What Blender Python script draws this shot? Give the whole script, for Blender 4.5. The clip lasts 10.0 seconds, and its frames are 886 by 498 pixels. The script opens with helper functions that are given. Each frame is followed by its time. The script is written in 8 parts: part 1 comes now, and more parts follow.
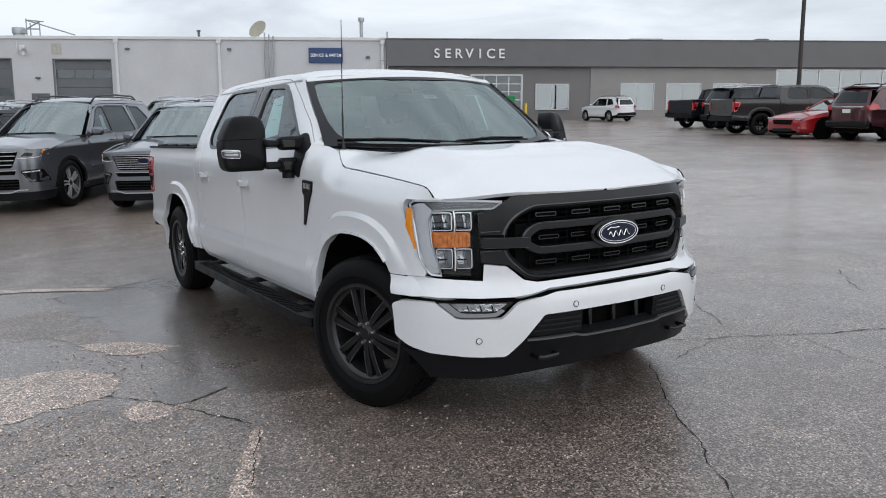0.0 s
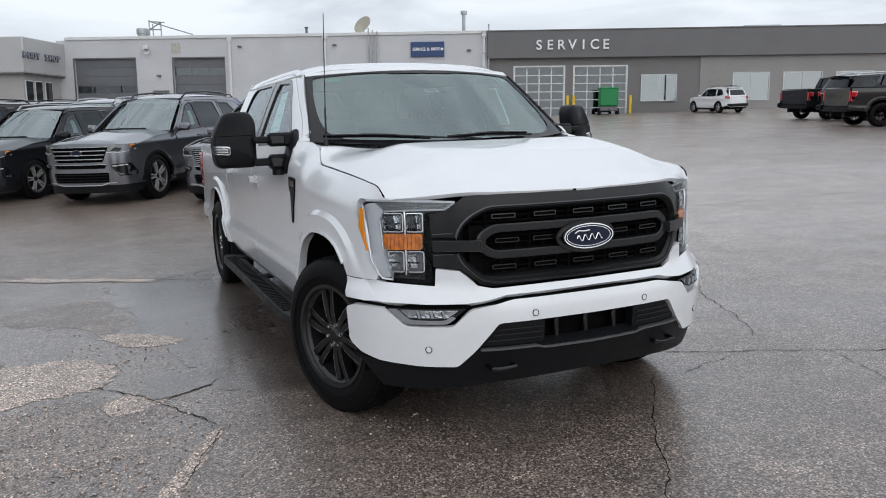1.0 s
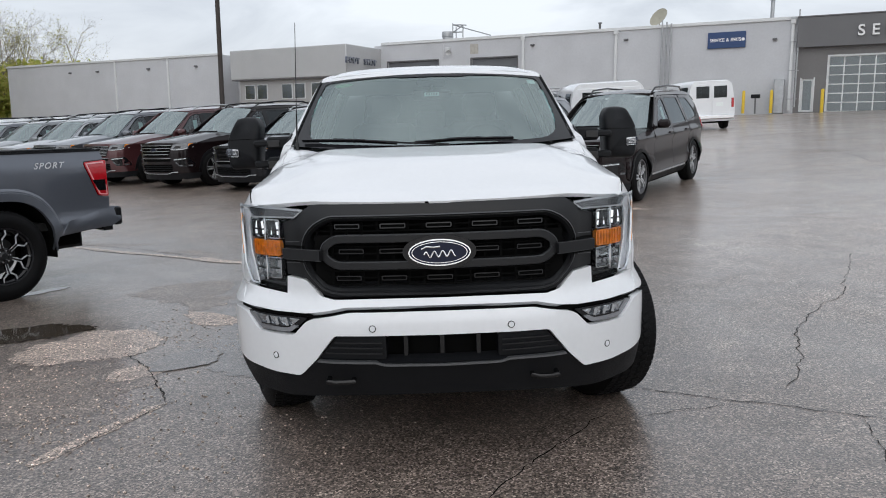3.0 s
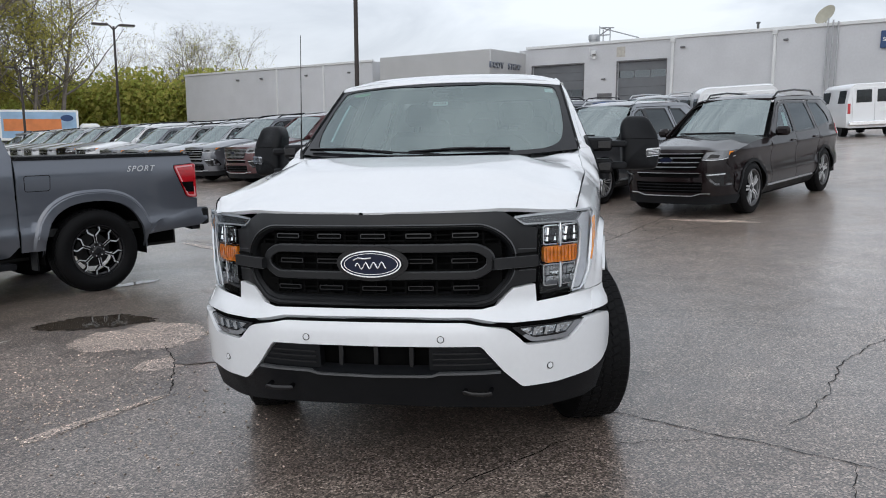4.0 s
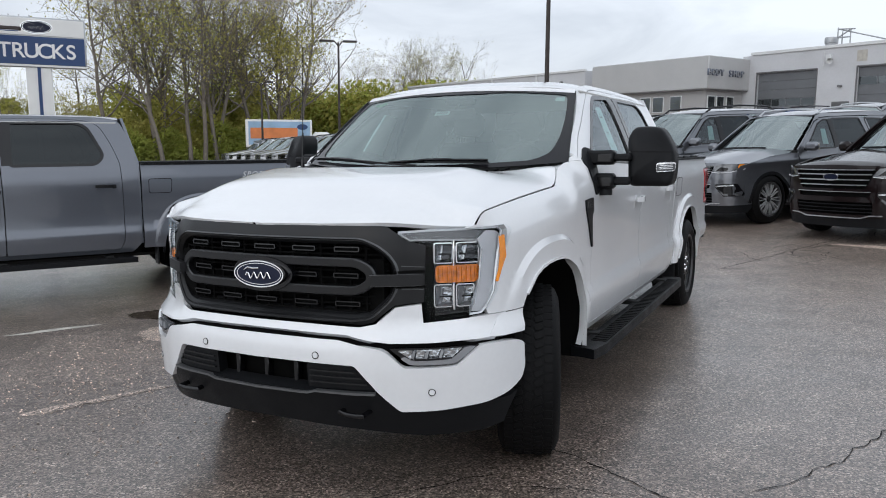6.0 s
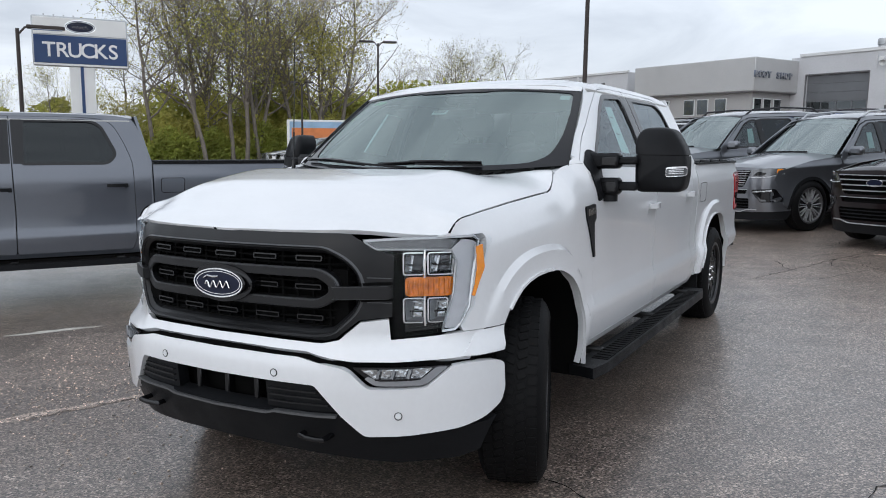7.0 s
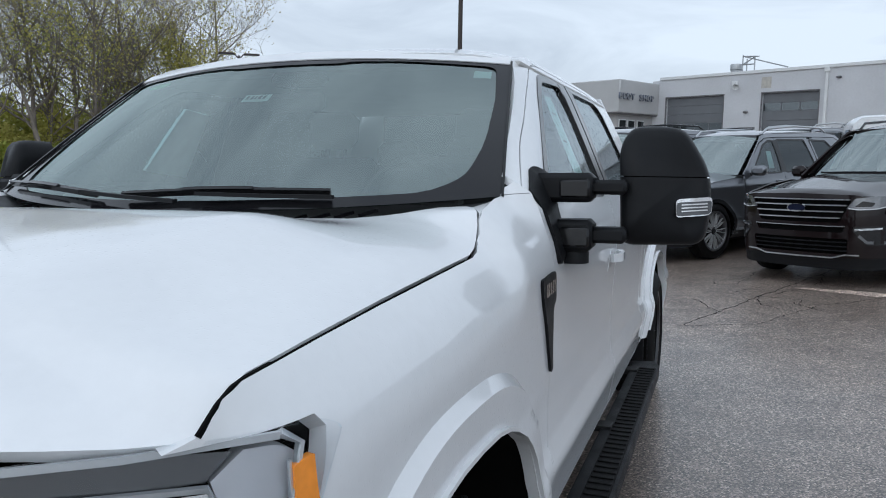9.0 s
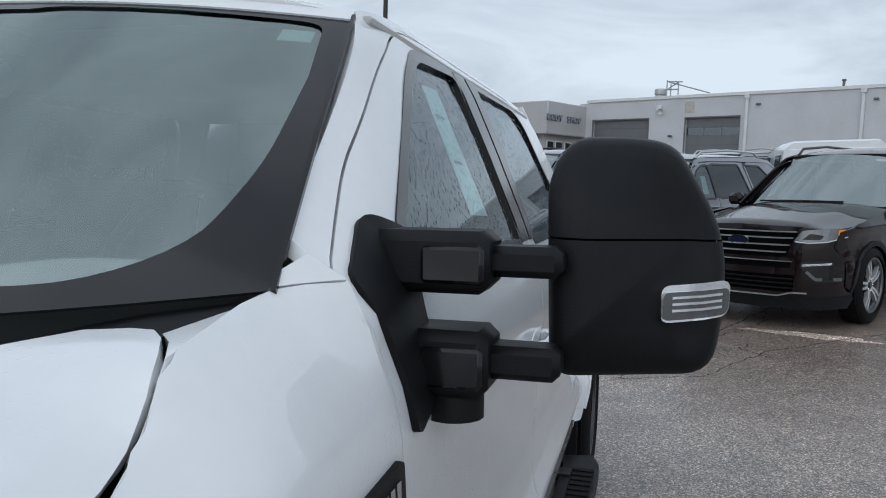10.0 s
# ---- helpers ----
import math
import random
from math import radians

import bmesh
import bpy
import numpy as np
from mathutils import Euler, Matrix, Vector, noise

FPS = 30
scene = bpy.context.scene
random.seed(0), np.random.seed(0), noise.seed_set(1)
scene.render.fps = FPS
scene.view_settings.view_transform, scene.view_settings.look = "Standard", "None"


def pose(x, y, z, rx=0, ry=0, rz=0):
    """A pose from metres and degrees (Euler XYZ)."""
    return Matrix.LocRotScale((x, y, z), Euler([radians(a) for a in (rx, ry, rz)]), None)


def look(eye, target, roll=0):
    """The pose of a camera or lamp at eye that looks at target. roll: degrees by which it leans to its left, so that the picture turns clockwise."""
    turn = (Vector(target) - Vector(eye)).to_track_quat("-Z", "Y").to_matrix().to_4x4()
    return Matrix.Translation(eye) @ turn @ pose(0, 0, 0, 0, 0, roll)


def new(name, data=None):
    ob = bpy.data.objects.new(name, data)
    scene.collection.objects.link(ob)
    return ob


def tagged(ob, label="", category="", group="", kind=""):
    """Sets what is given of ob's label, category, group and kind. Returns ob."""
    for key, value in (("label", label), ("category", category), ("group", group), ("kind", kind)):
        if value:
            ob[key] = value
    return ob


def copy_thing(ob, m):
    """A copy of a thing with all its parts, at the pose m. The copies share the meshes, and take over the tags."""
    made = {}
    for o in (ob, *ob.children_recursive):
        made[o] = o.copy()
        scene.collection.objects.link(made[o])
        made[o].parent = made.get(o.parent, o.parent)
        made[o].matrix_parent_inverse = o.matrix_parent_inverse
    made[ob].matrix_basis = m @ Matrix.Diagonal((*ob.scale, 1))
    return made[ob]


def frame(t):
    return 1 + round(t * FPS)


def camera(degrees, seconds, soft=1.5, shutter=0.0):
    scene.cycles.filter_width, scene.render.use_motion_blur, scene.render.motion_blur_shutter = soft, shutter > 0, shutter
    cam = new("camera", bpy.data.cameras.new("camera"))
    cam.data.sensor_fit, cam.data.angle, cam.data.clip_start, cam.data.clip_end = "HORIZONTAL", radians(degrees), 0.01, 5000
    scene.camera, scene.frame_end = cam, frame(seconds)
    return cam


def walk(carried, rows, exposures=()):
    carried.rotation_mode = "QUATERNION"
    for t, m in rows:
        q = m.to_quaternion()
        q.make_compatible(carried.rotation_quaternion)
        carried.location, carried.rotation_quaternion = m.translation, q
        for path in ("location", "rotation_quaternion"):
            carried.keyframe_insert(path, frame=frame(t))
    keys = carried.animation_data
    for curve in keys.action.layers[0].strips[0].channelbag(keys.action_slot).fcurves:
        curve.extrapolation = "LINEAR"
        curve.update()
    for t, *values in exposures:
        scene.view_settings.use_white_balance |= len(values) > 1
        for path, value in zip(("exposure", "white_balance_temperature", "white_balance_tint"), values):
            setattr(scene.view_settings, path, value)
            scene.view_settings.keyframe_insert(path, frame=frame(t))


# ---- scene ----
cam = camera(60.0, 10.0, soft=1.0)
METRES, EYE, TILT, LEAN, TURN = 8.772, 1.5, 0.0, 0.0, -32.6
ROWS = [
    (0.0, 0.0, 0.0, 0.0, -0.23, -8.8, 1.5),
    (0.5, 0.0372, 0.0153, 0.0003, 3.35, -9.07, 1.65),
    (1.0, 0.0809, 0.0282, -0.0008, 7.9, -9.08, 1.82),
    (1.5, 0.135, 0.0409, -0.0018, 13.14, -8.99, 1.91),
    (2.0, 0.189, 0.0618, -0.0011, 18.85, -8.96, 1.96),
    (2.5, 0.2441, 0.0854, -0.0017, 24.78, -8.96, 1.88),
    (4.0, 0.3757, 0.1823, -0.0005, 42.07, -8.07, 1.39),
    (4.5, 0.4094, 0.2195, -0.0007, 46.99, -7.64, 1.29),
    (5.0, 0.4401, 0.2561, -0.0007, 51.45, -7.31, 1.18),
    (5.5, 0.4564, 0.2914, -0.0019, 55.32, -7.14, 1.0),
    (7.0, 0.452, 0.3594, -0.0027, 61.66, -6.94, 0.2),
    (7.5, 0.4126, 0.3815, -0.0, 61.12, -6.7, 0.07),
    (8.0, 0.3644, 0.41, -0.0019, 59.05, -6.38, 0.07),
    (8.5, 0.3101, 0.4427, -0.0018, 55.86, -6.0, 0.13),
    (9.0, 0.2593, 0.4837, -0.002, 52.12, -5.54, 0.09),
    (9.5, 0.2135, 0.5327, 0.0005, 48.77, -4.91, -0.22),
    (10.0, 0.1741, 0.5878, 0.004, 46.94, -4.15, -0.79),
]
# the lot under the pickup slopes: SLOPE lays its plane into a world whose z is plumb
SLOPE = Matrix(((0.999719, 0.000102, -0.023692), (0.000102, 0.999963, 0.008597), (0.023692, -0.008597, 0.999682))).to_4x4()
walk(cam, [(t, SLOPE @ pose(0, 0, EYE, TILT, LEAN, TURN) @ pose(METRES * x, METRES * y, METRES * z, 90 + pitch, roll, yaw)) for t, x, y, z, yaw, pitch, roll in ROWS],
     exposures=[(0.0, 0.08, 6130, 9), (2.5, 0.08, 6200, 9), (4.5, 0.14, 6120, 9), (7.0, 0.14, 6020, 9), (8.0, 0.08, 5850, 8), (9.0, -0.06, 5700, 6), (10.0, -0.18, 5800, 6)])

# ---- light ----
world = bpy.data.worlds.new("world")
scene.world = world
world.use_nodes = True
wt = world.node_tree
wt.nodes.clear()


def wnode(kind, **kw):
    n = wt.nodes.new(kind)
    for k, v in kw.items():
        n.inputs[k].default_value = v
    return n


SUN_EL, SUN_ROT = radians(35), radians(180)
sky = wt.nodes.new("ShaderNodeTexSky")
sky.sky_type, sky.sun_disc, sky.sun_elevation, sky.sun_rotation = "NISHITA", False, SUN_EL, SUN_ROT
sky.air_density, sky.dust_density, sky.ozone_density = 1.0, 4.0, 1.0
coord = wt.nodes.new("ShaderNodeTexCoord")
stretch = wt.nodes.new("ShaderNodeMapping")
stretch.inputs["Scale"].default_value = (1.0, 1.0, 3.2)
wt.links.new(coord.outputs["Generated"], stretch.inputs["Vector"])
cloud = wnode("ShaderNodeTexNoise", Scale=3.2, Detail=6.0, Roughness=0.55, Distortion=0.6)
wt.links.new(stretch.outputs["Vector"], cloud.inputs["Vector"])
tone = wt.nodes.new("ShaderNodeValToRGB")
tone.color_ramp.elements[0].position, tone.color_ramp.elements[0].color = 0.32, (0.55, 0.565, 0.595, 1)
tone.color_ramp.elements[1].position, tone.color_ramp.elements[1].color = 0.64, (0.82, 0.83, 0.845, 1)
wt.links.new(cloud.outputs["Fac"], tone.inputs["Fac"])
sky_bg, cloud_bg, both = wnode("ShaderNodeBackground", Strength=0.016), wnode("ShaderNodeBackground", Strength=1.0), wt.nodes.new("ShaderNodeAddShader")
wt.links.new(sky.outputs["Color"], sky_bg.inputs["Color"])
wt.links.new(tone.outputs["Color"], cloud_bg.inputs["Color"])
rise_z, thick = wt.nodes.new("ShaderNodeSeparateXYZ"), wt.nodes.new("ShaderNodeMapRange")
for k, v in (("From Min", 0.0), ("From Max", 0.9), ("To Min", 1.03), ("To Max", 1.02)):
    thick.inputs[k].default_value = v
wt.links.new(coord.outputs["Generated"], rise_z.inputs[0])
wt.links.new(rise_z.outputs["Z"], thick.inputs["Value"])
wt.links.new(thick.outputs[0], cloud_bg.inputs["Strength"])
wt.links.new(sky_bg.outputs[0], both.inputs[0])
wt.links.new(cloud_bg.outputs[0], both.inputs[1])
wt.links.new(both.outputs[0], wt.nodes.new("ShaderNodeOutputWorld").inputs["Surface"])
sun = new("sun", bpy.data.lights.new("sun", "SUN"))
sun.data.energy, sun.data.angle, sun.data.color = 1.0, radians(120), (1.0, 0.99, 0.98)
sun.matrix_world = look((0, 0, 0), (-math.sin(SUN_ROT) * math.cos(SUN_EL) * -1, -math.cos(SUN_ROT) * math.cos(SUN_EL), -math.sin(SUN_EL)))


# ---- materials ----
def mat(name, color, rough=0.5, metal=0.0, vary=0.0, scale=8.0, bump=0.0, bump_scale=60.0, coat=0.0, fine=0.0, spec=0.5, rough_vary=0.0):
    """A procedural surface: colour that drifts at two scales, uneven gloss and fine relief, in metres."""
    m = bpy.data.materials.new(name)
    m.use_nodes = True
    nt = m.node_tree
    b = nt.nodes["Principled BSDF"]
    b.inputs["Base Color"].default_value = (*color, 1)
    b.inputs["Roughness"].default_value, b.inputs["Metallic"].default_value = rough, metal
    b.inputs["Coat Weight"].default_value, b.inputs["Coat Roughness"].default_value, b.inputs["Coat IOR"].default_value = coat, 0.03, 1.5
    b.inputs["Specular IOR Level"].default_value = spec
    tc = nt.nodes.new("ShaderNodeTexCoord")

    def tex(s, detail=5.0):
        n = nt.nodes.new("ShaderNodeTexNoise")
        n.inputs["Scale"].default_value, n.inputs["Detail"].default_value = s, detail
        nt.links.new(tc.outputs["Object"], n.inputs["Vector"])
        return n

    if vary or fine:
        big, small = tex(scale), tex(scale * 14)
        dark, light = nt.nodes.new("ShaderNodeMapRange"), nt.nodes.new("ShaderNodeMapRange")
        dark.inputs["To Min"].default_value, dark.inputs["To Max"].default_value = 1 - vary, 1 + vary
        light.inputs["To Min"].default_value, light.inputs["To Max"].default_value = 1 - fine, 1 + fine
        for r in (dark, light):
            r.inputs["From Min"].default_value, r.inputs["From Max"].default_value = 0.25, 0.75
        nt.links.new(big.outputs["Fac"], dark.inputs["Value"])
        nt.links.new(small.outputs["Fac"], light.inputs["Value"])
        prod = nt.nodes.new("ShaderNodeMath")
        prod.operation = "MULTIPLY"
        nt.links.new(dark.outputs[0], prod.inputs[0])
        nt.links.new(light.outputs[0], prod.inputs[1])
        mul = nt.nodes.new("ShaderNodeVectorMath")
        mul.operation = "SCALE"
        mul.inputs[0].default_value = color
        nt.links.new(prod.outputs[0], mul.inputs["Scale"])
        nt.links.new(mul.outputs[0], b.inputs["Base Color"])
    if rough_vary:
        rn, rr = tex(scale * 1.7), nt.nodes.new("ShaderNodeMapRange")
        rr.inputs["From Min"].default_value, rr.inputs["From Max"].default_value = 0.3, 0.7
        rr.inputs["To Min"].default_value, rr.inputs["To Max"].default_value = max(rough - rough_vary, 0), rough + rough_vary
        nt.links.new(rn.outputs["Fac"], rr.inputs["Value"])
        nt.links.new(rr.outputs[0], b.inputs["Roughness"])
    if bump:
        bn, bu = tex(bump_scale, 3.0), nt.nodes.new("ShaderNodeBump")
        bu.inputs["Strength"].default_value, bu.inputs["Distance"].default_value = bump, 0.01
        nt.links.new(bn.outputs["Fac"], bu.inputs["Height"])
        nt.links.new(bu.outputs[0], b.inputs["Normal"])
    return m


def glass(name, tint, gloss_ior=1.5, drops=0.0, sheen=(0.90, 0.97, 1.0)):
    """A thin pane: tinted see-through with a mirror coat by Fresnel; drops: rain beads on it."""
    m = bpy.data.materials.new(name)
    m.use_nodes = True
    nt = m.node_tree
    nt.nodes.clear()
    out, mix = nt.nodes.new("ShaderNodeOutputMaterial"), nt.nodes.new("ShaderNodeMixShader")
    clear, gloss, fres = nt.nodes.new("ShaderNodeBsdfTransparent"), nt.nodes.new("ShaderNodeBsdfGlossy"), nt.nodes.new("ShaderNodeFresnel")
    clear.inputs["Color"].default_value = (*tint, 1)
    gloss.inputs["Roughness"].default_value, fres.inputs["IOR"].default_value = 0.02, gloss_ior
    gloss.inputs["Color"].default_value = (*sheen, 1)
    nt.links.new(fres.outputs[0], mix.inputs[0])
    nt.links.new(clear.outputs[0], mix.inputs[1])
    nt.links.new(gloss.outputs[0], mix.inputs[2])
    nt.links.new(mix.outputs[0], out.inputs["Surface"])
    if drops:
        tc, vor, bu = nt.nodes.new("ShaderNodeTexCoord"), nt.nodes.new("ShaderNodeTexVoronoi"), nt.nodes.new("ShaderNodeBump")
        ramp = nt.nodes.new("ShaderNodeMapRange")
        vor.inputs["Scale"].default_value = 70.0
        ramp.inputs["From Min"].default_value, ramp.inputs["From Max"].default_value = 0.34, 0.0
        bu.inputs["Strength"].default_value, bu.inputs["Distance"].default_value = drops, 0.02
        nt.links.new(tc.outputs["Object"], vor.inputs["Vector"])
        nt.links.new(vor.outputs["Distance"], ramp.inputs["Value"])
        nt.links.new(ramp.outputs[0], bu.inputs["Height"])
        nt.links.new(bu.outputs[0], gloss.inputs["Normal"])
    return m


def paint(name, color, metal=0.0, rough=0.35, coat=1.0):
    return mat(name, color, rough, metal, vary=0.02, scale=3, fine=0.015, bump=0.012, bump_scale=220, coat=coat, spec=0.30)


WHITE = paint("white_paint", (0.735, 0.745, 0.76))
beads = WHITE.node_tree
tcw, vw, nw, rw, bw = (beads.nodes.new("ShaderNode" + k) for k in ("TexCoord", "TexVoronoi", "TexNoise", "MapRange", "Bump"))
vw.inputs["Scale"].default_value, nw.inputs["Scale"].default_value, nw.inputs["Detail"].default_value = 110.0, 6.0, 4.0
rw.inputs["From Min"].default_value, rw.inputs["From Max"].default_value = 0.30, 0.0
beads.links.new(tcw.outputs["Object"], vw.inputs["Vector"])
beads.links.new(tcw.outputs["Object"], nw.inputs["Vector"])
beads.links.new(vw.outputs["Distance"], rw.inputs["Value"])
mw = beads.nodes.new("ShaderNodeMath")
mw.operation = "MULTIPLY"
beads.links.new(rw.outputs[0], mw.inputs[0])
beads.links.new(nw.outputs["Fac"], mw.inputs[1])
beads.links.new(mw.outputs[0], bw.inputs["Height"])
bw.inputs["Strength"].default_value, bw.inputs["Distance"].default_value = 0.25, 0.002
beads.links.new(bw.outputs[0], WHITE.node_tree.nodes["Principled BSDF"].inputs["Coat Normal"])
CARBON = paint("carbon_grey_paint", (0.125, 0.135, 0.158), 0.55, 0.28)
GUNMETAL = paint("gunmetal_paint", (0.17, 0.178, 0.196), 0.8, 0.30, 1.0)
BLACKP = paint("black_paint", (0.012, 0.013, 0.016), 0.1, 0.3, 0.9)
BROWN = paint("dark_brown_paint", (0.0085, 0.0050, 0.0055), 0.0, 0.3, 0.9)
SILVER = paint("silver_paint", (0.42, 0.43, 0.45), 0.8, 0.32)
for dark in (BLACKP, BROWN):
    dark.node_tree.nodes["Principled BSDF"].inputs["Specular IOR Level"].default_value = 0.05
    dark.node_tree.nodes["Principled BSDF"].inputs["Coat IOR"].default_value = 1.34
DARKGREY = paint("dark_olive_grey_paint", (0.030, 0.031, 0.031), 0.2, 0.3, 0.6)
LIGHTGREY = paint("light_grey_paint", (0.26, 0.27, 0.28), 0.7, 0.33)
RED = paint("red_paint", (0.30, 0.008, 0.012), 0.2, 0.3)
MAROON = paint("maroon_paint", (0.075, 0.024, 0.026), 0.5, 0.3)
BLUE = paint("blue_paint", (0.016, 0.05, 0.17), 0.4, 0.3)
TEAL = paint("teal_paint", (0.05, 0.10, 0.12), 0.5, 0.3)
PLASTIC = mat("black_grained_plastic", (0.007, 0.0075, 0.0088), 0.48, vary=0.12, scale=5, bump=0.10, bump_scale=420, fine=0.08, rough_vary=0.08, spec=0.18)
GRILLEG = mat("magnetic_grey_plastic", (0.0085, 0.0088, 0.0098), 0.36, 0.0, vary=0.06, scale=6, bump=0.05, bump_scale=300, spec=0.34)
# narrow edge bands in a paler grey than the grille
GRILLEEDGE = mat("worn_grey_plastic_edge", (0.085, 0.087, 0.09), 0.35, 0.2, vary=0.1, scale=20, spec=0.5)
GLOSSBLACK = mat("gloss_black_plastic", (0.005, 0.005, 0.006), 0.14, vary=0.1, scale=9, spec=0.4)
FRIT = mat("fired_black_frit", (0.010, 0.010, 0.012), 0.08, vary=0.1, scale=9, spec=0.4)
# near-black: the shade inside gaps, wells and recesses is put into the colour
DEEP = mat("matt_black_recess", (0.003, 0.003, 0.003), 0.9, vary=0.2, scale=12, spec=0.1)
CHROME = mat("bright_chrome", (0.78, 0.79, 0.80), 0.09, 1.0, vary=0.03, scale=9)
SATIN = mat("satin_silver", (0.55, 0.56, 0.57), 0.28, 1.0, vary=0.05, scale=12)
RIMDARK = mat("dark_tarnish_alloy", (0.016, 0.016, 0.0175), 0.30, 0.3, vary=0.10, scale=14, bump=0.03, bump_scale=250)
MILLED = mat("machined_alloy", (0.72, 0.73, 0.74), 0.20, 1.0, vary=0.06, scale=25)
RUBBER = mat("tyre_rubber", (0.004, 0.004, 0.0044), 0.62, vary=0.18, scale=10, bump=0.10, bump_scale=300, fine=0.12, spec=0.14)
GUIDEDARK = mat("smoked_light_guide", (0.085, 0.088, 0.094), 0.16, 0.5, vary=0.08, scale=25, coat=0.8)
GUIDE = mat("grey_light_guide", (0.62, 0.63, 0.66), 0.30, 0.0, vary=0.06, scale=25, coat=0.6)
LETTERSILVER = mat("pale_silver_decal", (0.62, 0.63, 0.65), 0.4, 0.3)
ALLOY = mat("bright_painted_alloy", (0.52, 0.53, 0.54), 0.32, 0.45, vary=0.06, scale=20)
BARRELDARK = mat("dark_wheel_barrel", (0.05, 0.05, 0.052), 0.35, 0.7, vary=0.10, scale=14)
BARREL = mat("grey_wheel_barrel", (0.13, 0.13, 0.135), 0.4, 0.7, vary=0.10, scale=14)
LENS = mat("lamp_silver_bowl", (0.46, 0.48, 0.50), 0.10, 1.0, vary=0.15, scale=40, bump=1.0, bump_scale=34)
LENSGREY = mat("frosted_light_guide", (0.30, 0.31, 0.33), 0.16, 0.6, vary=0.05, scale=20, coat=1.0)
AMBER = mat("amber_lens", (0.74, 0.215, 0.010), 0.12, 0.0, vary=0.40, scale=38, coat=1.0, bump=0.18, bump_scale=90)
AMBERSIDE = mat("amber_side_lens", (0.92, 0.30, 0.015), 0.2, vary=0.10, scale=60, coat=1.0)
LAMPCELL = mat("dark_reflector_bowl", (0.10, 0.105, 0.112), 0.14, 0.8, vary=0.35, scale=45, bump=0.8, bump_scale=40)
LAMPCLEAR = mat("clear_lamp_bowl", (0.34, 0.35, 0.37), 0.16, 0.6, vary=0.25, scale=26, coat=0.8, bump=0.4, bump_scale=30)
LAMPDARK = mat("smoked_lamp_bowl", (0.16, 0.165, 0.175), 0.18, 0.6, vary=0.2, scale=30, coat=0.6)
REDLENS = mat("red_tail_lens", (0.42, 0.008, 0.014), 0.15, vary=0.12, scale=40, coat=1.0)
PINKLENS = mat("pale_red_light_guide", (0.72, 0.30, 0.32), 0.2, coat=1.0, vary=0.05, scale=30)
CLEAR = glass("clear_polycarbonate", (0.96, 0.965, 0.97), 1.30)
WSGLASS = glass("windscreen_glass", (0.66, 0.75, 0.73), 3.4, sheen=(0.86, 0.99, 0.97))
SIDEGLASS = glass("side_glass_with_rain_beads", (0.74, 0.82, 0.80), 1.75, drops=0.25)
PRIVACY = glass("lightly_smoked_glass", (0.26, 0.29, 0.29), 2.0, drops=0.2)
# the shine of chrome rims and machined edges, put into a pale colour
BRIGHTLINE = mat("bright_lamp_edge", (0.56, 0.58, 0.60), 0.18, 0.5, vary=0.05, scale=30)
TINTGLASS = glass("privacy_glass", (0.040, 0.045, 0.045), 1.5)
CARSIDE = glass("car_side_glass", (0.50, 0.56, 0.55), 1.8)
CARGLASS = glass("car_glass", (0.40, 0.47, 0.45), 4.4, sheen=(0.88, 0.98, 0.97))
TRIMDARK = mat("dark_cabin_trim", (0.055, 0.057, 0.058), 0.7, vary=0.15, scale=8, bump=0.1, bump_scale=200)
SEATCLOTH = mat("dark_seat_cloth", (0.085, 0.087, 0.09), 0.9, vary=0.15, scale=9, bump=0.2, bump_scale=350)
HEADLINER = mat("grey_headliner", (0.48, 0.48, 0.47), 0.95, vary=0.05, scale=6)
PAPER = mat("sticker_paper", (0.74, 0.78, 0.77), 0.6, vary=0.06, scale=25)
PAPERBLUE = mat("pale_cyan_window_sheet", (0.68, 0.86, 0.84), 0.55, vary=0.08, scale=20)
GREENSTICK = mat("green_sticker", (0.10, 0.42, 0.16), 0.5, vary=0.1, scale=30)
INK = mat("printed_ink_grey", (0.20, 0.21, 0.22), 0.7)
NAVY = mat("navy_enamel", (0.003, 0.006, 0.024), 0.3, vary=0.08, scale=20, spec=0.25)
STEELDARK = mat("dark_chassis_steel", (0.02, 0.02, 0.02), 0.6, 0.4, vary=0.3, scale=7)


# ---- mesh helpers ----
def part(name, geo, material, parent=None, label="", angle=38, m=None, kind=""):
    """Links (verts, faces) or a ready mesh as one object."""
    if isinstance(geo, bpy.types.Mesh):
        me = geo
    else:
        me = bpy.data.meshes.new(name)
        me.from_pydata([tuple(v) for v in geo[0]], [], [tuple(f) for f in geo[1]])
        me.materials.append(material)
        me.shade_smooth()
        me.set_sharp_from_angle(angle=radians(angle))
    ob = new(name, me)
    if parent:
        ob.parent = parent
    if m is not None:
        ob.matrix_basis = m
    return tagged(ob, label, kind=kind)


def thing(name, m, label, category, group="", kind=""):
    ob = new(name)
    ob.empty_display_size = 0.2
    ob.matrix_basis = m
    return tagged(ob, label, category, group, kind)


def join(*geos):
    V, F = [], []
    for v, f in geos:
        n = len(V)
        V.extend(v)
        F.extend([tuple(i + n for i in q) for q in f])
    return V, F


def tf(geo, m):
    return [m @ Vector(v) for v in geo[0]], list(geo[1])


def mirror(geo):
    return [Vector((-v[0], v[1], v[2])) for v in geo[0]], [tuple(reversed(f)) for f in geo[1]]


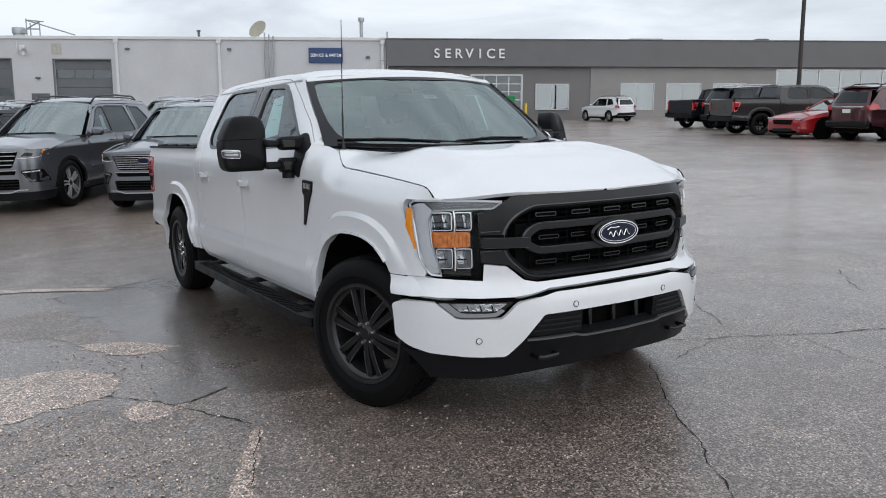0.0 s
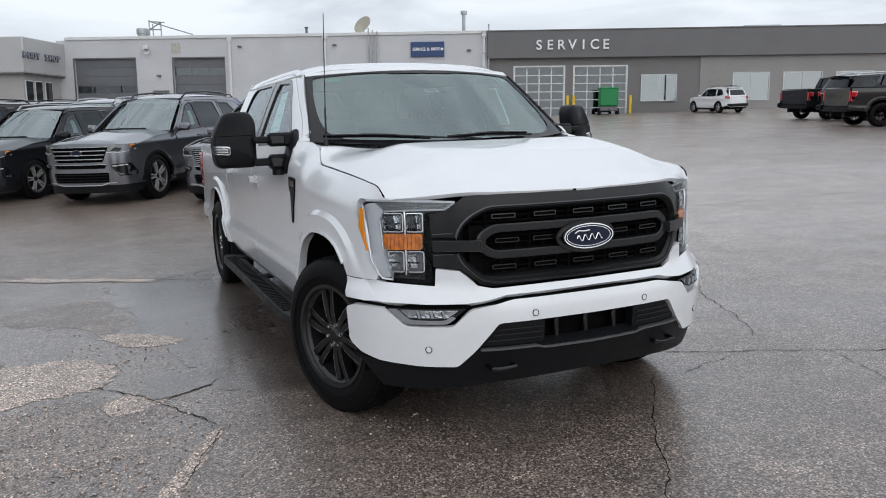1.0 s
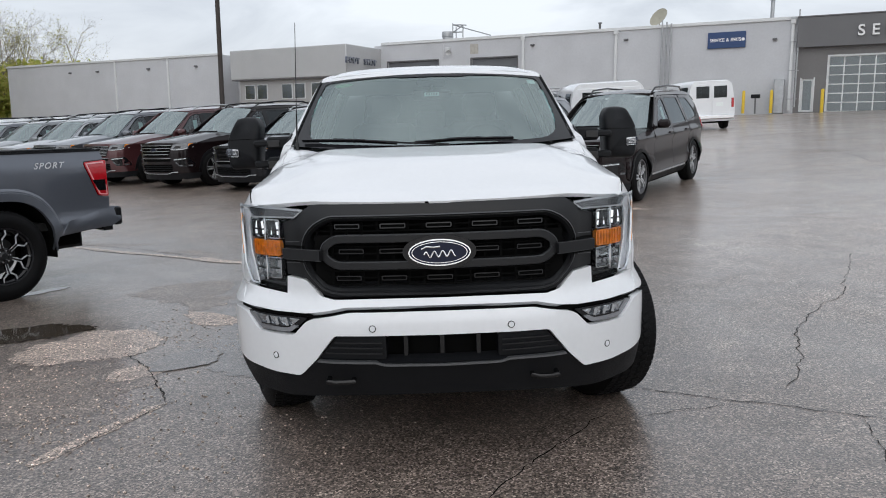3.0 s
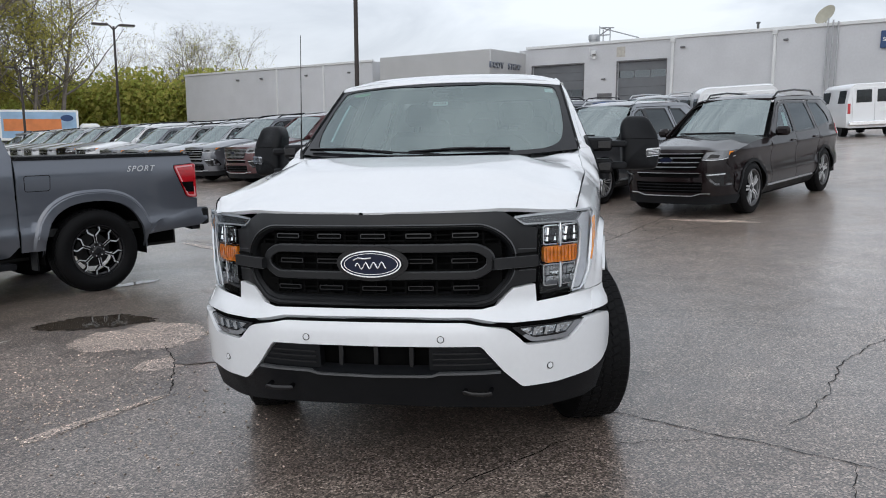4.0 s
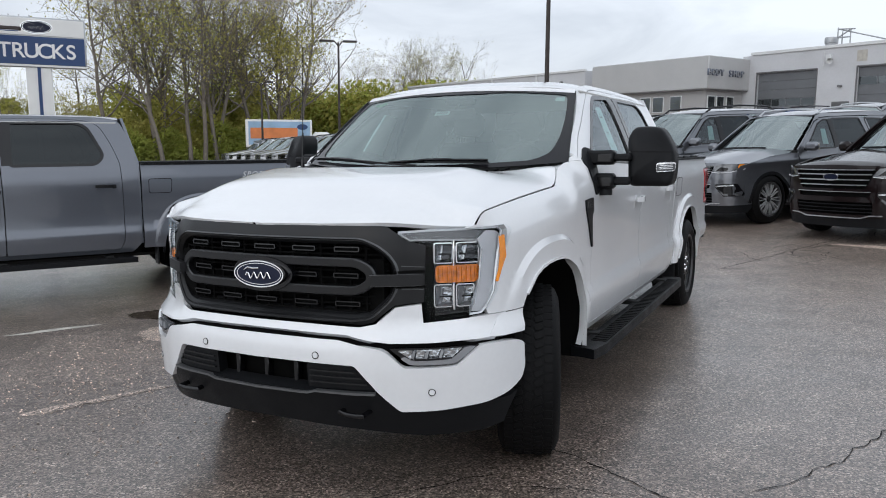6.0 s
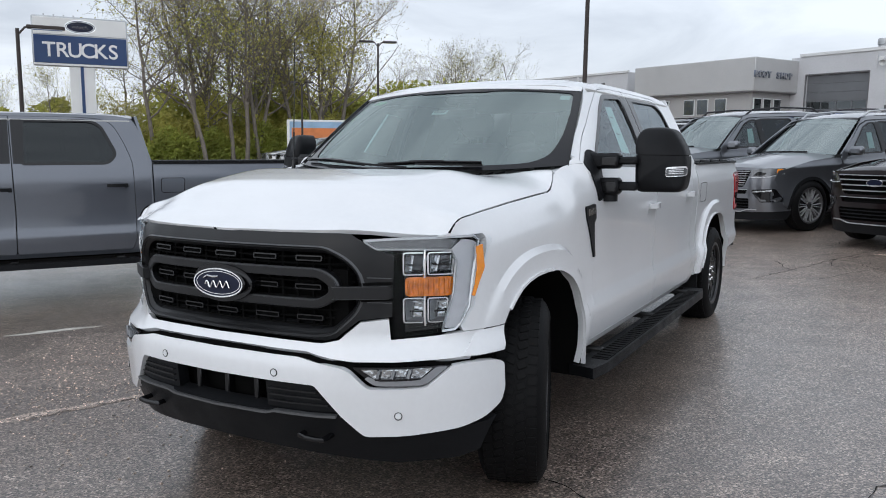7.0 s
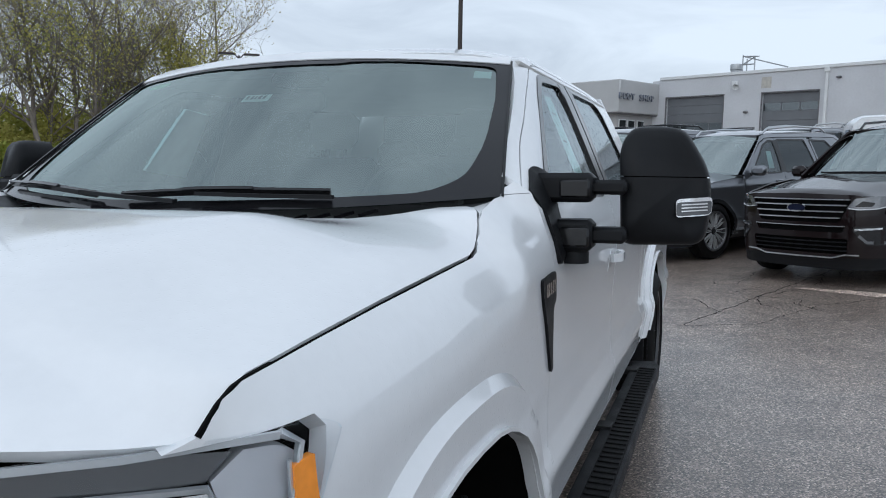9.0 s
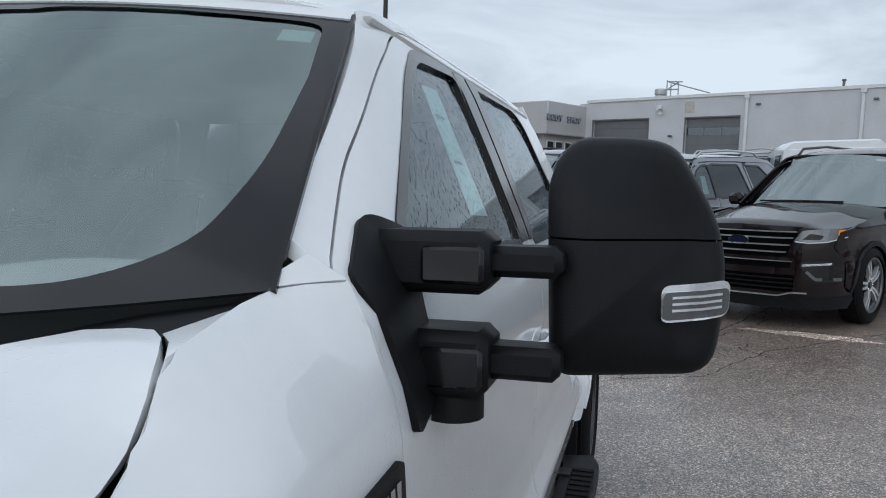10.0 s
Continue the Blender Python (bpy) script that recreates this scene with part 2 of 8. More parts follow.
def dens(poly, step, closed=True):
    out = []
    n = len(poly)
    for i in range(n if closed else n - 1):
        a, b = poly[i], poly[(i + 1) % n]
        k = max(1, math.ceil(math.hypot(b[0] - a[0], b[1] - a[1]) / step))
        out += [(a[0] + (b[0] - a[0]) * j / k, a[1] + (b[1] - a[1]) * j / k) for j in range(k)]
    return out if closed else out + [tuple(poly[-1])]


def fil(poly, r=0.02, n=4):
    """The polygon with its corners rounded; a corner (x, y, r) has its own radius."""
    out = []
    k = len(poly)
    for i in range(k):
        p, a, b = Vector(poly[i][:2]), Vector(poly[i - 1][:2]), Vector(poly[(i + 1) % k][:2])
        rr = poly[i][2] if len(poly[i]) > 2 else r
        la, lb = (a - p).length, (b - p).length
        d = min(rr, la * 0.49, lb * 0.49)
        if d < 1e-4:
            out.append((p.x, p.y))
            continue
        s, e = p + (a - p) / la * d, p + (b - p) / lb * d
        for j in range(n + 1):
            t = j / n
            q = s * (1 - t) ** 2 + p * 2 * t * (1 - t) + e * t * t
            out.append((q.x, q.y))
    return out


def inside(poly, pts):
    p = np.asarray(poly)
    x, y = pts[:, 0][:, None], pts[:, 1][:, None]
    x0, y0 = p[:, 0][None], p[:, 1][None]
    x1, y1 = np.roll(p[:, 0], -1)[None], np.roll(p[:, 1], -1)[None]
    with np.errstate(divide="ignore", invalid="ignore"):
        c = ((y0 > y) != (y1 > y)) & (x < (x1 - x0) * (y - y0) / (y1 - y0 + 1e-15) + x0)
    return c.sum(1) % 2 == 1


def sheet(poly, fmap, step=0.06, holes=(), lip=0.014, flip=False, lines=()):
    """A curved panel: the flat outline, less its holes, laid on the surface fmap(u, v), with its edges turned in by lip; mesh edges run along the crease lines."""
    from mathutils.geometry import delaunay_2d_cdt
    loops = [dens(poly, step)] + [dens(h, step) for h in holes]
    pts, edges = [], []
    for lp in loops:
        n = len(pts)
        pts += lp
        edges += [(n + i, n + (i + 1) % len(lp)) for i in range(len(lp))]
    bp = np.array(pts)
    lo, hi = bp[:len(loops[0])].min(0), bp[:len(loops[0])].max(0)
    gx, gy = np.meshgrid(np.arange(lo[0] + step * 0.5, hi[0], step), np.arange(lo[1] + step * 0.5, hi[1], step))
    g = np.stack([gx.ravel(), gy.ravel()], 1)

    def within(q):
        ok = inside(loops[0], q)
        for h in loops[1:]:
            ok &= ~inside(h, q)
        return ok

    for ln in lines:
        q = np.array(dens(ln, step, closed=False))
        ok = within(q) & (np.sqrt(((q[:, None] - bp[None]) ** 2).sum(2)).min(1) > step * 0.5)
        last = None
        for i, k in enumerate(ok):
            if k:
                pts.append(tuple(q[i]))
                if last == i - 1:
                    edges.append((len(pts) - 2, len(pts) - 1))
                last = i
    bp = np.array(pts)
    if len(g):
        g = g[within(g)]
    if len(g):
        d = np.sqrt(((g[:, None] - bp[None]) ** 2).sum(2)).min(1)
        g = g[d > step * 0.45]
    allp = [Vector(p) for p in pts] + [Vector(p) for p in g]
    vs, _, fs, *_ = delaunay_2d_cdt(allp, edges, [], 0, 1e-6)
    v2 = np.array([tuple(v) for v in vs])
    fs = [tuple(f) for f in fs]
    cen = np.array([v2[list(f)].mean(0) for f in fs])
    keep = within(cen)
    fs = [f for f, k in zip(fs, keep) if k]
    V = [Vector(fmap(float(a), float(b))) for a, b in v2]
    F = [tuple(reversed(f)) if flip else f for f in fs]
    if lip:
        nor = [Vector((0, 0, 0)) for _ in V]
        count = {}
        for f in F:
            n = (V[f[1]] - V[f[0]]).cross(V[f[2]] - V[f[0]])
            for i in f:
                nor[i] += n
            for i in range(3):
                a, b = f[i], f[(i + 1) % 3]
                count[(a, b)] = count.get((a, b), 0) + 1
        rim = [e for e in count if (e[1], e[0]) not in count]
        inner = {}
        for a, b in rim:
            for i in (a, b):
                if i not in inner:
                    inner[i] = len(V)
                    V.append(V[i] - nor[i].normalized() * lip)
        F += [(b, a, inner[a], inner[b]) for a, b in rim]
    return V, F


_box = {}


def boxg(x0, x1, y0, y1, z0, z1, c=0.0):
    """A box with chamfered edges."""
    if c <= 0:
        V = [(x, y, z) for x in (x0, x1) for y in (y0, y1) for z in (z0, z1)]
        return V, [(0, 1, 3, 2), (4, 6, 7, 5), (0, 4, 5, 1), (2, 3, 7, 6), (0, 2, 6, 4), (1, 5, 7, 3)]
    if not _box:
        bm = bmesh.new()
        key = []
        for sx in (-1, 1):
            for sy in (-1, 1):
                for sz in (-1, 1):
                    for ax in range(3):
                        key.append((sx, sy, sz, ax))
                        bm.verts.new([s * (1 if i == ax else 0.8) for i, s in enumerate((sx, sy, sz))])
        bm.verts.index_update()
        bmesh.ops.convex_hull(bm, input=list(bm.verts))
        bmesh.ops.dissolve_limit(bm, angle_limit=0.01, verts=list(bm.verts), edges=list(bm.edges))
        bmesh.ops.recalc_face_normals(bm, faces=list(bm.faces))
        bm.verts.index_update()
        _box["key"] = [(tuple(round(a, 3) for a in v.co)) for v in bm.verts]
        _box["F"] = [tuple(v.index for v in f.verts) for f in bm.faces]
        bm.free()
    c = min(c, (x1 - x0) * 0.45, (y1 - y0) * 0.45, (z1 - z0) * 0.45)
    lo, hi = (x0, y0, z0), (x1, y1, z1)
    V = []
    for co in _box["key"]:
        V.append(tuple((hi[i] if a > 0 else lo[i]) - (0 if abs(a) > 0.9 else c * (1 if a > 0 else -1)) for i, a in enumerate(co)))
    return V, list(_box["F"])


def tube(path, r, n=8, cap=True):
    """A round rod along a path; r one radius or one for each point."""
    P = [Vector(p) for p in path]
    R = r if isinstance(r, (list, tuple)) else [r] * len(P)
    V, F = [], []
    up = None
    for i, p in enumerate(P):
        d = (P[min(i + 1, len(P) - 1)] - P[max(i - 1, 0)]).normalized()
        if up is None:
            up = d.orthogonal().normalized()
        up = (up - d * up.dot(d)).normalized()
        w = d.cross(up)
        V += [p + (up * math.cos(2 * math.pi * k / n) + w * math.sin(2 * math.pi * k / n)) * R[i] for k in range(n)]
    for i in range(len(P) - 1):
        F += [(i * n + k, i * n + (k + 1) % n, (i + 1) * n + (k + 1) % n, (i + 1) * n + k) for k in range(n)]
    if cap:
        F += [tuple(range(n - 1, -1, -1)), tuple((len(P) - 1) * n + k for k in range(n))]
    return V, F


def ribbon(path, w, h, up=(0, 0, 1), cap=True):
    """A bar of rectangular section (w across, h along up) along a path."""
    P = [Vector(p) for p in path]
    V, F = [], []
    for i, p in enumerate(P):
        d = (P[min(i + 1, len(P) - 1)] - P[max(i - 1, 0)]).normalized()
        s = d.cross(Vector(up)).normalized()
        u = s.cross(d)
        V += [p + s * a * w / 2 + u * b * h / 2 for a, b in ((-1, -1), (1, -1), (1, 1), (-1, 1))]
    for i in range(len(P) - 1):
        F += [(i * 4 + k, i * 4 + (k + 1) % 4, i * 4 + 4 + (k + 1) % 4, i * 4 + 4 + k) for k in range(4)]
    if cap:
        F += [(3, 2, 1, 0), tuple((len(P) - 1) * 4 + k for k in range(4))]
    return V, F


def lathe(profile, n=48, close=False):
    """A body of revolution round the x axis from (radius, x) pairs."""
    V = [(x, r * math.cos(2 * math.pi * k / n), r * math.sin(2 * math.pi * k / n)) for r, x in profile for k in range(n)]
    m = len(profile)
    F = []
    for i in range(m if close else m - 1):
        j = (i + 1) % m
        F += [(i * n + k, j * n + k, j * n + (k + 1) % n, i * n + (k + 1) % n) for k in range(n)]
    return V, F


def plate(poly, fmap, thick, flip=False):
    """A flat polygon laid by fmap(u, v), thickened against its normal."""
    V = [Vector(fmap(*p)) for p in poly]
    n = Vector((0, 0, 0))
    for i in range(len(V)):
        n += V[i].cross(V[(i + 1) % len(V)])
    n = n.normalized() * (-1 if flip else 1)
    k = len(V)
    V2 = V + [v - n * thick for v in V]
    top, bot = tuple(range(k)), tuple(range(2 * k - 1, k - 1, -1))
    side = [(i, k + i, k + (i + 1) % k, (i + 1) % k) for i in range(k)]
    F = [top, bot] + side
    if flip:
        F = [tuple(reversed(f)) for f in F]
    return V2, F


def ring(outer, inner, fmap, thick, flip=False):
    """A frame between two outlines with the same number of points."""
    k = len(outer)
    V = [Vector(fmap(*p)) for p in outer] + [Vector(fmap(*p)) for p in inner]
    n = Vector((0, 0, 0))
    for i in range(k):
        n += V[i].cross(V[(i + 1) % k])
    n = n.normalized() * (-1 if flip else 1)
    V += [v - n * thick for v in V]
    F = []
    for i in range(k):
        j = (i + 1) % k
        F += [(i, j, k + j, k + i), (2 * k + j, 2 * k + i, 3 * k + i, 3 * k + j), (j, i, 2 * k + i, 2 * k + j), (k + i, k + j, 3 * k + j, 3 * k + i)]
    if flip:
        F = [tuple(reversed(f)) for f in F]
    return V, F


def grow(poly, d):
    """The polygon pushed outwards by d (inwards if negative), for counter-clockwise outlines."""
    out = []
    k = len(poly)
    for i in range(k):
        p, a, b = Vector(poly[i]), Vector(poly[i - 1]), Vector(poly[(i + 1) % k])
        e1, e2 = (p - a).normalized(), (b - p).normalized()
        n1, n2 = Vector((e1.y, -e1.x)), Vector((e2.y, -e2.x))
        n = n1 + n2
        n = n / max(n.dot(n1), 0.35)
        out.append(tuple(p + n * d))
    return out


def smooth_table(pairs, width):
    """A smoothed look-up y(x) through the pairs."""
    xs = np.linspace(pairs[0][0], pairs[-1][0], 1200)
    ys = np.interp(xs, [p[0] for p in pairs], [p[1] for p in pairs])
    k = max(3, int(width / (xs[1] - xs[0])) | 1)
    for _ in range(2):
        ys = np.convolve(np.pad(ys, k // 2, mode="reflect", reflect_type="odd"), np.ones(k) / k, mode="valid")
    return lambda x: float(np.interp(x, xs, ys))


def step01(t):
    t = min(max(t, 0.0), 1.0)
    return t * t * (3 - 2 * t)


# ---- wheels ----
_wheels = {}


def wheel_meshes(style, R, rim, width, rows):
    def me(name, geo, m, angle=38):
        k = bpy.data.meshes.new(name)
        k.from_pydata([tuple(v) for v in geo[0]], [], [tuple(f) for f in geo[1]])
        k.materials.append(m)
        k.shade_smooth()
        k.set_sharp_from_angle(angle=radians(angle))
        return k

    w = width / 2
    o = {}
    tyre = lathe([(rim - 0.012, -w + 0.03), (rim + 0.005, -w + 0.012), (rim + 0.05, -w - 0.004), (R - 0.07, -w - 0.006), (R - 0.03, -w + 0.012), (R - 0.010, -w + 0.035), (R - 0.004, 0.0),
                  (R - 0.010, w - 0.035), (R - 0.03, w - 0.012), (R - 0.07, w + 0.006), (R - 0.1, w + 0.009), (rim + 0.05, w + 0.004), (rim + 0.012, w - 0.008), (rim - 0.012, w - 0.026)], 64)
    o["tyre"] = me("tyre", tyre, RUBBER)
    blocks = []
    n = 62
    bw = (2 * w - 0.05) / rows
    for k in range(n):
        for j in range(rows):
            x = -w + 0.025 + (j + 0.5) * bw
            edge = j in (0, rows - 1)
            b = boxg(-bw * 0.44, bw * 0.44, -math.pi * R / n * (0.80 if edge else 0.72), math.pi * R / n * (0.80 if edge else 0.72), -0.012, 0.0075 - (0.006 if edge else 0), 0.002)
            b = tf(b, Matrix.Rotation(radians(0 if edge else (22 if j % 2 else -22)), 4, "Z"))
            a = 2 * math.pi * (k + 0.5 * (j % 2)) / n
            blocks.append(tf(b, Matrix.Rotation(a, 4, "X") @ Matrix.Translation((x, 0, R - 0.009))))
    o["tread"] = me("tread", join(*blocks), RUBBER)
    o["rim"] = me("wheel", lathe([(rim - 0.016, -w + 0.03), (rim - 0.03, -w + 0.05), (rim - 0.045, 0.0), (rim - 0.03, w - 0.045), (rim - 0.012, w - 0.032), (rim - 0.002, w - 0.020), (rim + 0.010, w - 0.012), (rim + 0.006, w - 0.004), (rim - 0.012, w - 0.006), (rim - 0.018, w - 0.022)], 64),
                   {"twin": BARRELDARK, "mesh": GLOSSBLACK, "five": BARREL, "multi": BARREL}[style])
    f = w - 0.045
    sp = []
    if style == "twin":
        for k in range(6):
            pair = []
            for sd in (-1, 1):
                pts = [(0.055, sd * 0.018), (0.12, sd * 0.022), (rim - 0.012, sd * 0.036)]
                path = [(f - 0.02 + 0.012 * math.sin(math.pi * min(1, a / rim)), b, a) for a, b in pts]
                pair.append(ribbon(path, 0.034, 0.045, up=(1, 0, 0)))
            sp.append(join(*pair))
        for k in range(6):
            edge = []
            for sd in (-1, 1):
                edge.append(ribbon([(f + 0.0145, sd * 0.037, 0.10), (f + 0.0165, sd * 0.042, 0.16), (f + 0.0065, sd * 0.052, rim - 0.02)], 0.002, 0.003, up=(1, 0, 0)))
            sp[k] = (sp[k], join(*edge))
        spoke_m, edge_m, count = RIMDARK, SATIN, 6
    elif style == "mesh":
        for k in range(6):
            arms = [ribbon([(f - 0.005, 0.0, 0.05), (f + 0.004, 0.0, rim * 0.58)], 0.030, 0.03, up=(1, 0, 0))]
            for sd in (-1, 1):
                arms.append(ribbon([(f + 0.004, 0.0, rim * 0.56), (f + 0.004, sd * 0.055, rim * 0.74), (f - 0.004, sd * 0.058, rim - 0.012)], 0.020, 0.03, up=(1, 0, 0)))
            edge = [ribbon([(f + 0.021, sd * 0.010, rim * 0.60), (f + 0.021, sd * 0.062, rim * 0.76), (f + 0.013, sd * 0.064, rim - 0.012)], 0.014, 0.004, up=(1, 0, 0)) for sd in (-1, 1)]
            edge += [ribbon([(f + 0.0125, sd * 0.012, 0.08), (f + 0.020, sd * 0.012, rim * 0.6)], 0.006, 0.004, up=(1, 0, 0)) for sd in (-1, 1)]
            sp.append((join(*arms), join(*edge)))
        spoke_m, edge_m, count = GLOSSBLACK, BRIGHTLINE, 6
    elif style == "five":
        for k in range(5):
            arms = [ribbon([(f - 0.01, sd * 0.012, 0.03), (f + 0.012, sd * 0.022, rim * 0.5), (f + 0.002, sd * 0.034, rim - 0.012)], 0.026, 0.035, up=(1, 0, 0)) for sd in (-1, 1)]
            sp.append((join(*arms), None))
        spoke_m, edge_m, count = ALLOY, MILLED, 5
    else:
        for k in range(10):
            arms = [ribbon([(f - 0.01, sd * 0.006, 0.03), (f + 0.010, sd * 0.014, rim * 0.5), (f, sd * 0.030, rim - 0.012)], 0.011, 0.03, up=(1, 0, 0)) for sd in (-1, 1)]
            sp.append((join(*arms), None))
        spoke_m, edge_m, count = ALLOY, MILLED, 10
    o["count"] = count
    o["spoke"] = me("spoke", sp[0][0], spoke_m)
    o["edge"] = me("milled_edge", sp[0][1], edge_m) if sp[0][1] else None
    o["hub"] = me("hub_cap", lathe([(0.0, f + 0.022), (0.030, f + 0.022), (0.036, f + 0.015), (0.052, f + 0.008), (0.085, f - 0.004), (0.09, f - 0.04), (0.0, f - 0.045)], 24), RIMDARK if style != "mesh" else GLOSSBLACK)
    o["nut"] = me("lug_nut", lathe([(0.0, f + 0.024), (0.007, f + 0.023), (0.011, f + 0.015), (0.012, f - 0.005)], 8), CHROME)
    parts_ = [tf(sp[0][0], Matrix.Rotation(2 * math.pi * k / count, 4, "X")) for k in range(count)] + [([v.co.copy() for v in o["hub"].vertices], [tuple(p.vertices) for p in o["hub"].polygons])]
    o["star"] = me("spokes", join(*parts_), spoke_m)
    o["back"] = me("brake_disc", lathe([(0.0, -0.02), (rim * 0.66, -0.02), (rim * 0.66, -0.035), (0.0, -0.035)], 32), STEELDARK)
    return o


def wheel(parent, x, y, z, style="twin", R=0.418, rim=0.268, width=0.275, rows=5, steer=0.0, spin=0.0, compact=False):
    key = (style, R)
    if key not in _wheels:
        _wheels[key] = wheel_meshes(style, R, rim, width, rows)
    o = _wheels[key]
    turn = Matrix.Rotation(radians(180 if x < 0 else 0) + radians(steer), 4, "Z")
    m = Matrix.Translation((x, y, z)) @ turn @ Matrix.Rotation(radians(spin), 4, "X")
    w = part("wheel", o["rim"], None, parent, "", m=m)
    part("tyre", o["tyre"], None, w)
    if compact:
        part("spokes", o["star"], None, w)
        return w
    part("tread", o["tread"], None, w)
    part("hub_cap", o["hub"], None, w)
    part("brake_disc", o["back"], None, w)
    for k in range(o["count"]):
        rot = Matrix.Rotation(2 * math.pi * k / o["count"], 4, "X")
        part("spoke", o["spoke"], None, w, m=rot)
        if o["edge"]:
            part("milled_edge", o["edge"], None, w, m=rot)
    for k in range(6 if o["count"] != 5 and o["count"] != 10 else 5):
        a = 2 * math.pi * (k + 0.5) / (6 if o["count"] == 6 else 5)
        part("lug_nut", o["nut"], None, w, m=Matrix.Translation((0, 0.058 * math.sin(a), 0.058 * math.cos(a))))
    return w


# ---- pickup truck: x across, y from the front axle line backwards, z up ----
P_SIDE = smooth_table([(0.38, 0.900), (0.44, 0.940), (0.50, 0.972), (0.60, 0.990), (0.655, 1.002), (0.69, 1.000), (0.735, 0.980), (0.85, 0.976), (1.00, 0.984), (1.15, 0.996), (1.24, 0.998),
                       (1.30, 0.988), (1.36, 0.968), (1.42, 0.950), (1.46, 0.936), (1.65, 0.858), (1.80, 0.792), (1.87, 0.752), (1.92, 0.700), (1.97, 0.640)], 0.014)
NOSE = [(0.0, -0.800), (0.30, -0.780), (0.45, -0.755), (0.53, -0.725), (0.62, -0.668), (0.70, -0.615), (0.80, -0.545), (0.88, -0.475), (0.925, -0.425), (0.950, -0.366), (0.962, -0.28), (0.970, -0.120), (0.977, 0.10), (0.982, 0.40), (0.985, 0.80)]
NOSE_Y = smooth_table([(a, b) for a, b in NOSE[:11]], 0.03)
NOSE_X = smooth_table([(b, a) for a, b in NOSE[3:]] + [(5.3, 0.985)], 0.04)
BUMPER = [(0.0, -0.868), (0.30, -0.848), (0.465, -0.822), (0.60, -0.772), (0.755, -0.690), (0.90, -0.560), (0.975, -0.455), (1.012, -0.350), (1.020, -0.300)]
BUMP_Y = smooth_table(BUMPER, 0.05)
AX_F, AX_R, HUB = 0.13, 4.12, 0.42
ARCHES = ((AX_F + 0.03, 0.50), (AX_R, 0.52))


TOP_Z = smooth_table([(-0.60, 1.165), (-0.492, 1.180), (-0.452, 1.228), (-0.42, 1.239), (-0.25, 1.256), (-0.05, 1.273), (0.25, 1.296), (0.41, 1.306), (0.48, 1.330), (0.545, 1.395), (0.60, 1.408), (0.74, 1.428), (0.83, 1.433)], 0.02)
TOP_X = smooth_table([(-0.60, 0.80), (-0.52, 0.845), (-0.487, 0.868), (-0.45, 0.878), (-0.36, 0.883), (-0.05, 0.892), (0.25, 0.903), (0.42, 0.905), (0.50, 0.888), (0.545, 0.872), (0.74, 0.872), (0.775, 0.90), (0.81, 0.945), (0.83, 0.948)], 0.015)


def arch_out(y, z):
    best = 9.0
    for yc, a in ARCHES:
        u, v = abs(y - yc) / a, max(z - HUB, 0.0) / 0.545
        best = min(best, ((u ** 2.5 + v ** 2.5) ** 0.4 - 1) * 0.52)
    return best


def side_x(y, z):
    x = P_SIDE(z) - 0.985
    if y < 0.3 and z < 1.3:
        x *= step01((y + 0.45) / 0.6)
    crease = step01((y - 0.55) / 0.25) if y < 2 else 1.0
    if z < 0.9:
        x *= crease
    x += NOSE_X(y) if y < 0.8 else 0.985
    d = arch_out(y, z)
    x += (0.024 if y > 0 else 0.024 * step01((y + 0.42) / 0.2)) * step01((0.109 - d) / 0.024) * step01((1.25 - z) / 0.1)
    if y < 0.81 and z > 0.9:
        zt = TOP_Z(y)
        k = min(max(1 - (zt - z) / 0.17, 0.0), 1.15) ** 2
        x += (TOP_X(y) - (NOSE_X(y) + (P_SIDE(zt) - 0.985) * (step01((y + 0.45) / 0.6) if y < 0.3 else 1))) * k
    elif 0.6 < y < 1.9 and z > 1.40:
        e = (Vector((y, z)) - Vector((0.75, 1.425))).dot(Vector((0.61, -0.79)).normalized())
        x -= (0.072 - 0.055 * step01((z - 1.42) / 0.40)) * max(0.0, 1 - max(e, 0) / 0.11) ** 2
    if y > 3.37 and z > 1.2:
        x = max(x, 0.965)
    return x


def arch_curve(yc, a, g, n=40):
    """A line round a wheel opening, g outside it."""
    k = 1 + g / 0.52
    out = []
    for i in range(n + 1):
        t = math.pi * i / n
        c, s_ = math.cos(t), math.sin(t)
        out.append((yc + a * k * math.copysign(abs(c) ** 0.8, c), HUB + 0.545 * k * abs(s_) ** 0.8))
    return out


SIDE_LINES = [[(-0.6, z), (5.4, z)] for z in (0.655, 0.692, 0.733, 1.24, 1.30)] + [arch_curve(yc, a, g) for yc, a in ARCHES for g in (0.085, 0.097, 0.109)]


def side_map(y, z):
    return (side_x(y, z), y, z)


def side_off(d):
    return lambda y, z: (side_x(y, z) + d, y, z)


def lean(z):
    return 0.10 * max(0.0, z - 1.08) ** 1.3 * 3 + 0.06 * max(0.0, 0.86 - z)


def bump_map(d=0.0):
    return lambda x, z: (x, BUMP_Y(min(abs(x), 1.02)) + 0.10 * max(0.0, 0.60 - z) + 0.35 * max(0.0, z - 0.69) + d, z)


def hood_edge(y):
    return TOP_X(max(y, -0.6))


HOOD_MID = smooth_table([(-0.86, 1.165), (-0.79, 1.190), (-0.74, 1.222), (-0.66, 1.250), (-0.45, 1.288), (-0.2, 1.320), (0.1, 1.352), (0.45, 1.386), (0.8, 1.42)], 0.06)
HOOD_SIDE = TOP_Z


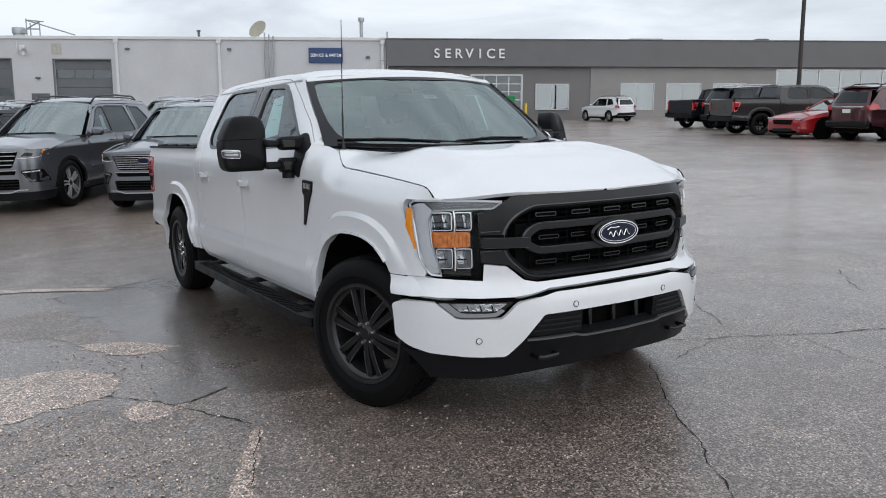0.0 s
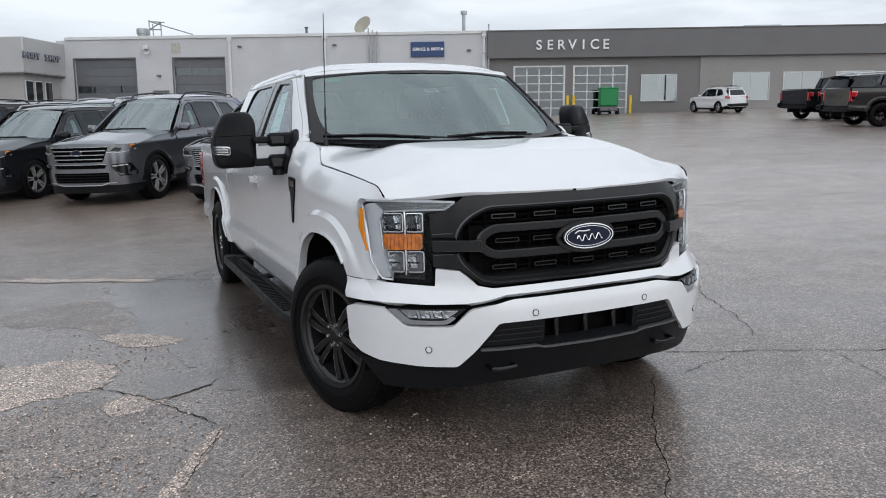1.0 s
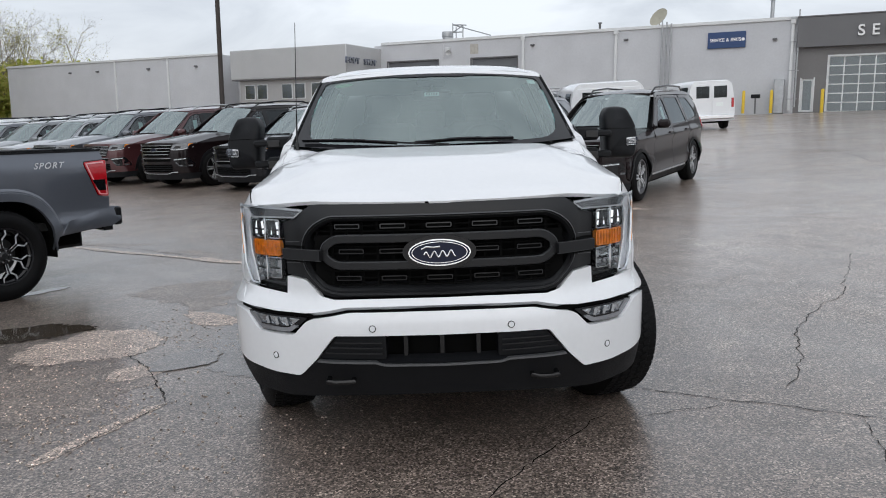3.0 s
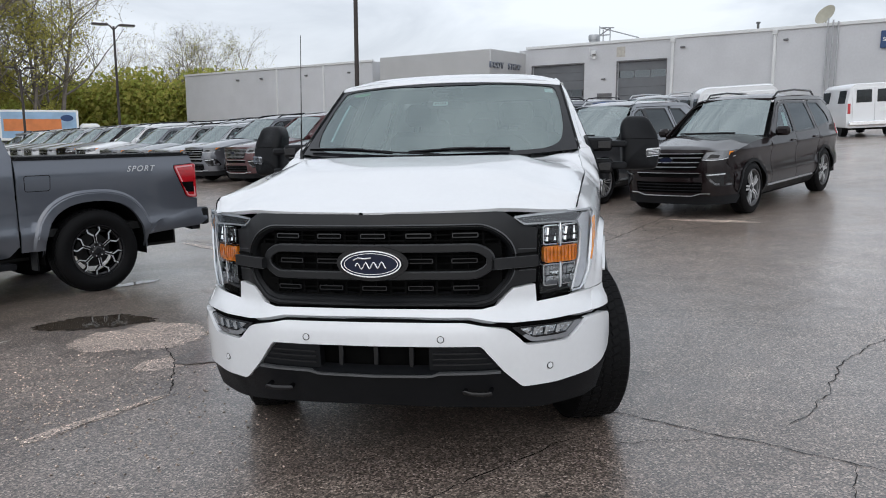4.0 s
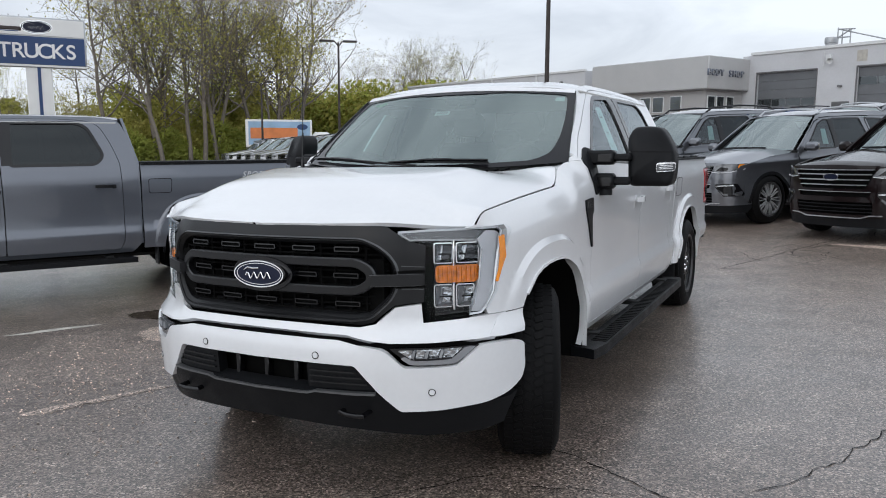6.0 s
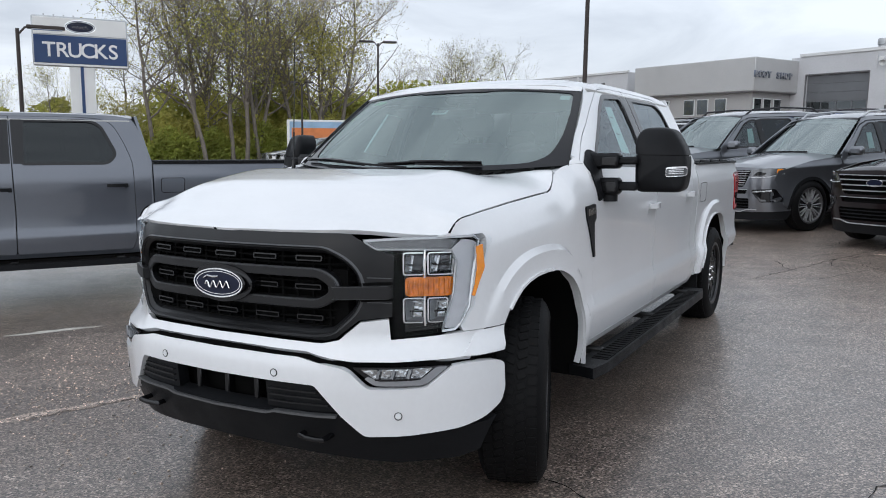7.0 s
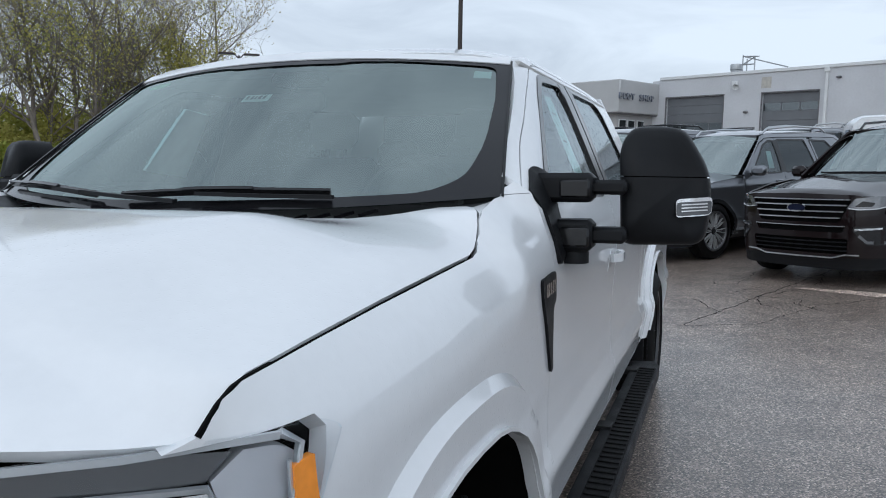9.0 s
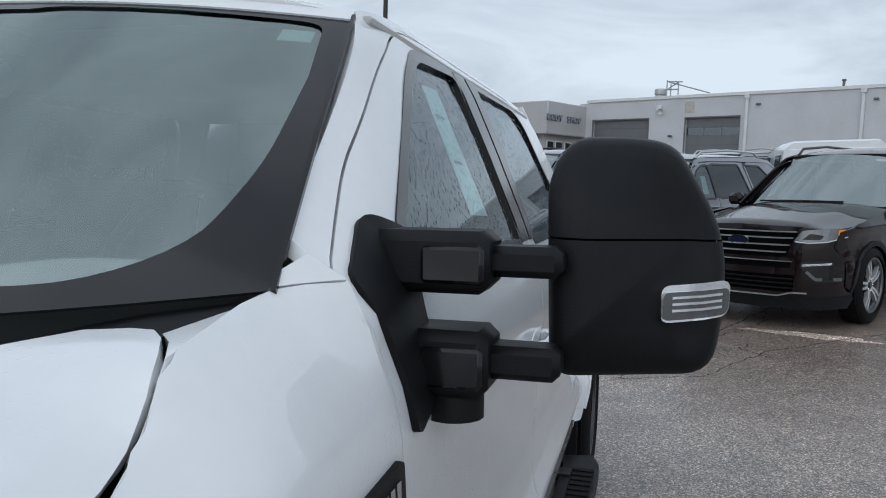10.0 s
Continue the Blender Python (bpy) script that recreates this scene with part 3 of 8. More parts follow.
def hood_map(x, y):
    t = min(abs(x) / hood_edge(y), 1.0)
    a, b = HOOD_MID(y), HOOD_SIDE(y)
    front = NOSE_Y(min(abs(x), 0.95))
    near = step01((0.065 - (y - front)) / 0.065)
    # raised centre with soft shoulders, dying out towards the cowl; the rim rolls down to the seam
    fade = (1 - step01(y / 0.40)) * step01((y + 0.72) / 0.38)
    a += fade * (0.02 + 0.05 * step01((0.77 - abs(x)) / 0.22))
    z = b + (a - b) * (1 - t ** (3.4 + 6.6 * step01((y + 0.5) / 0.8)))
    lip = 1.193 - 0.018 * step01((abs(x) - 0.55) / 0.3)
    return (x, y, z * (1 - near) + (lip + (z - lip) * (0.35 - 0.2 * step01((abs(x) - 0.50) / 0.15))) * near if near > 0 else z)


def ws_map(x, v):
    """Windscreen: x from -1 to 1 across, v from 0 to 1 upwards."""
    w = 0.872 + (0.742 - 0.872) * v
    q = x * x
    y = (0.45 + 0.30 * q) * (1 - v) + (1.18 + 0.135 * q) * v
    z = (1.385 + 0.038 * q) * (1 - v) + (1.885 - 0.034 * q) * v + 0.03 * v * (1 - v)
    return (x * w, y, z)


def roof_map(x, y):
    t = abs(x) / 0.76
    mid = 1.958 - 0.075 * max(0.0, (1.65 - y) / 0.47) ** 2 - 0.028 * max(0.0, (y - 2.75) / 0.6) ** 2
    return (x, y, mid - 0.034 * t ** 2 - 0.05 * t ** 8)


F_DOOR = [(0.835, 0.505, .04), (0.868, 0.95, 0), (0.838, 1.19, 0), (0.818, 1.435, .03), (0.99, 1.575, .05), (1.25, 1.745, .1), (1.43, 1.835, .1), (1.54, 1.868, .08), (1.75, 1.884, 0), (2.055, 1.888, .01), (2.066, 1.43, 0), (2.075, 0.95, 0), (2.066, 0.505, .02)]
R_DOOR = [(2.076, 0.505, .02), (2.085, 0.95, 0), (2.076, 1.43, 0), (2.065, 1.888, .01), (2.60, 1.887, 0), (2.90, 1.872, .1), (3.02, 1.82, .1), (3.12, 1.62, .1), (3.185, 1.42, .05), (3.195, 0.98, 0), (3.19, 0.60, .05), (3.15, 0.505, .03)]
F_WIN = [(1.015, 1.452, .01), (1.10, 1.440, .01), (1.945, 1.414, .02), (1.915, 1.838, .03), (1.56, 1.822, .05), (1.42, 1.752, .1), (1.03, 1.478, .01)]
R_WIN = [(2.17, 1.414, .02), (2.95, 1.416, .05), (3.035, 1.50, .06), (2.90, 1.80, .06), (2.80, 1.846, .05), (2.185, 1.842, .02)]
SAIL = [(0.872, 1.235, .02), (0.985, 1.27, .02), (1.02, 1.452, .0), (1.03, 1.485, .01), (0.935, 1.512, .03), (0.835, 1.435, .02)]


def rev(p):
    return list(reversed(p))


def arch_line(yc, a, z0, n=22, back=True):
    pts = []
    for i in range(n + 1):
        t = math.pi * i / n
        c, s = math.cos(t), math.sin(t)
        pts.append((yc + a * math.copysign(abs(c) ** 0.8, c), HUB + 0.545 * abs(s) ** 0.8))
    return [(yc + a, z0)] + pts + [(yc - a, z0)]


def arch_flare(yc, a):
    """The raised lip of bodywork round a wheel opening, standing 7 mm proud."""
    rows = []
    for i in range(27):
        t = math.pi * i / 26
        c, s = math.cos(t), math.sin(t)
        u, w = math.copysign(abs(c) ** 0.8, c), abs(s) ** 0.8
        zi = HUB + 0.545 * w
        if c < 0 and zi < (0.83 if yc < 1 else 0.56) or c > 0 and zi < 0.56:
            continue
        pts = []
        fade = step01((zi - 0.83) / 0.10) if c < 0 and yc < 1 else 1.0
        for g, off in ((0.085, -0.004), (0.072, 0.014 * fade), (0.0, 0.012 * fade), (-0.004, -0.02)):
            y, z = yc + (a + g) * u, HUB + (0.545 + g) * w
            pts.append((side_x(yc + (a + min(g, 0.06)) * u, HUB + (0.545 + min(g, 0.06)) * w) + off, y, z))
        rows.append(pts)
    V = [p for r in rows for p in r]
    F = [(4 * i + k, 4 * i + k + 1, 4 * i + k + 5, 4 * i + k + 4) for i in range(len(rows) - 1) for k in range(3)]
    return V, F


def both(name, geo, m, parent, label="", angle=38):
    return part(name, geo, m, parent, label, angle), part(name, mirror(geo), m, parent, label, angle)


def pickup(m, label, body, style="twin", steer=0.0, compact=False, grille=GRILLEG, tow_mirrors=True, decal=None, fine=True, handle=None, group="", front=True):
    t = thing("pickup_truck", m, label, "pickup", group)
    st = 0.030 if fine else 0.06
    handle = handle or body
    # shell panels
    yc, a = ARCHES[0]
    fender = [(y, TOP_Z(y) - 0.003) for y in np.linspace(-0.52, 0.60, 34)] + [(0.68, 1.420), (0.742, 1.4275), (0.775, 1.431), (0.806, 1.432), (0.828, 1.19), (0.858, 0.95), (0.825, 0.505), (0.815, 0.47)]
    fender = rev(fender) and (list(fender) + [(yc + a + 0.005, 0.47)] + [p for p in arch_line(yc, a, 0.55)[1:-2] if p[0] > yc or p[1] > 0.815] + [(-0.243, 0.803), (-0.445, 0.805), (-0.455, 0.83), (-0.40, 0.99), (-0.322, 1.158), (-0.335, 1.176)])
    both("fender", sheet(rev(fender), side_map, st, lip=0.03, lines=SIDE_LINES), body, t)
    # the fender's top runs inboard behind the bonnet's corner
    crest = lambda y: TOP_Z(min(y, 0.60)) - 0.003 + (1.427 - TOP_Z(0.60)) * max(0.0, y - 0.60) / 0.14
    rim_x = lambda y: side_map(y, crest(y))[0]
    cap = [(0.893, 0.478), (0.886, 0.517), (0.873, 0.553), (0.855, 0.584), (0.833, 0.606), (0.874, 0.715)]
    cap = [(rim_x(y) - 0.001, y) for y in np.linspace(0.44, 0.735, 9)] + rev(cap)
    both("fender_cap", sheet(cap, lambda x, y: (x, y, crest(y) - 0.001 - 0.10 * max(0.0, rim_x(y) - x)), 0.04, lip=0.012), body, t)
    yr, ar = ARCHES[1]
    frame_out = [(0.742, 1.430, 0), (1.30, 1.848, 0), (1.34, 1.872, .02), (1.65, 1.918, .1), (2.3, 1.926, .2), (3.02, 1.915, .1), (3.225, 1.885, .08), (3.315, 1.65, .2), (3.365, 1.41, .05), (3.365, 0.56, 0), (3.27, 0.46, .03), (0.84, 0.46, .02), (0.822, 0.495, 0), (0.856, 0.95, 0), (0.826, 1.19, 0), (0.806, 1.435, 0)]
    doors = fil(F_DOOR + [], 0.02)
    hole = fil([(0.834, 0.500, .04), (0.866, 0.95, 0), (0.836, 1.19, 0), (0.8165, 1.437, .03), (0.988, 1.578, .05), (1.248, 1.749, .1), (1.428, 1.839, .1), (1.538, 1.873, .08), (1.75, 1.889, 0), (2.06, 1.893, 0), (2.60, 1.892, 0), (2.902, 1.877, .1), (3.025, 1.824, .1), (3.126, 1.621, .1), (3.191, 1.42, .05), (3.201, 0.98, 0), (3.196, 0.595, .05), (3.153, 0.500, .03)], 0.02)
    both("cab_side", sheet(rev(fil(frame_out, 0.01)), side_map, st, holes=[hole], lip=0.02, lines=SIDE_LINES), body, t)
    for outline, win, nm in ((F_DOOR, F_WIN, "front_door"), (R_DOOR, R_WIN, "rear_door")):
        wo = fil(win, 0.02)
        for sgn in (1, -1):
            g = sheet(rev(fil(outline, 0.02)), side_map, st, holes=[grow(wo, 0.012)], lip=0.018, lines=SIDE_LINES)
            d = part(nm, g if sgn > 0 else mirror(g), body, t)
            tr = ring(grow(wo, 0.020), grow(wo, -0.008), side_off(0.003), 0.02)
            part("window_seal", tr if sgn > 0 else mirror(tr), GLOSSBLACK, d)
            gl = sheet(wo, side_off(-0.008), 0.09, lip=0)
            pane = part("window_pane", gl if sgn > 0 else mirror(gl), (SIDEGLASS if nm == "front_door" else PRIVACY) if fine else TINTGLASS, d)
            pane.visible_shadow = False
            y0 = 1.86 if nm == "front_door" else 2.93
            z0 = 1.142 if nm == "front_door" else 1.168
            bez = sheet(fil([(y0 - 0.01, z0 - 0.045, .02), (y0 + 0.20, z0 - 0.045, .02), (y0 + 0.20, z0 + 0.040, .03), (y0 + 0.03, z0 + 0.040, .03)], 0.02), side_off(0.002), 0.05, lip=0.008)
            grip = join(ribbon([(side_x(y0 + k * 0.045, z0) + (0.014 if k in (0, 4) else 0.040), y0 + k * 0.045, z0 + 0.012) for k in range(5)], 0.016, 0.032, up=(0, 0, 1)),
                        boxg(side_x(y0 + 0.19, z0), side_x(y0 + 0.19, z0) + 0.036, y0 + 0.165, y0 + 0.20, z0 - 0.012, z0 + 0.03, 0.006))
            part("handle_recess", bez if sgn > 0 else mirror(bez), body, d)
            part("door_handle", grip if sgn > 0 else mirror(grip), handle, d)
    # black pillar between the windows
    bp = sheet(fil([(1.955, 1.412), (2.058, 1.412), (2.052, 1.852), (1.925, 1.848)], 0.004), side_off(0.004), 0.06, lip=0.008)
    both("pillar_trim", bp, GLOSSBLACK, t)
    bp = sheet(fil([(2.084, 1.412), (2.165, 1.412), (2.178, 1.855), (2.076, 1.853)], 0.004), side_off(0.004), 0.06, lip=0.008)
    both("pillar_trim", bp, GLOSSBLACK, t)
    both("inner_pillar", sheet([(1.92, 1.40), (2.20, 1.40), (2.20, 1.87), (1.90, 1.87)], side_off(-0.035), 0.08, lip=0.01), TRIMDARK, t)
    # roof, windscreen, rear wall of the cab
    edge_pts = [(0.742 * k / 10, 1.180 + 0.135 * (k / 10) ** 2) for k in range(-10, 11)]
    roof = edge_pts + [(0.735, 1.45), (0.735, 2.3), (0.735, 2.98), (0.70, 3.23), (0.0, 3.28), (-0.70, 3.23), (-0.735, 2.98), (-0.735, 2.3), (-0.735, 1.45)]
    part("roof", sheet(roof, roof_map, 0.07, lip=0.03), body, t)
    hd = [(x, 0.962) for x in np.linspace(-1, 1, 15)] + [(x, 1.03) for x in np.linspace(1, -1, 15)]
    part("roof_header", sheet(hd, lambda x, v: tuple(Vector(ws_map(x, v)) + Vector((0, -0.005, 0.006))), 0.12, lip=0.01), body, t)
    ws_edge = [(x, 0.0) for x in np.linspace(-1, 1, 15)] + [(1, v) for v in np.linspace(0.1, 0.9, 8)] + [(x, 1.0) for x in np.linspace(1, -1, 15)] + [(-1, v) for v in np.linspace(0.9, 0.1, 8)]
    ws = part("windscreen", sheet(ws_edge, ws_map, 0.12, lip=0.0), WSGLASS, t)
    ws.visible_shadow = False
    inner = fil([(-0.80, 0.05, .06), (0.80, 0.05, .06), (0.895, 0.12, .06), (0.94, 0.32, .10), (0.955, 0.65, 0), (0.945, 0.93, .05), (0.55, 0.945, .05), (0.32, 0.94, .04), (0.27, 0.925, .02), (-0.27, 0.925, .02), (-0.32, 0.94, .04), (-0.55, 0.945, .05), (-0.945, 0.93, .05), (-0.955, 0.65, 0), (-0.94, 0.32, .10), (-0.895, 0.12, .06)], 0.05)
    frit_in = lambda x, v: tuple(Vector(ws_map(x, v)) + Vector((0, -0.003, 0.003)))
    part("frit_band", sheet(ws_edge, frit_in, 0.10, holes=[inner], lip=0.0), FRIT, ws)
    both("windscreen_seal", ribbon([tuple(Vector(ws_map(1.005, v)) + Vector((0.0, -0.008, 0.006))) for v in np.linspace(-0.01, 0.98, 14)], 0.007, 0.008), GLOSSBLACK, t)
    part("rear_window", plate([(-0.66, 1.46), (0.66, 1.46), (0.60, 1.87), (-0.60, 1.87)], lambda x, z: (x, 3.345 - (z - 1.4) * 0.22, z), 0.006), TINTGLASS, t).visible_shadow = False
    cabw = ring([(-0.95, 0.55), (0.95, 0.55), (0.955, 1.42), (0.735, 1.905), (-0.735, 1.905), (-0.955, 1.42)], [(-0.60, 1.48), (0.60, 1.48), (0.63, 1.50), (0.57, 1.85), (-0.57, 1.85), (-0.63, 1.50)], lambda x, z: (x, 3.355 - max(z - 1.4, 0) * 0.22, z), 0.03)
    part("cab_back", cabw, body, t)
    # bonnet
    h_front = [(x, NOSE_Y(abs(x)) + 0.012) for x in np.linspace(-0.855, 0.855, 31)]
    h_side = [(hood_edge(y) - 0.0035, y) for y in np.linspace(-0.47, 0.44, 22)]
    h_back = [(0.889, 0.48), (0.881, 0.515), (0.868, 0.550), (0.850, 0.580), (0.828, 0.600), (0.80, 0.604), (0.755, 0.594), (0.70, 0.525), (0.65, 0.465), (0.60, 0.412), (0.50, 0.398), (0.40, 0.392), (0.30, 0.386), (0.255, 0.392), (0.20, 0.404), (0.0, 0.402)]
    hood = h_front + h_side + h_back + [(-x, y) for x, y in rev(h_back)[1:]] + [(-x, y) for x, y in rev(h_side)]
    part("bonnet", sheet(hood, hood_map, 0.026 if fine else 0.1, lip=0.02), body, t)
    gapline = [(hood_edge(y) - 0.0012, y, TOP_Z(y) - 0.004) for y in np.linspace(-0.485, 0.36, 34)]
    both("bonnet_gutter", ribbon(gapline, 0.0018, 0.004), DEEP, t)
    both("bonnet_gutter", ribbon(gapline[:6], 0.0045, 0.007), DEEP, t)
    cowl = sheet([(-0.86, 0.62), (-0.62, 0.40), (-0.5, 0.33), (0.0, 0.25), (0.5, 0.33), (0.62, 0.40), (0.86, 0.62), (0.87, 0.755), (0.6, 0.60), (0.3, 0.50), (0.0, 0.47), (-0.3, 0.50), (-0.6, 0.60), (-0.87, 0.755)],
                 lambda x, y: (x, y, 1.334 + 0.022 * step01((abs(x) - 0.55) / 0.22) + 0.06 * (x / 0.87) ** 2 + 0.10 * (y - 0.45 - 0.3 * (x / 0.87) ** 2)), 0.07, lip=0.01)
    c = part("cowl", cowl, PLASTIC, t)
    if fine:
        for k in range(22):
            x = -0.58 + 1.16 * k / 21
            yb = 0.455 + 0.30 * (x / 0.87) ** 2
            part("cowl_rib", ribbon([(x - 0.012, yb - 0.055, 1.357 + 0.055 * (x / 0.87) ** 2), (x + 0.012, yb - 0.005, 1.366 + 0.06 * (x / 0.87) ** 2)], 0.010, 0.008), GLOSSBLACK, c)
    for piv, tip, tv in ((-0.42, -0.93, 0.055), (0.05, -0.13, 0.06)):
        p = [Vector(ws_map(x, v)) + Vector((0, -0.026, 0.022)) for x, v in ((piv + 0.52, 0.015), (piv + 0.30, 0.035), (piv + 0.10, 0.05))]
        arm = ribbon(p, 0.017, 0.010)
        bl = [Vector(ws_map(x, 0.052 + 0.02 * math.sin(3.1 * (x - tip) / 0.66))) + Vector((0, -0.020, 0.016)) for x in np.linspace(tip, tip + 0.68, 10)]
        w = part("wiper_arm", arm, PLASTIC, t)
        part("wiper_blade", join(ribbon(bl, 0.010, 0.018, up=(0, -0.6, 0.8)), ribbon([q + Vector((0, -0.008, 0.008)) for q in bl[3:-3]], 0.012, 0.005, up=(0, -0.6, 0.8))), GLOSSBLACK, w)
    part("antenna", join(tube([(-0.82, 0.60, 1.40), (-0.82, 0.60, 1.455)], [0.014, 0.008], 8), tube([(-0.82, 0.60, 1.45), (-0.815, 0.605, 1.62)], 0.0055, 6), tube([(-0.815, 0.605, 1.62), (-0.795, 0.61, 2.147)], [0.0032, 0.0022], 6)), GLOSSBLACK, t)
    # box
    bed = [(3.39, 1.400, .01), (5.24, 1.400, .02), (5.265, 1.31, 0), (5.03, 1.295, 0), (5.025, 1.25, .03), (5.17, 0.925, .03), (5.30, 0.91, 0), (5.295, 0.75, .02), (5.24, 0.60, .03), (4.68, 0.555, 0)]
    bed = [p if len(p) == 3 else (*p, 0) for p in bed] + [(y, z, 0) for y, z in arch_line(yr, ar, 0.555)[1:-1]] + [(yr - ar, 0.50, 0), (3.39, 0.50, 0)]
    both("box_side", sheet(rev(fil(bed, 0)), side_map, st, lip=0.03, lines=SIDE_LINES), body, t)
    lamp = [(5.036, 1.288, .01), (5.265, 1.302, .01), (5.295, 0.92, .02), (5.178, 0.93, .03), (5.038, 1.25, .02)]
    for sgn in (1, -1):
        g = sheet(rev(fil(lamp, 0.01)), side_off(0.006), 0.06, lip=0.02)
        tl = part("tail_lamp", g if sgn > 0 else mirror(g), REDLENS, t)
        lo = fil(lamp, 0.01)
        gl = ring(grow(rev(lo), -0.012), grow(rev(lo), -0.026), side_off(0.010), 0.006)
        part("light_guide", gl if sgn > 0 else mirror(gl), PINKLENS, tl)
        gb = sheet([(5.11, 1.10), (5.255, 1.10), (5.265, 0.985), (5.175, 0.985)], side_off(0.010), 0.05, lip=0.004)
        part("lamp_divider", gb if sgn > 0 else mirror(gb), GLOSSBLACK, tl)
        gf = boxg(0.88, 0.965, 5.265, 5.315, 0.92, 1.30, 0.01)
        part("lamp_side", gf if sgn > 0 else mirror(gf), REDLENS, tl)
    part("tailgate", join(boxg(-0.87, 0.87, 5.24, 5.31, 0.74, 1.405, 0.02), boxg(-0.30, 0.30, 5.31, 5.322, 1.02, 1.16, 0.01)), body, t)
    bm_ = sheet([(x, 0.55) for x in np.linspace(-0.97, 0.97, 9)] + [(x, 0.73) for x in np.linspace(0.97, -0.97, 9)], lambda x, z: (x, 5.41 - 0.10 * abs(x) ** 3, z), 0.08, lip=0.10, flip=True)
    part("rear_bumper", join(bm_, boxg(-0.6, 0.6, 5.26, 5.38, 0.70, 0.735, 0.01)), PLASTIC, t)
    wing = sheet(rev(fil([(4.72, 0.575), (5.30, 0.60), (5.40, 0.66), (5.40, 0.80), (5.30, 0.805), (4.80, 0.70)], 0.02)), side_off(0.012), 0.08, lip=0.02)
    if not fine:
        both("bumper_wing", wing, body, t)
        both("bumper_end_cap", boxg(0.90, 1.005, 5.33, 5.43, 0.60, 0.795, 0.02), PLASTIC, t)
    rail = [(0.955, 3.395, 1.405), (0.955, 5.25, 1.405)]
    both("box_rail", ribbon(rail, 0.045, 0.018), PLASTIC, t)
    part("tonneau_cover", join(boxg(-0.93, 0.93, 3.42, 5.24, 1.380, 1.411, 0.01), *[boxg(-0.90, 0.90, 3.46 + k * 0.445, 3.88 + k * 0.445, 1.409, 1.434, 0.008) for k in range(4)]), PLASTIC, t)
    part("box_floor", boxg(-0.90, 0.90, 3.40, 5.26, 0.62, 0.70), STEELDARK, t)
    if decal:
        dc = bpy.data.curves.new("decal", "FONT")
        dc.body, dc.size, dc.shear, dc.extrude, dc.space_character = decal, 0.085, 0.35, 0.001, 1.25
        dc.offset = 0.001
        dme = new("decal_source", dc)
        bpy.context.view_layer.update()
        me = dme.to_mesh().copy()
        bpy.data.objects.remove(dme)
        me.materials.clear()
        me.materials.append(LETTERSILVER)
        dob = part("lettering", me, None, t, "silver script decal", m=Matrix.Translation((side_x(4.6, 1.27) + 0.003, 4.49, 1.245)) @ Matrix.Rotation(radians(90), 4, "Z") @ Matrix.Rotation(radians(90), 4, "X") @ Matrix.Rotation(radians(-3), 4, "Y") @ Matrix.Diagonal((1.0, 1.0, 1, 1)))
    fd = fil([(3.46, 1.09, .03), (3.70, 1.09, .03), (3.71, 1.25, .03), (3.46, 1.25, .03)], 0.02)
    part("fuel_flap", ring(fd, grow(fd, -0.006), side_off(0.0015), 0.004), DEEP if body is not WHITE else GRILLEG, t)
    # wheel wells and underside
    for yc_, a_ in ARCHES:
        al = arch_line(yc_, a_ + 0.01, 0.35)
        V = [(0.55, y, z) for y, z in al] + [(side_x(y, max(z, 0.5)) - 0.006, y, z) for y, z in al]
        n = len(al)
        well = (V, [(i, i + 1, n + i + 1, n + i) for i in range(n - 1)])
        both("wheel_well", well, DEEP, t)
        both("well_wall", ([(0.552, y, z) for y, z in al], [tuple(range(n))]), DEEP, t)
        lip = [(side_x(y, max(z, 0.5)) + 0.0, y, z) for y, z in al[1:-1] if y > yc_ or z > (0.82 if yc_ < 1 else 0.5)]
        if not fine:
            both("arch_flare", arch_flare(yc_, a_), body, t)
        both("arch_lip", ribbon(lip, 0.010, 0.022, up=(1, 0, 0)), body, t)
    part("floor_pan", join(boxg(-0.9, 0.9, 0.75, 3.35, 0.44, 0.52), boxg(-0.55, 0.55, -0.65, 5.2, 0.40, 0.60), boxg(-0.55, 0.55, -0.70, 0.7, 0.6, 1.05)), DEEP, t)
    part("chassis_rail", join(boxg(-0.5, -0.38, -0.7, 5.25, 0.36, 0.52), boxg(0.38, 0.5, -0.7, 5.25, 0.36, 0.52), boxg(-0.85, 0.85, AX_R - 0.06, AX_R + 0.06, 0.36, 0.48), boxg(-0.85, 0.85, AX_F - 0.06, AX_F + 0.06, 0.33, 0.45)), STEELDARK, t)
    wide = dict(style=style, R=0.42 if style == "twin" else 0.438, rim=0.27, compact=compact)
    WR = wide["R"]
    wheel(t, -0.875, AX_F, WR, steer=steer, spin=12, **wide)
    wheel(t, 0.875, AX_F, WR, steer=steer, spin=40, **wide)
    wheel(t, -0.875, AX_R, WR, spin=22, **wide)
    wheel(t, 0.875, AX_R, WR, spin=8, **wide)
    # running boards
    for sgn in (1, -1):
        bd = ribbon([(1.00, 0.64, 0.385), (1.03, 0.76, 0.39), (1.03, 3.16, 0.39), (1.00, 3.28, 0.385)], 0.145, 0.055)
        rb = part("running_board", bd if sgn > 0 else mirror(bd), PLASTIC, t)
        part("step_pad", boxg(1.00 if sgn > 0 else -1.09, 1.09 if sgn > 0 else -1.00, 0.80, 3.10, 0.416, 0.422, 0.003), RUBBER, rb)
        if fine:
            for k in range(44):
                y = 0.82 + k * 0.052
                part("tread_bar", boxg(1.005 if sgn > 0 else -1.085, 1.085 if sgn > 0 else -1.005, y, y + 0.022, 0.421, 0.427, 0.002), RUBBER, rb)
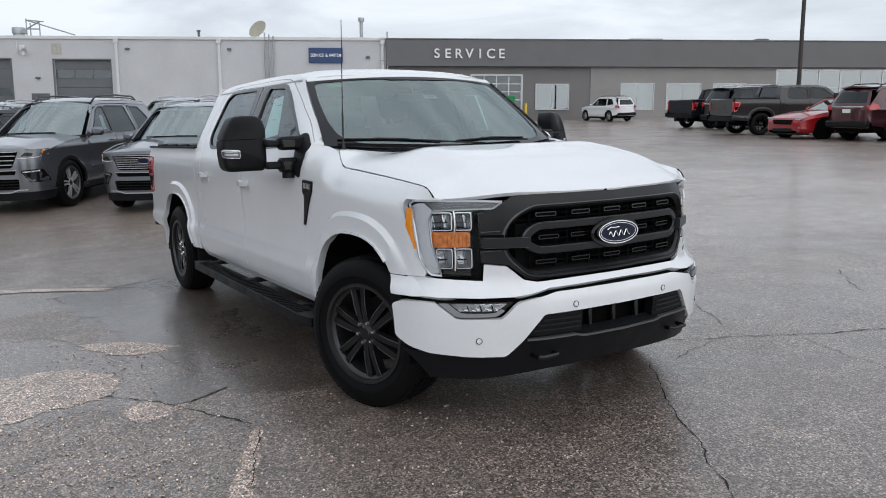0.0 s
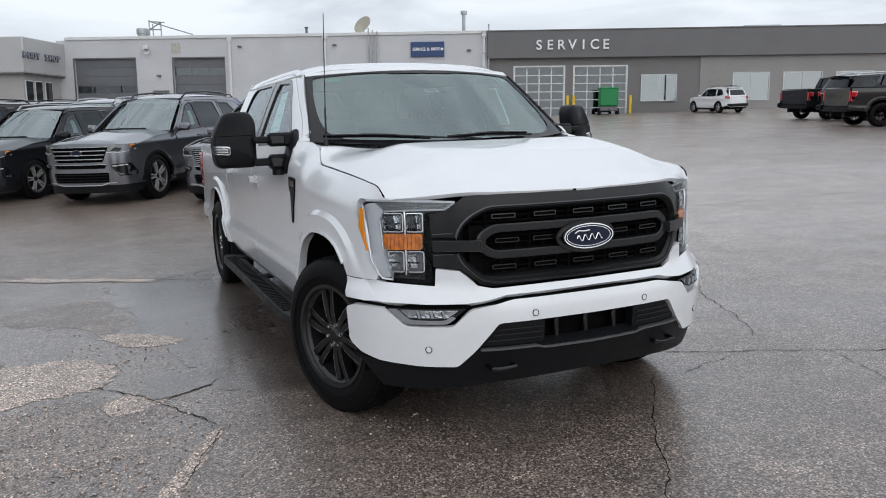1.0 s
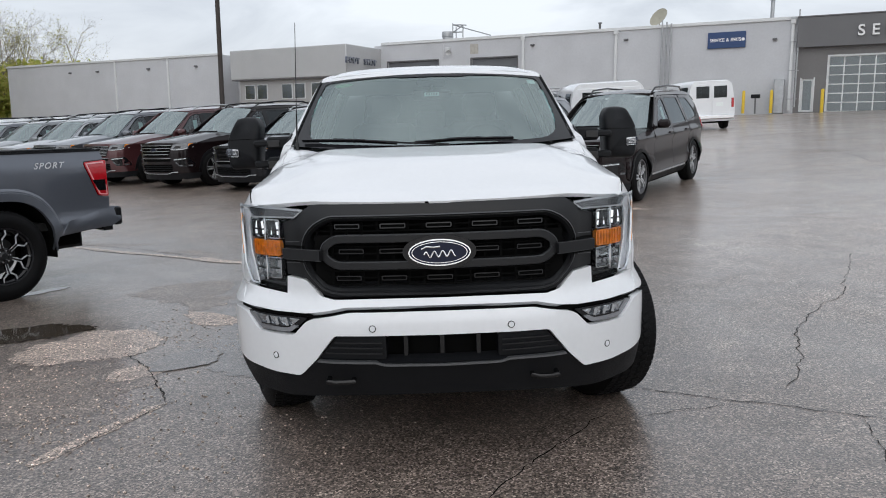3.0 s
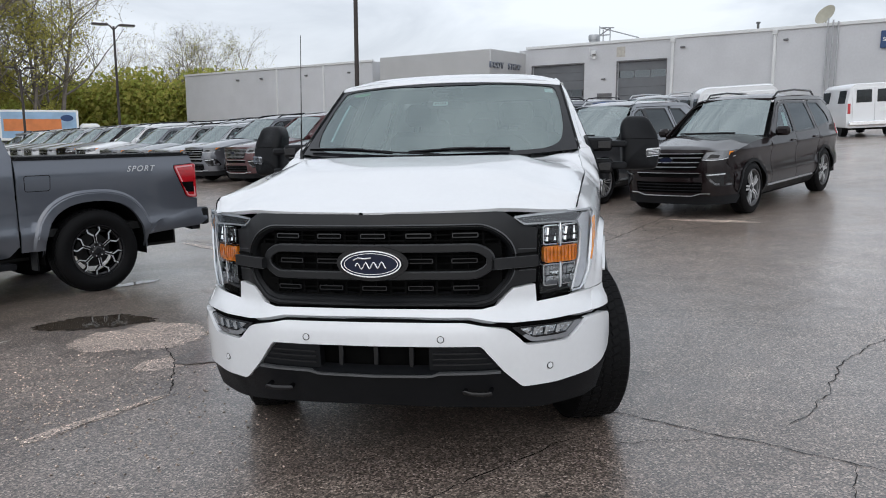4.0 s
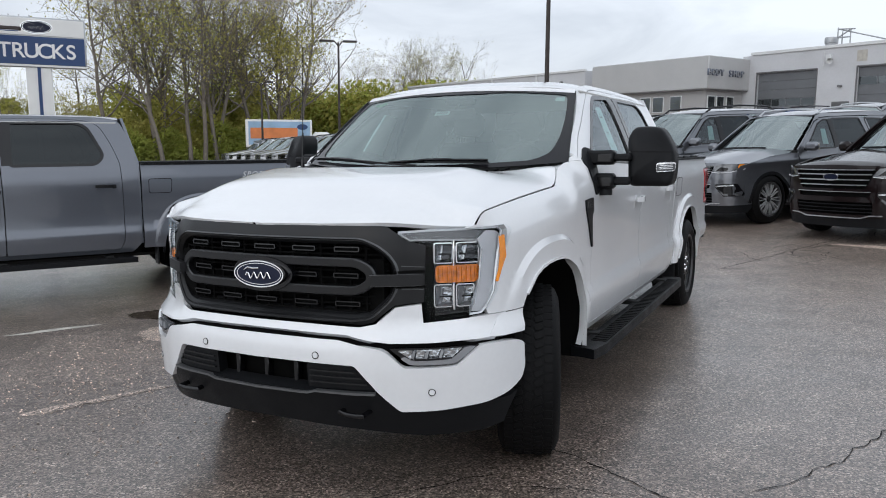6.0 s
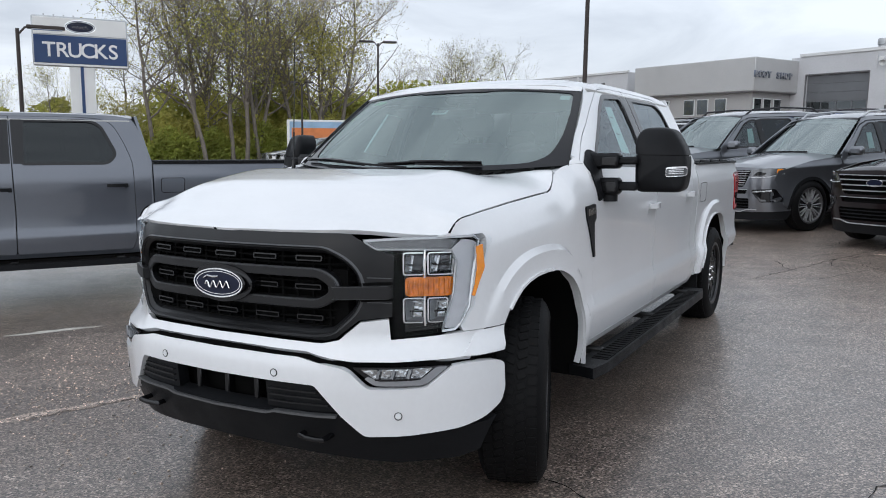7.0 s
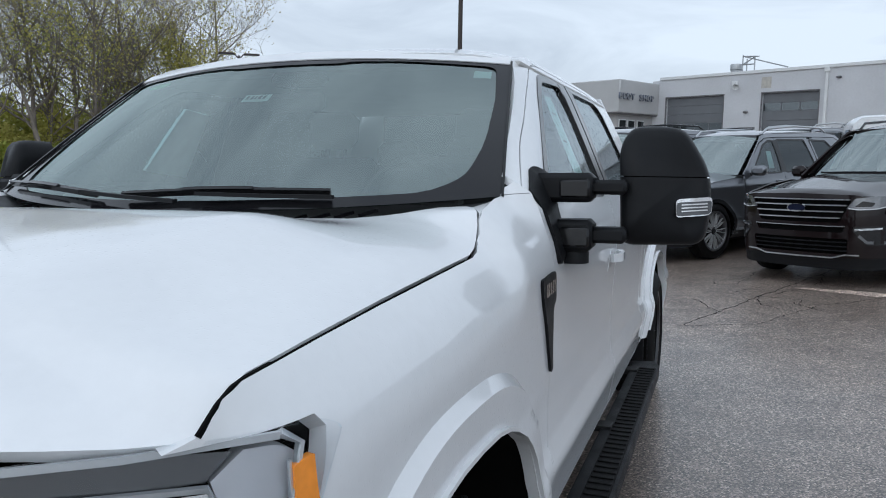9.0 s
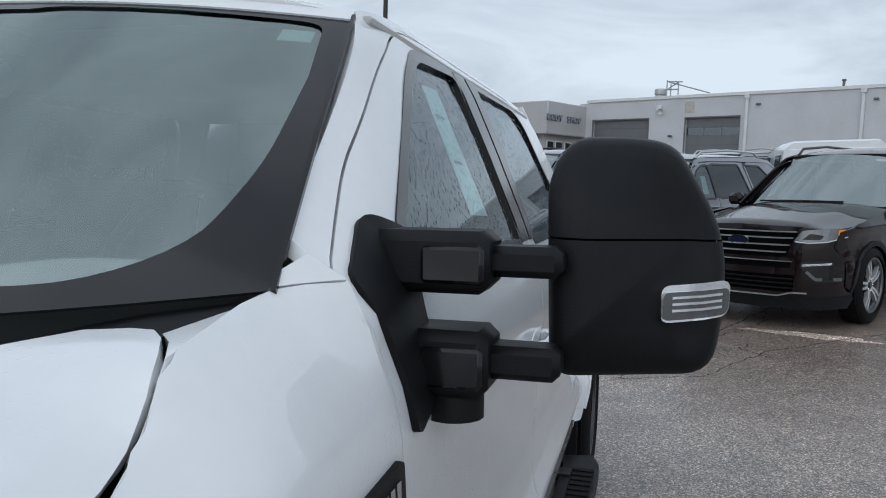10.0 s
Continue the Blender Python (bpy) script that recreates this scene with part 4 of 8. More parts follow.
        for y in (0.95, 2.0, 3.0):
            part("bracket", boxg(min(sgn * 0.7, sgn * 1.0), max(sgn * 0.7, sgn * 1.0), y, y + 0.07, 0.40, 0.43, 0.004), STEELDARK, rb)
    mud = boxg(0.80, 0.98, AX_R - 0.60, AX_R - 0.585, 0.30, 0.56, 0.005)
    both("mud_flap", mud, PLASTIC, t)
    mirrors(t, fine)
    cabin(t, fine)
    if front:
        face(t, body, grille, fine, st)
    return t


def mirrors(t, fine):
    sail = sheet(rev(fil(SAIL, 0.02)), side_off(0.010), 0.05, lip=0.02)
    shape = fil([(1.140, 1.280, .035), (1.365, 1.276, .05), (1.380, 1.36, .05), (1.380, 1.485, .06), (1.306, 1.612, .05), (1.25, 1.622, .04), (1.160, 1.620, .045), (1.130, 1.56, .05)], 0.04, 5)
    cx, cz = 1.27, 1.45
    rings = []
    for d, k in ((0.0, 0.55), (0.004, 0.78), (0.012, 0.90), (0.026, 0.962), (0.05, 0.992), (0.09, 1.0), (0.175, 0.99)):
        rings.append([(cx + (x - cx) * k, 1.005 + d + 0.50 * (x - 1.14) * (1 - 0.25 * d / 0.16) + 0.22 * max(0.0, z - 1.40) ** 1.2, cz + (z - cz) * k) for x, z in shape])
    n = len(shape)
    V = [p for r in rings for p in r]
    F = [(i * n + k, (i + 1) * n + k, (i + 1) * n + (k + 1) % n, i * n + (k + 1) % n) for i in range(len(rings) - 1) for k in range(n)]
    F.append(tuple(range(n - 1, -1, -1)))
    F = [tuple(reversed(f)) for f in F]
    F = [tuple(reversed(f)) for f in F]

    def half(upper):
        bm = bmesh.new()
        vs = [bm.verts.new(v) for v in V]
        for f in F:
            bm.faces.new([vs[i] for i in f])
        z = 1.5015 if upper else 1.4985
        bmesh.ops.bisect_plane(bm, geom=list(bm.verts) + list(bm.edges) + list(bm.faces), plane_co=(0, 0, z), plane_no=(0.02, 0, 1), clear_inner=upper, clear_outer=not upper)
        bmesh.ops.recalc_face_normals(bm, faces=list(bm.faces))
        rim = [e for e in bm.edges if e.is_boundary and all(abs(v.co.z - z) < 0.02 for v in e.verts)]
        got = bmesh.ops.extrude_edge_only(bm, edges=rim)["geom"]
        for v in got:
            if isinstance(v, bmesh.types.BMVert):
                v.co.x += (cx - v.co.x) * 0.06
                v.co.y += 0.012
        bm.verts.index_update()
        out = ([v.co.copy() for v in bm.verts], [tuple(v.index for v in f.verts) for f in bm.faces])
        bm.free()
        return out

    low, cap = half(False), half(True)
    glass_face = plate([(cx + (x - cx) * 0.94, cz + (z - cz) * 0.94) for x, z in shape], lambda x, z: (x, 1.165 + 0.43 * (x - 1.14) + 0.22 * max(0.0, z - 1.40) ** 1.2, z), 0.01, flip=True)
    ind = sheet(fil([(1.290, 1.360, .012), (1.384, 1.366, .015), (1.386, 1.418, .015), (1.290, 1.412, .012)], 0.012), lambda x, z: (x, 1.002 + 0.50 * (x - 1.14) + 0.55 * max(0, x - 1.345), z), 0.03, lip=0.035)
    slats = join(*[ribbon([(1.315, 1.088, z), (1.40, 1.133, z + 0.004)], 0.004, 0.003) for z in (1.390, 1.398, 1.406)])
    lens = sheet(fil([(1.293, 1.364, .008), (1.383, 1.369, .012), (1.385, 1.407, .01), (1.293, 1.403, .008)], 0.008), lambda x, z: (x, 0.998 + 0.50 * (x - 1.14) + 0.55 * max(0, x - 1.345), z), 0.03, lip=0.006)
    for sgn in (1, -1):
        s = (lambda g: g) if sgn > 0 else mirror
        h = part("door_mirror", s(low), PLASTIC, t, "extended black towing mirror", angle=60)
        part("mirror_cap", s(cap), PLASTIC, h, angle=60)
        part("mirror_core", s(([(cx + (x - cx) * 0.93, y + 0.014, cz + (z - cz) * 0.93) for x, y, z in V], F)), DEEP, h)
        part("mirror_glass", s(glass_face), CHROME, h)
        i = part("turn_indicator", s(ind), CHROME, h, "clear turn indicator with bright rim")
        part("indicator_lens", s(lens), GUIDEDARK, h)
        for z in (1.378, 1.387, 1.396):
            part("indicator_slat", s(ribbon([(1.304, 0.9965 + 0.50 * 0.164, z), (1.345, 0.9965 + 0.50 * 0.205, z + 0.002), (1.372, 0.9965 + 0.50 * 0.232 + 0.55 * 0.027, z + 0.003)], 0.004, 0.0035)), CHROME, h)
        part("mirror_sail", s(sail), PLASTIC, h)
        for z, hh, x0 in ((1.446, 0.082, 0.895), (1.312, 0.090, 0.945)):
            blk = boxg(x0, 1.075, 0.885, 0.99, z - hh / 2, z + hh / 2, 0.014)
            blk = tf(blk, Matrix.Translation((0, 0.05, 0)))
            arm = boxg(1.06, 1.165, 0.965, 1.030, z - hh * 0.24, z + hh * 0.26, 0.010)
            inset = boxg(0.985, 1.070, 0.930, 0.944, z - hh * 0.34, z + hh * 0.28, 0.006)
            part("mirror_arm_base", s(blk), PLASTIC, h)
            part("arm_inset", s(inset), GLOSSBLACK if fine else PLASTIC, h)
            part("mirror_arm", s(arm), PLASTIC, h)
        foot = lathe([(0.0, -0.04), (0.035, -0.035), (0.042, 0.0), (0.042, 0.03), (0.0, 0.03)], 16)
        part("arm_foot", s(tf(foot, Matrix.Translation((1.02, 0.99, 1.262)) @ Matrix.Rotation(radians(90), 4, "Y"))), PLASTIC, h)


def cabin(t, fine):
    dash = sheet([(-0.86, 0.62), (0, 0.42), (0.86, 0.62), (0.86, 1.22), (-0.86, 1.22)], lambda x, y: (x, y, 1.335 + 0.05 * min(1, (y - 0.4) * 2) - 0.25 * max(0, y - 1.08)), 0.12, lip=0.30)
    part("dashboard", dash, TRIMDARK, t)
    part("headliner", boxg(-0.765, 0.765, 1.34, 3.20, 1.842, 1.86, 0.004), HEADLINER, t)
    both("cabin_wall", boxg(0.86, 0.88, 0.8, 3.25, 0.5, 1.385), TRIMDARK, t)
    wheel_ring = [(0.37 + 0.185 * math.cos(a), 1.33 + 0.075 * math.sin(a), 1.37 + 0.17 * math.sin(a)) for a in np.linspace(0, 2 * math.pi, 29)]
    part("steering_wheel", join(tube(wheel_ring, 0.016, 8, cap=False), boxg(0.30, 0.44, 1.31, 1.35, 1.32, 1.42, 0.02), tube([(0.2, 1.33, 1.37), (0.54, 1.33, 1.37)], 0.014, 6)), TRIMDARK, t)
    for x in (-0.38, 0.38):
        s = part("front_seat", join(boxg(x - 0.25, x + 0.25, 1.55, 2.05, 0.80, 1.0, 0.05), tf(boxg(-0.25, 0.25, -0.07, 0.07, 0.0, 0.62, 0.05), Matrix.Translation((x, 2.02, 0.96)) @ Matrix.Rotation(radians(-14), 4, "X"))), SEATCLOTH, t)
        part("headrest", join(tf(boxg(-0.13, 0.13, -0.05, 0.05, 0.66, 0.84, 0.04), Matrix.Translation((x, 2.02, 0.96)) @ Matrix.Rotation(radians(-12), 4, "X")), tube([(x - 0.06, 2.16, 1.52), (x - 0.06, 2.18, 1.66)], 0.008, 6), tube([(x + 0.06, 2.16, 1.52), (x + 0.06, 2.18, 1.66)], 0.008, 6)), SEATCLOTH, s)
    part("rear_seat", join(boxg(-0.72, 0.72, 2.60, 3.0, 0.80, 0.98, 0.05), tf(boxg(-0.72, 0.72, -0.06, 0.06, 0, 0.60, 0.05), Matrix.Translation((0, 3.02, 0.95)) @ Matrix.Rotation(radians(-10), 4, "X")), *[boxg(x - 0.13, x + 0.13, 3.06, 3.16, 1.52, 1.68, 0.04) for x in (-0.45, 0.0, 0.45)]), SEATCLOTH, t)
    part("rear_view_mirror", join(boxg(-0.13, 0.13, 1.15, 1.18, 1.70, 1.765, 0.015), tube([(0, 1.16, 1.75), (0, 1.22, 1.83)], 0.012, 6), boxg(-0.10, 0.10, 1.17, 1.27, 1.79, 1.84, 0.02)), TRIMDARK, t)
    if not fine:
        return
    w = 0.115
    def on_ws(x0, x1, v0, v1, d=0.004):
        return lambda u, k: tuple(Vector(ws_map(x0 + (x1 - x0) * u, v0 + (v1 - v0) * k)) + Vector((0, d, -d)))
    sq = [(0, 0), (1, 0), (1, 1), (0, 1)]
    s = part("stock_sticker", plate(sq, on_ws(-0.062, 0.062, 0.655, 0.705, 0.004), 0.001), PAPERBLUE, t, "white stock sticker with dark marks")
    for k, (a, b) in enumerate(((0.12, 0.22), (0.30, 0.40), (0.46, 0.52), (0.58, 0.70), (0.76, 0.86))):
        x0, x1 = -0.062 + 0.124 * a, -0.062 + 0.124 * b
        part("printed_bar", plate(sq, on_ws(x0, x1, 0.668, 0.694, 0.0025), 0.0005), INK, s)
    part("service_sticker", plate(sq, on_ws(0.855, 0.925, 0.845, 0.905, 0.004), 0.001), PAPERBLUE, t)
    oval = [(0.5 + 0.5 * math.cos(a), 0.5 + 0.5 * math.sin(a)) for a in np.linspace(0, 2 * math.pi, 20)[:-1]]
    part("round_sticker", plate(oval, on_ws(-0.86, -0.69, 0.86, 0.915, 0.004), 0.001), GREENSTICK, t)
    for sgn in (1, -1):
        sh = [(1.46, 1.50), (1.74, 1.47), (1.77, 1.75), (1.60, 1.765)] if sgn < 0 else [(1.56, 1.49), (1.72, 1.485), (1.70, 1.77), (1.57, 1.765)]
        g = plate(sh, side_off(-0.014), 0.001)
        q = part("window_sheet", g if sgn > 0 else mirror(g), PAPERBLUE, t, "pale printed price sheet inside the window")
        for z in (1.60, 1.70):
            b = plate([(1.585, z), (1.65, z - 0.003), (1.65, z + 0.004), (1.585, z + 0.007)], side_off(-0.0125), 0.0005)
            part("printed_bar", b if sgn > 0 else mirror(b), INK, q)


def oval_pts(cx, cz, a, b, n=36):
    return [(cx + a * math.cos(u), cz + b * math.sin(u)) for u in np.linspace(0, 2 * math.pi, n + 1)[:-1]]


def badge(parent, m, a, b, fine=True):
    """An oval emblem: bright rim, navy field and a plain looping stroke."""
    fm = lambda x, z: (x, 0, z)
    rim = part("emblem", ring(oval_pts(0, 0, a, b, 48), oval_pts(0, 0, a * 0.958, b * 0.905, 48), fm, 0.014), CHROME, parent, "oval navy emblem with a bright rim", m=m)
    part("emblem_field", plate(oval_pts(0, 0, a * 0.965, b * 0.92, 48), lambda x, z: (x, 0.004, z), 0.01), NAVY, rim)
    if fine:
        part("emblem_line", ring(oval_pts(0, 0, a * 0.895, b * 0.80, 48), oval_pts(0, 0, a * 0.870, b * 0.755, 48), lambda x, z: (x, 0.002, z), 0.004), CHROME, rim)
        wave = [(a * (-0.50 + 1.02 * u), -0.001, b * (-0.16 + 0.22 * math.sin(u * 24) + 0.10 * u)) for u in np.linspace(0, 1, 60)]
        part("emblem_stroke", tube(wave, 0.0034, 6), CHROME, rim)
        part("emblem_bar", tube([(-a * 0.58, -0.001, b * 0.26), (-a * 0.42, -0.001, b * 0.44), (-a * 0.20, -0.001, b * 0.38), (a * 0.02, -0.001, b * 0.44)], 0.0036, 6), CHROME, rim)


def face(t, body, grille, fine, st):
    # grille surround with its mesh opening
    surround = [(0.0, 0.785), (0.30, 0.783), (0.47, 0.778), (0.515, 0.790), (0.595, 0.860), (0.692, 0.868), (0.700, 1.105), (0.645, 1.122), (0.600, 1.160), (0.56, 1.186), (0.52, 1.189), (0.30, 1.189), (0.0, 1.189)]
    full = surround + [(-x, z) for x, z in rev(surround)[1:-1]]
    half_open = [(0.44, 0.803, .02), (0.508, 0.815, .03), (0.590, 0.900, .05), (0.606, 0.985, .05), (0.588, 1.050, .05), (0.545, 1.097, .05), (0.478, 1.130, .03)]
    opening = fil([(-x, z, r) for x, z, r in half_open][::-1][-1:] + half_open + [(-x, z, r) for x, z, r in rev(half_open)[:-1]], 0.03)

    def sur_map(x, z):
        # a broad bevel falls from the outer edge to the opening, deepest beside the lamps
        y = NOSE_Y(abs(x)) + lean(z)
        d = 0.016 * step01((abs(x) - 0.60) / 0.05)
        d += 0.012 * step01((z - 1.160) / 0.03) + 0.012 * step01((0.800 - z) / 0.02)
        return (x, y - 0.012 + d, z)

    s = part("grille_surround", sheet(full, sur_map, 0.028 if fine else 0.08, holes=[opening], lip=0.075), grille, t, "dark grey grille frame")

    def tilt_map(d):
        return lambda x, z: (x, NOSE_Y(abs(x)) + lean(z) + d, z)

    def bevel(outline, w0, w1, d0, d1, step=0.05):
        """A sloping band inside an outline, from one depth to another."""
        o = dens(outline, step)
        a, b = grow(o, w0), grow(o, w1)
        k = len(o)
        V = [tilt_map(d0)(*p) for p in a] + [tilt_map(d1)(*p) for p in b]
        return V, [(i, (i + 1) % k, k + (i + 1) % k, k + i) for i in range(k)]

    part("grille_rim", bevel(opening, 0.008, -0.016, -0.020, 0.012), grille, s)
    part("grille_rim_edge", bevel(opening, 0.013, 0.008, -0.011, -0.020), GRILLEEDGE, s)
    inner = fil([(-0.462, 0.905, .05), (0.462, 0.905, .05), (0.522, 0.950, .05), (0.522, 1.008, .05), (0.462, 1.053, .05), (-0.462, 1.053, .05), (-0.522, 1.008, .05), (-0.522, 0.950, .05)], 0.04, 5)
    inner = dens(inner, 0.05)
    part("grille_ring", ring(inner, grow(inner, -0.030), tilt_map(-0.006), 0.05), grille, s)
    part("grille_ring_edge", bevel(inner, -0.0285, -0.033, -0.007, 0.002), GRILLEEDGE, s)
    part("grille_ring_edge", bevel(inner, 0.004, -0.0015, 0.004, -0.007), GRILLEEDGE, s)
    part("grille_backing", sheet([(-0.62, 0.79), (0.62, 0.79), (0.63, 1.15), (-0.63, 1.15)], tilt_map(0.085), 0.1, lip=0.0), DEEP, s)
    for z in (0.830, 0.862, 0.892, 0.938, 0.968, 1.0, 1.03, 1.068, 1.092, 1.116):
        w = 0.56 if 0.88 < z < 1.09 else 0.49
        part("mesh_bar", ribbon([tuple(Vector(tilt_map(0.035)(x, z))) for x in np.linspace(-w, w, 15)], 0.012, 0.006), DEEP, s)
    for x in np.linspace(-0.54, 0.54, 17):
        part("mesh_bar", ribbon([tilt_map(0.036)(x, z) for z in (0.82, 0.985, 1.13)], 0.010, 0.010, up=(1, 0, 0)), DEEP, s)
    for zc, xs in ((1.091, (-0.40, -0.20, 0.0, 0.20, 0.40)), (0.981, (-0.385, -0.205, 0.205, 0.395)), (0.862, (-0.40, -0.20, 0.0, 0.205, 0.40))):
        for x in xs:
            slot = fil([(x - 0.056, zc - 0.011), (x + 0.056, zc - 0.011), (x + 0.056, zc + 0.011), (x - 0.056, zc + 0.011)], 0.006, 3)
            part("mesh_slot", ring(slot, grow(slot, -0.005), tilt_map(0.016), 0.025), GLOSSBLACK if fine else grille, s)
            part("mesh_slot_core", plate(slot, tilt_map(0.028), 0.01), DEEP, s)
    part("emblem_base", plate(oval_pts(0, 0.977, 0.160, 0.076), lambda x, z: (x, -0.818 + 0.02 * (x / 0.17) ** 2, z), 0.05), GLOSSBLACK, s)
    badge(t, Matrix.Translation((0, -0.828, 0.977)) @ Matrix.Rotation(radians(-4), 4, "X"), 0.134, 0.058, fine)
    for sgn in (1, -1):
        q = (lambda g: g) if sgn > 0 else mirror
        wing = lambda z, d: [tuple(Vector(sur_map(x, z)) + Vector((0, d + 0.016 * (1 - step01((x - 0.60) / 0.05)), 0))) for x in (0.518, 0.56, 0.60, 0.65, 0.697)]
        part("grille_wing_bar", q(ribbon(wing(0.967, -0.020), 0.030, 0.046)), grille, s)
        for z, e in ((0.9905, -0.034), (0.9435, -0.034)):
            part("wing_edge", q(ribbon(wing(z, e), 0.004, 0.002)), GRILLEEDGE, s)
        for z in (0.998, 0.936):
            part("wing_groove", q(ribbon([tuple(Vector(sur_map(x, z)) + Vector((0, -0.002, 0))) for x in (0.60, 0.65, 0.696)], 0.010, 0.010)), DEEP, s)
        for z in (1.022, 0.928):
            part("wing_edge", q(ribbon([tuple(Vector(sur_map(x, z - 0.006 * step01((x - 0.61) / 0.08))) + Vector((0, -0.002, 0))) for x in (0.62, 0.65, 0.692)], 0.006, 0.003)), GRILLEEDGE, s)
        headlamp(t, q, fine)
    # body-coloured strip under the lamps and grille
    low = [(0.0, 0.748), (0.42, 0.742), (0.52, 0.722), (0.60, 0.712), (0.75, 0.712), (0.90, 0.716), (0.952, 0.720)]
    up = [(0.950, 0.802), (0.92, 0.803), (0.80, 0.792), (0.695, 0.783), (0.69, 0.862), (0.60, 0.852), (0.53, 0.785), (0.47, 0.772), (0.30, 0.776), (0.0, 0.778)]
    strip = low + up + [(-x, z) for x, z in rev(up)[1:]] + [(-x, z) for x, z in rev(low)[:-1]]
    part("front_panel", sheet(strip, lambda x, z: (x, (NOSE_Y(abs(x)) - 0.014) * step01((z - 0.715) / 0.07) + (BUMP_Y(abs(x)) + 0.022) * (1 - step01((z - 0.715) / 0.07)), z), 0.03 if fine else 0.08, lip=0.03), body, t)
    bump_x = smooth_table([(b, a) for a, b in BUMPER[3:]], 0.03)
    corner = [(-0.246, 0.800), (-0.394, 0.800), (-0.442, 0.760), (-0.492, 0.718), (-0.40, 0.714), (-0.294, 0.712), (-0.268, 0.76)]
    both("front_panel_corner", sheet(corner, lambda y, z: ((side_x(y, 0.803) + 0.001) * step01((z - 0.715) / 0.085) + (bump_x(y - 0.020) - 0.004) * (1 - step01((z - 0.715) / 0.085)), y, z), 0.03, lip=0.02), body, t)
    # bumper
    top = [(0.0, 0.728), (0.40, 0.724), (0.50, 0.704), (0.575, 0.690), (0.60, 0.676), (0.66, 0.612), (0.84, 0.612), (0.915, 0.690), (0.97, 0.694), (1.005, 0.686), (1.018, 0.665)]
    bot = [(1.019, 0.56), (1.012, 0.505), (0.985, 0.465), (0.93, 0.442), (0.80, 0.428), (0.640, 0.424), (0.560, 0.505), (0.470, 0.622), (0.0, 0.626)]
    outline = top + bot + [(-x, z) for x, z in rev(bot)[:-1]] + [(-x, z) for x, z in rev(top)[:-1]]
    outline = fil(rev(outline), 0.016, 3)
    part("front_bumper", sheet(outline, bump_map(), 0.026 if fine else 0.08, lip=0.035), body, t)
    part("bumper_gap", sheet([(-0.95, 0.66), (0.95, 0.66), (0.95, 0.76), (-0.95, 0.76)], bump_map(0.05), 0.08, lip=0), DEEP, t)
    for x, z in ((0.30, 0.656), (0.755, 0.508), (-0.30, 0.656), (-0.755, 0.508)):
        f = bump_map(-0.001)
        p = Vector(f(x, z))
        n = Vector((f(x + 0.01, z)[1] - f(x - 0.01, z)[1], -0.02, 0)).normalized()
        rot = n.to_track_quat("X", "Z").to_matrix().to_4x4()
        sr = part("parking_sensor", lathe([(0.0, 0.003), (0.011, 0.003), (0.0125, 0.001)], 16), body, t, m=Matrix.Translation(p) @ rot)
        part("sensor_ring", lathe([(0.0125, 0.0), (0.0135, 0.002), (0.0155, 0.002), (0.016, -0.004)], 16), GRILLEG, sr)
    # fog lamps
    for sgn in (1, -1):
        q = (lambda g: g) if sgn > 0 else mirror
        hole = fil([(0.592, 0.690, .01), (0.668, 0.622, .02), (0.835, 0.620, .03), (0.905, 0.690, .01)], 0.015)
        fg = part("fog_lamp", q(sheet(hole, bump_map(0.030), 0.05, lip=0.02)), GLOSSBLACK, t, "slim clear fog lamp")
        fr = fil([(0.640, 0.650, .01), (0.676, 0.622, .015), (0.832, 0.620, .02), (0.898, 0.688, .01), (0.862, 0.688, .01), (0.818, 0.641, .02), (0.690, 0.640, .01), (0.655, 0.658, .005)], 0.008)
        part("light_bar", q(sheet(fr, bump_map(0.016), 0.03, lip=0.02)), LENSGREY, fg)
        lens = fil([(0.628, 0.684), (0.676, 0.646), (0.815, 0.646), (0.852, 0.686)], 0.008)
        part("reflector", q(sheet(lens, bump_map(0.020), 0.03, lip=0.015)), LENS, fg)
        for x in (0.688, 0.736, 0.784):
            part("lamp_divider", q(ribbon([bump_map(0.012)(x, 0.650), bump_map(0.012)(x + 0.008, 0.682)], 0.012, 0.012, up=(1, 0, 0))), LAMPDARK, fg)
        part("lamp_divider", q(ribbon([bump_map(0.010)(x, 0.649) for x in (0.68, 0.75, 0.82)], 0.012, 0.006)), GLOSSBLACK, fg)
    # lower intake and valance
    intake = [(-0.545, 0.508), (0.545, 0.508), (0.462, 0.618), (-0.462, 0.618)]
    iv = part("lower_intake", sheet(fil(intake, 0.01), bump_map(0.10), 0.08, lip=0.0), DEEP, t)
    for sgn in (1, -1):
        q = (lambda g: g) if sgn > 0 else mirror
        pad = fil([(0.245, 0.512, .01), (0.545, 0.514, .01), (0.462, 0.612, .01), (0.245, 0.618, .01)], 0.01)
        w = part("intake_pad", q(sheet(pad, bump_map(0.018), 0.05, lip=0.05)), PLASTIC, iv)
        for z in (0.540, 0.566, 0.590):
            part("pad_rib", q(ribbon([bump_map(0.012)(x, z) for x in (0.262, 0.36, 0.535 - (z - 0.514) * 0.85)], 0.012, 0.006)), GRILLEG, iv)
    for x in (-0.16, 0.0, 0.16):
        part("intake_bar", boxg(x - 0.012, x + 0.012, -0.80, -0.76, 0.505, 0.625, 0.004), GLOSSBLACK, iv)
    part("intake_lip", ribbon([bump_map(0.004)(x, 0.503 - 0.012 * step01((0.27 - abs(x)) / 0.02)) for x in np.linspace(-0.545, 0.545, 31)], 0.03, 0.009), GRILLEEDGE, iv)
    vt = [(0.0, 0.502), (0.55, 0.502), (0.635, 0.428), (0.80, 0.432), (0.98, 0.442), (1.0, 0.455)]
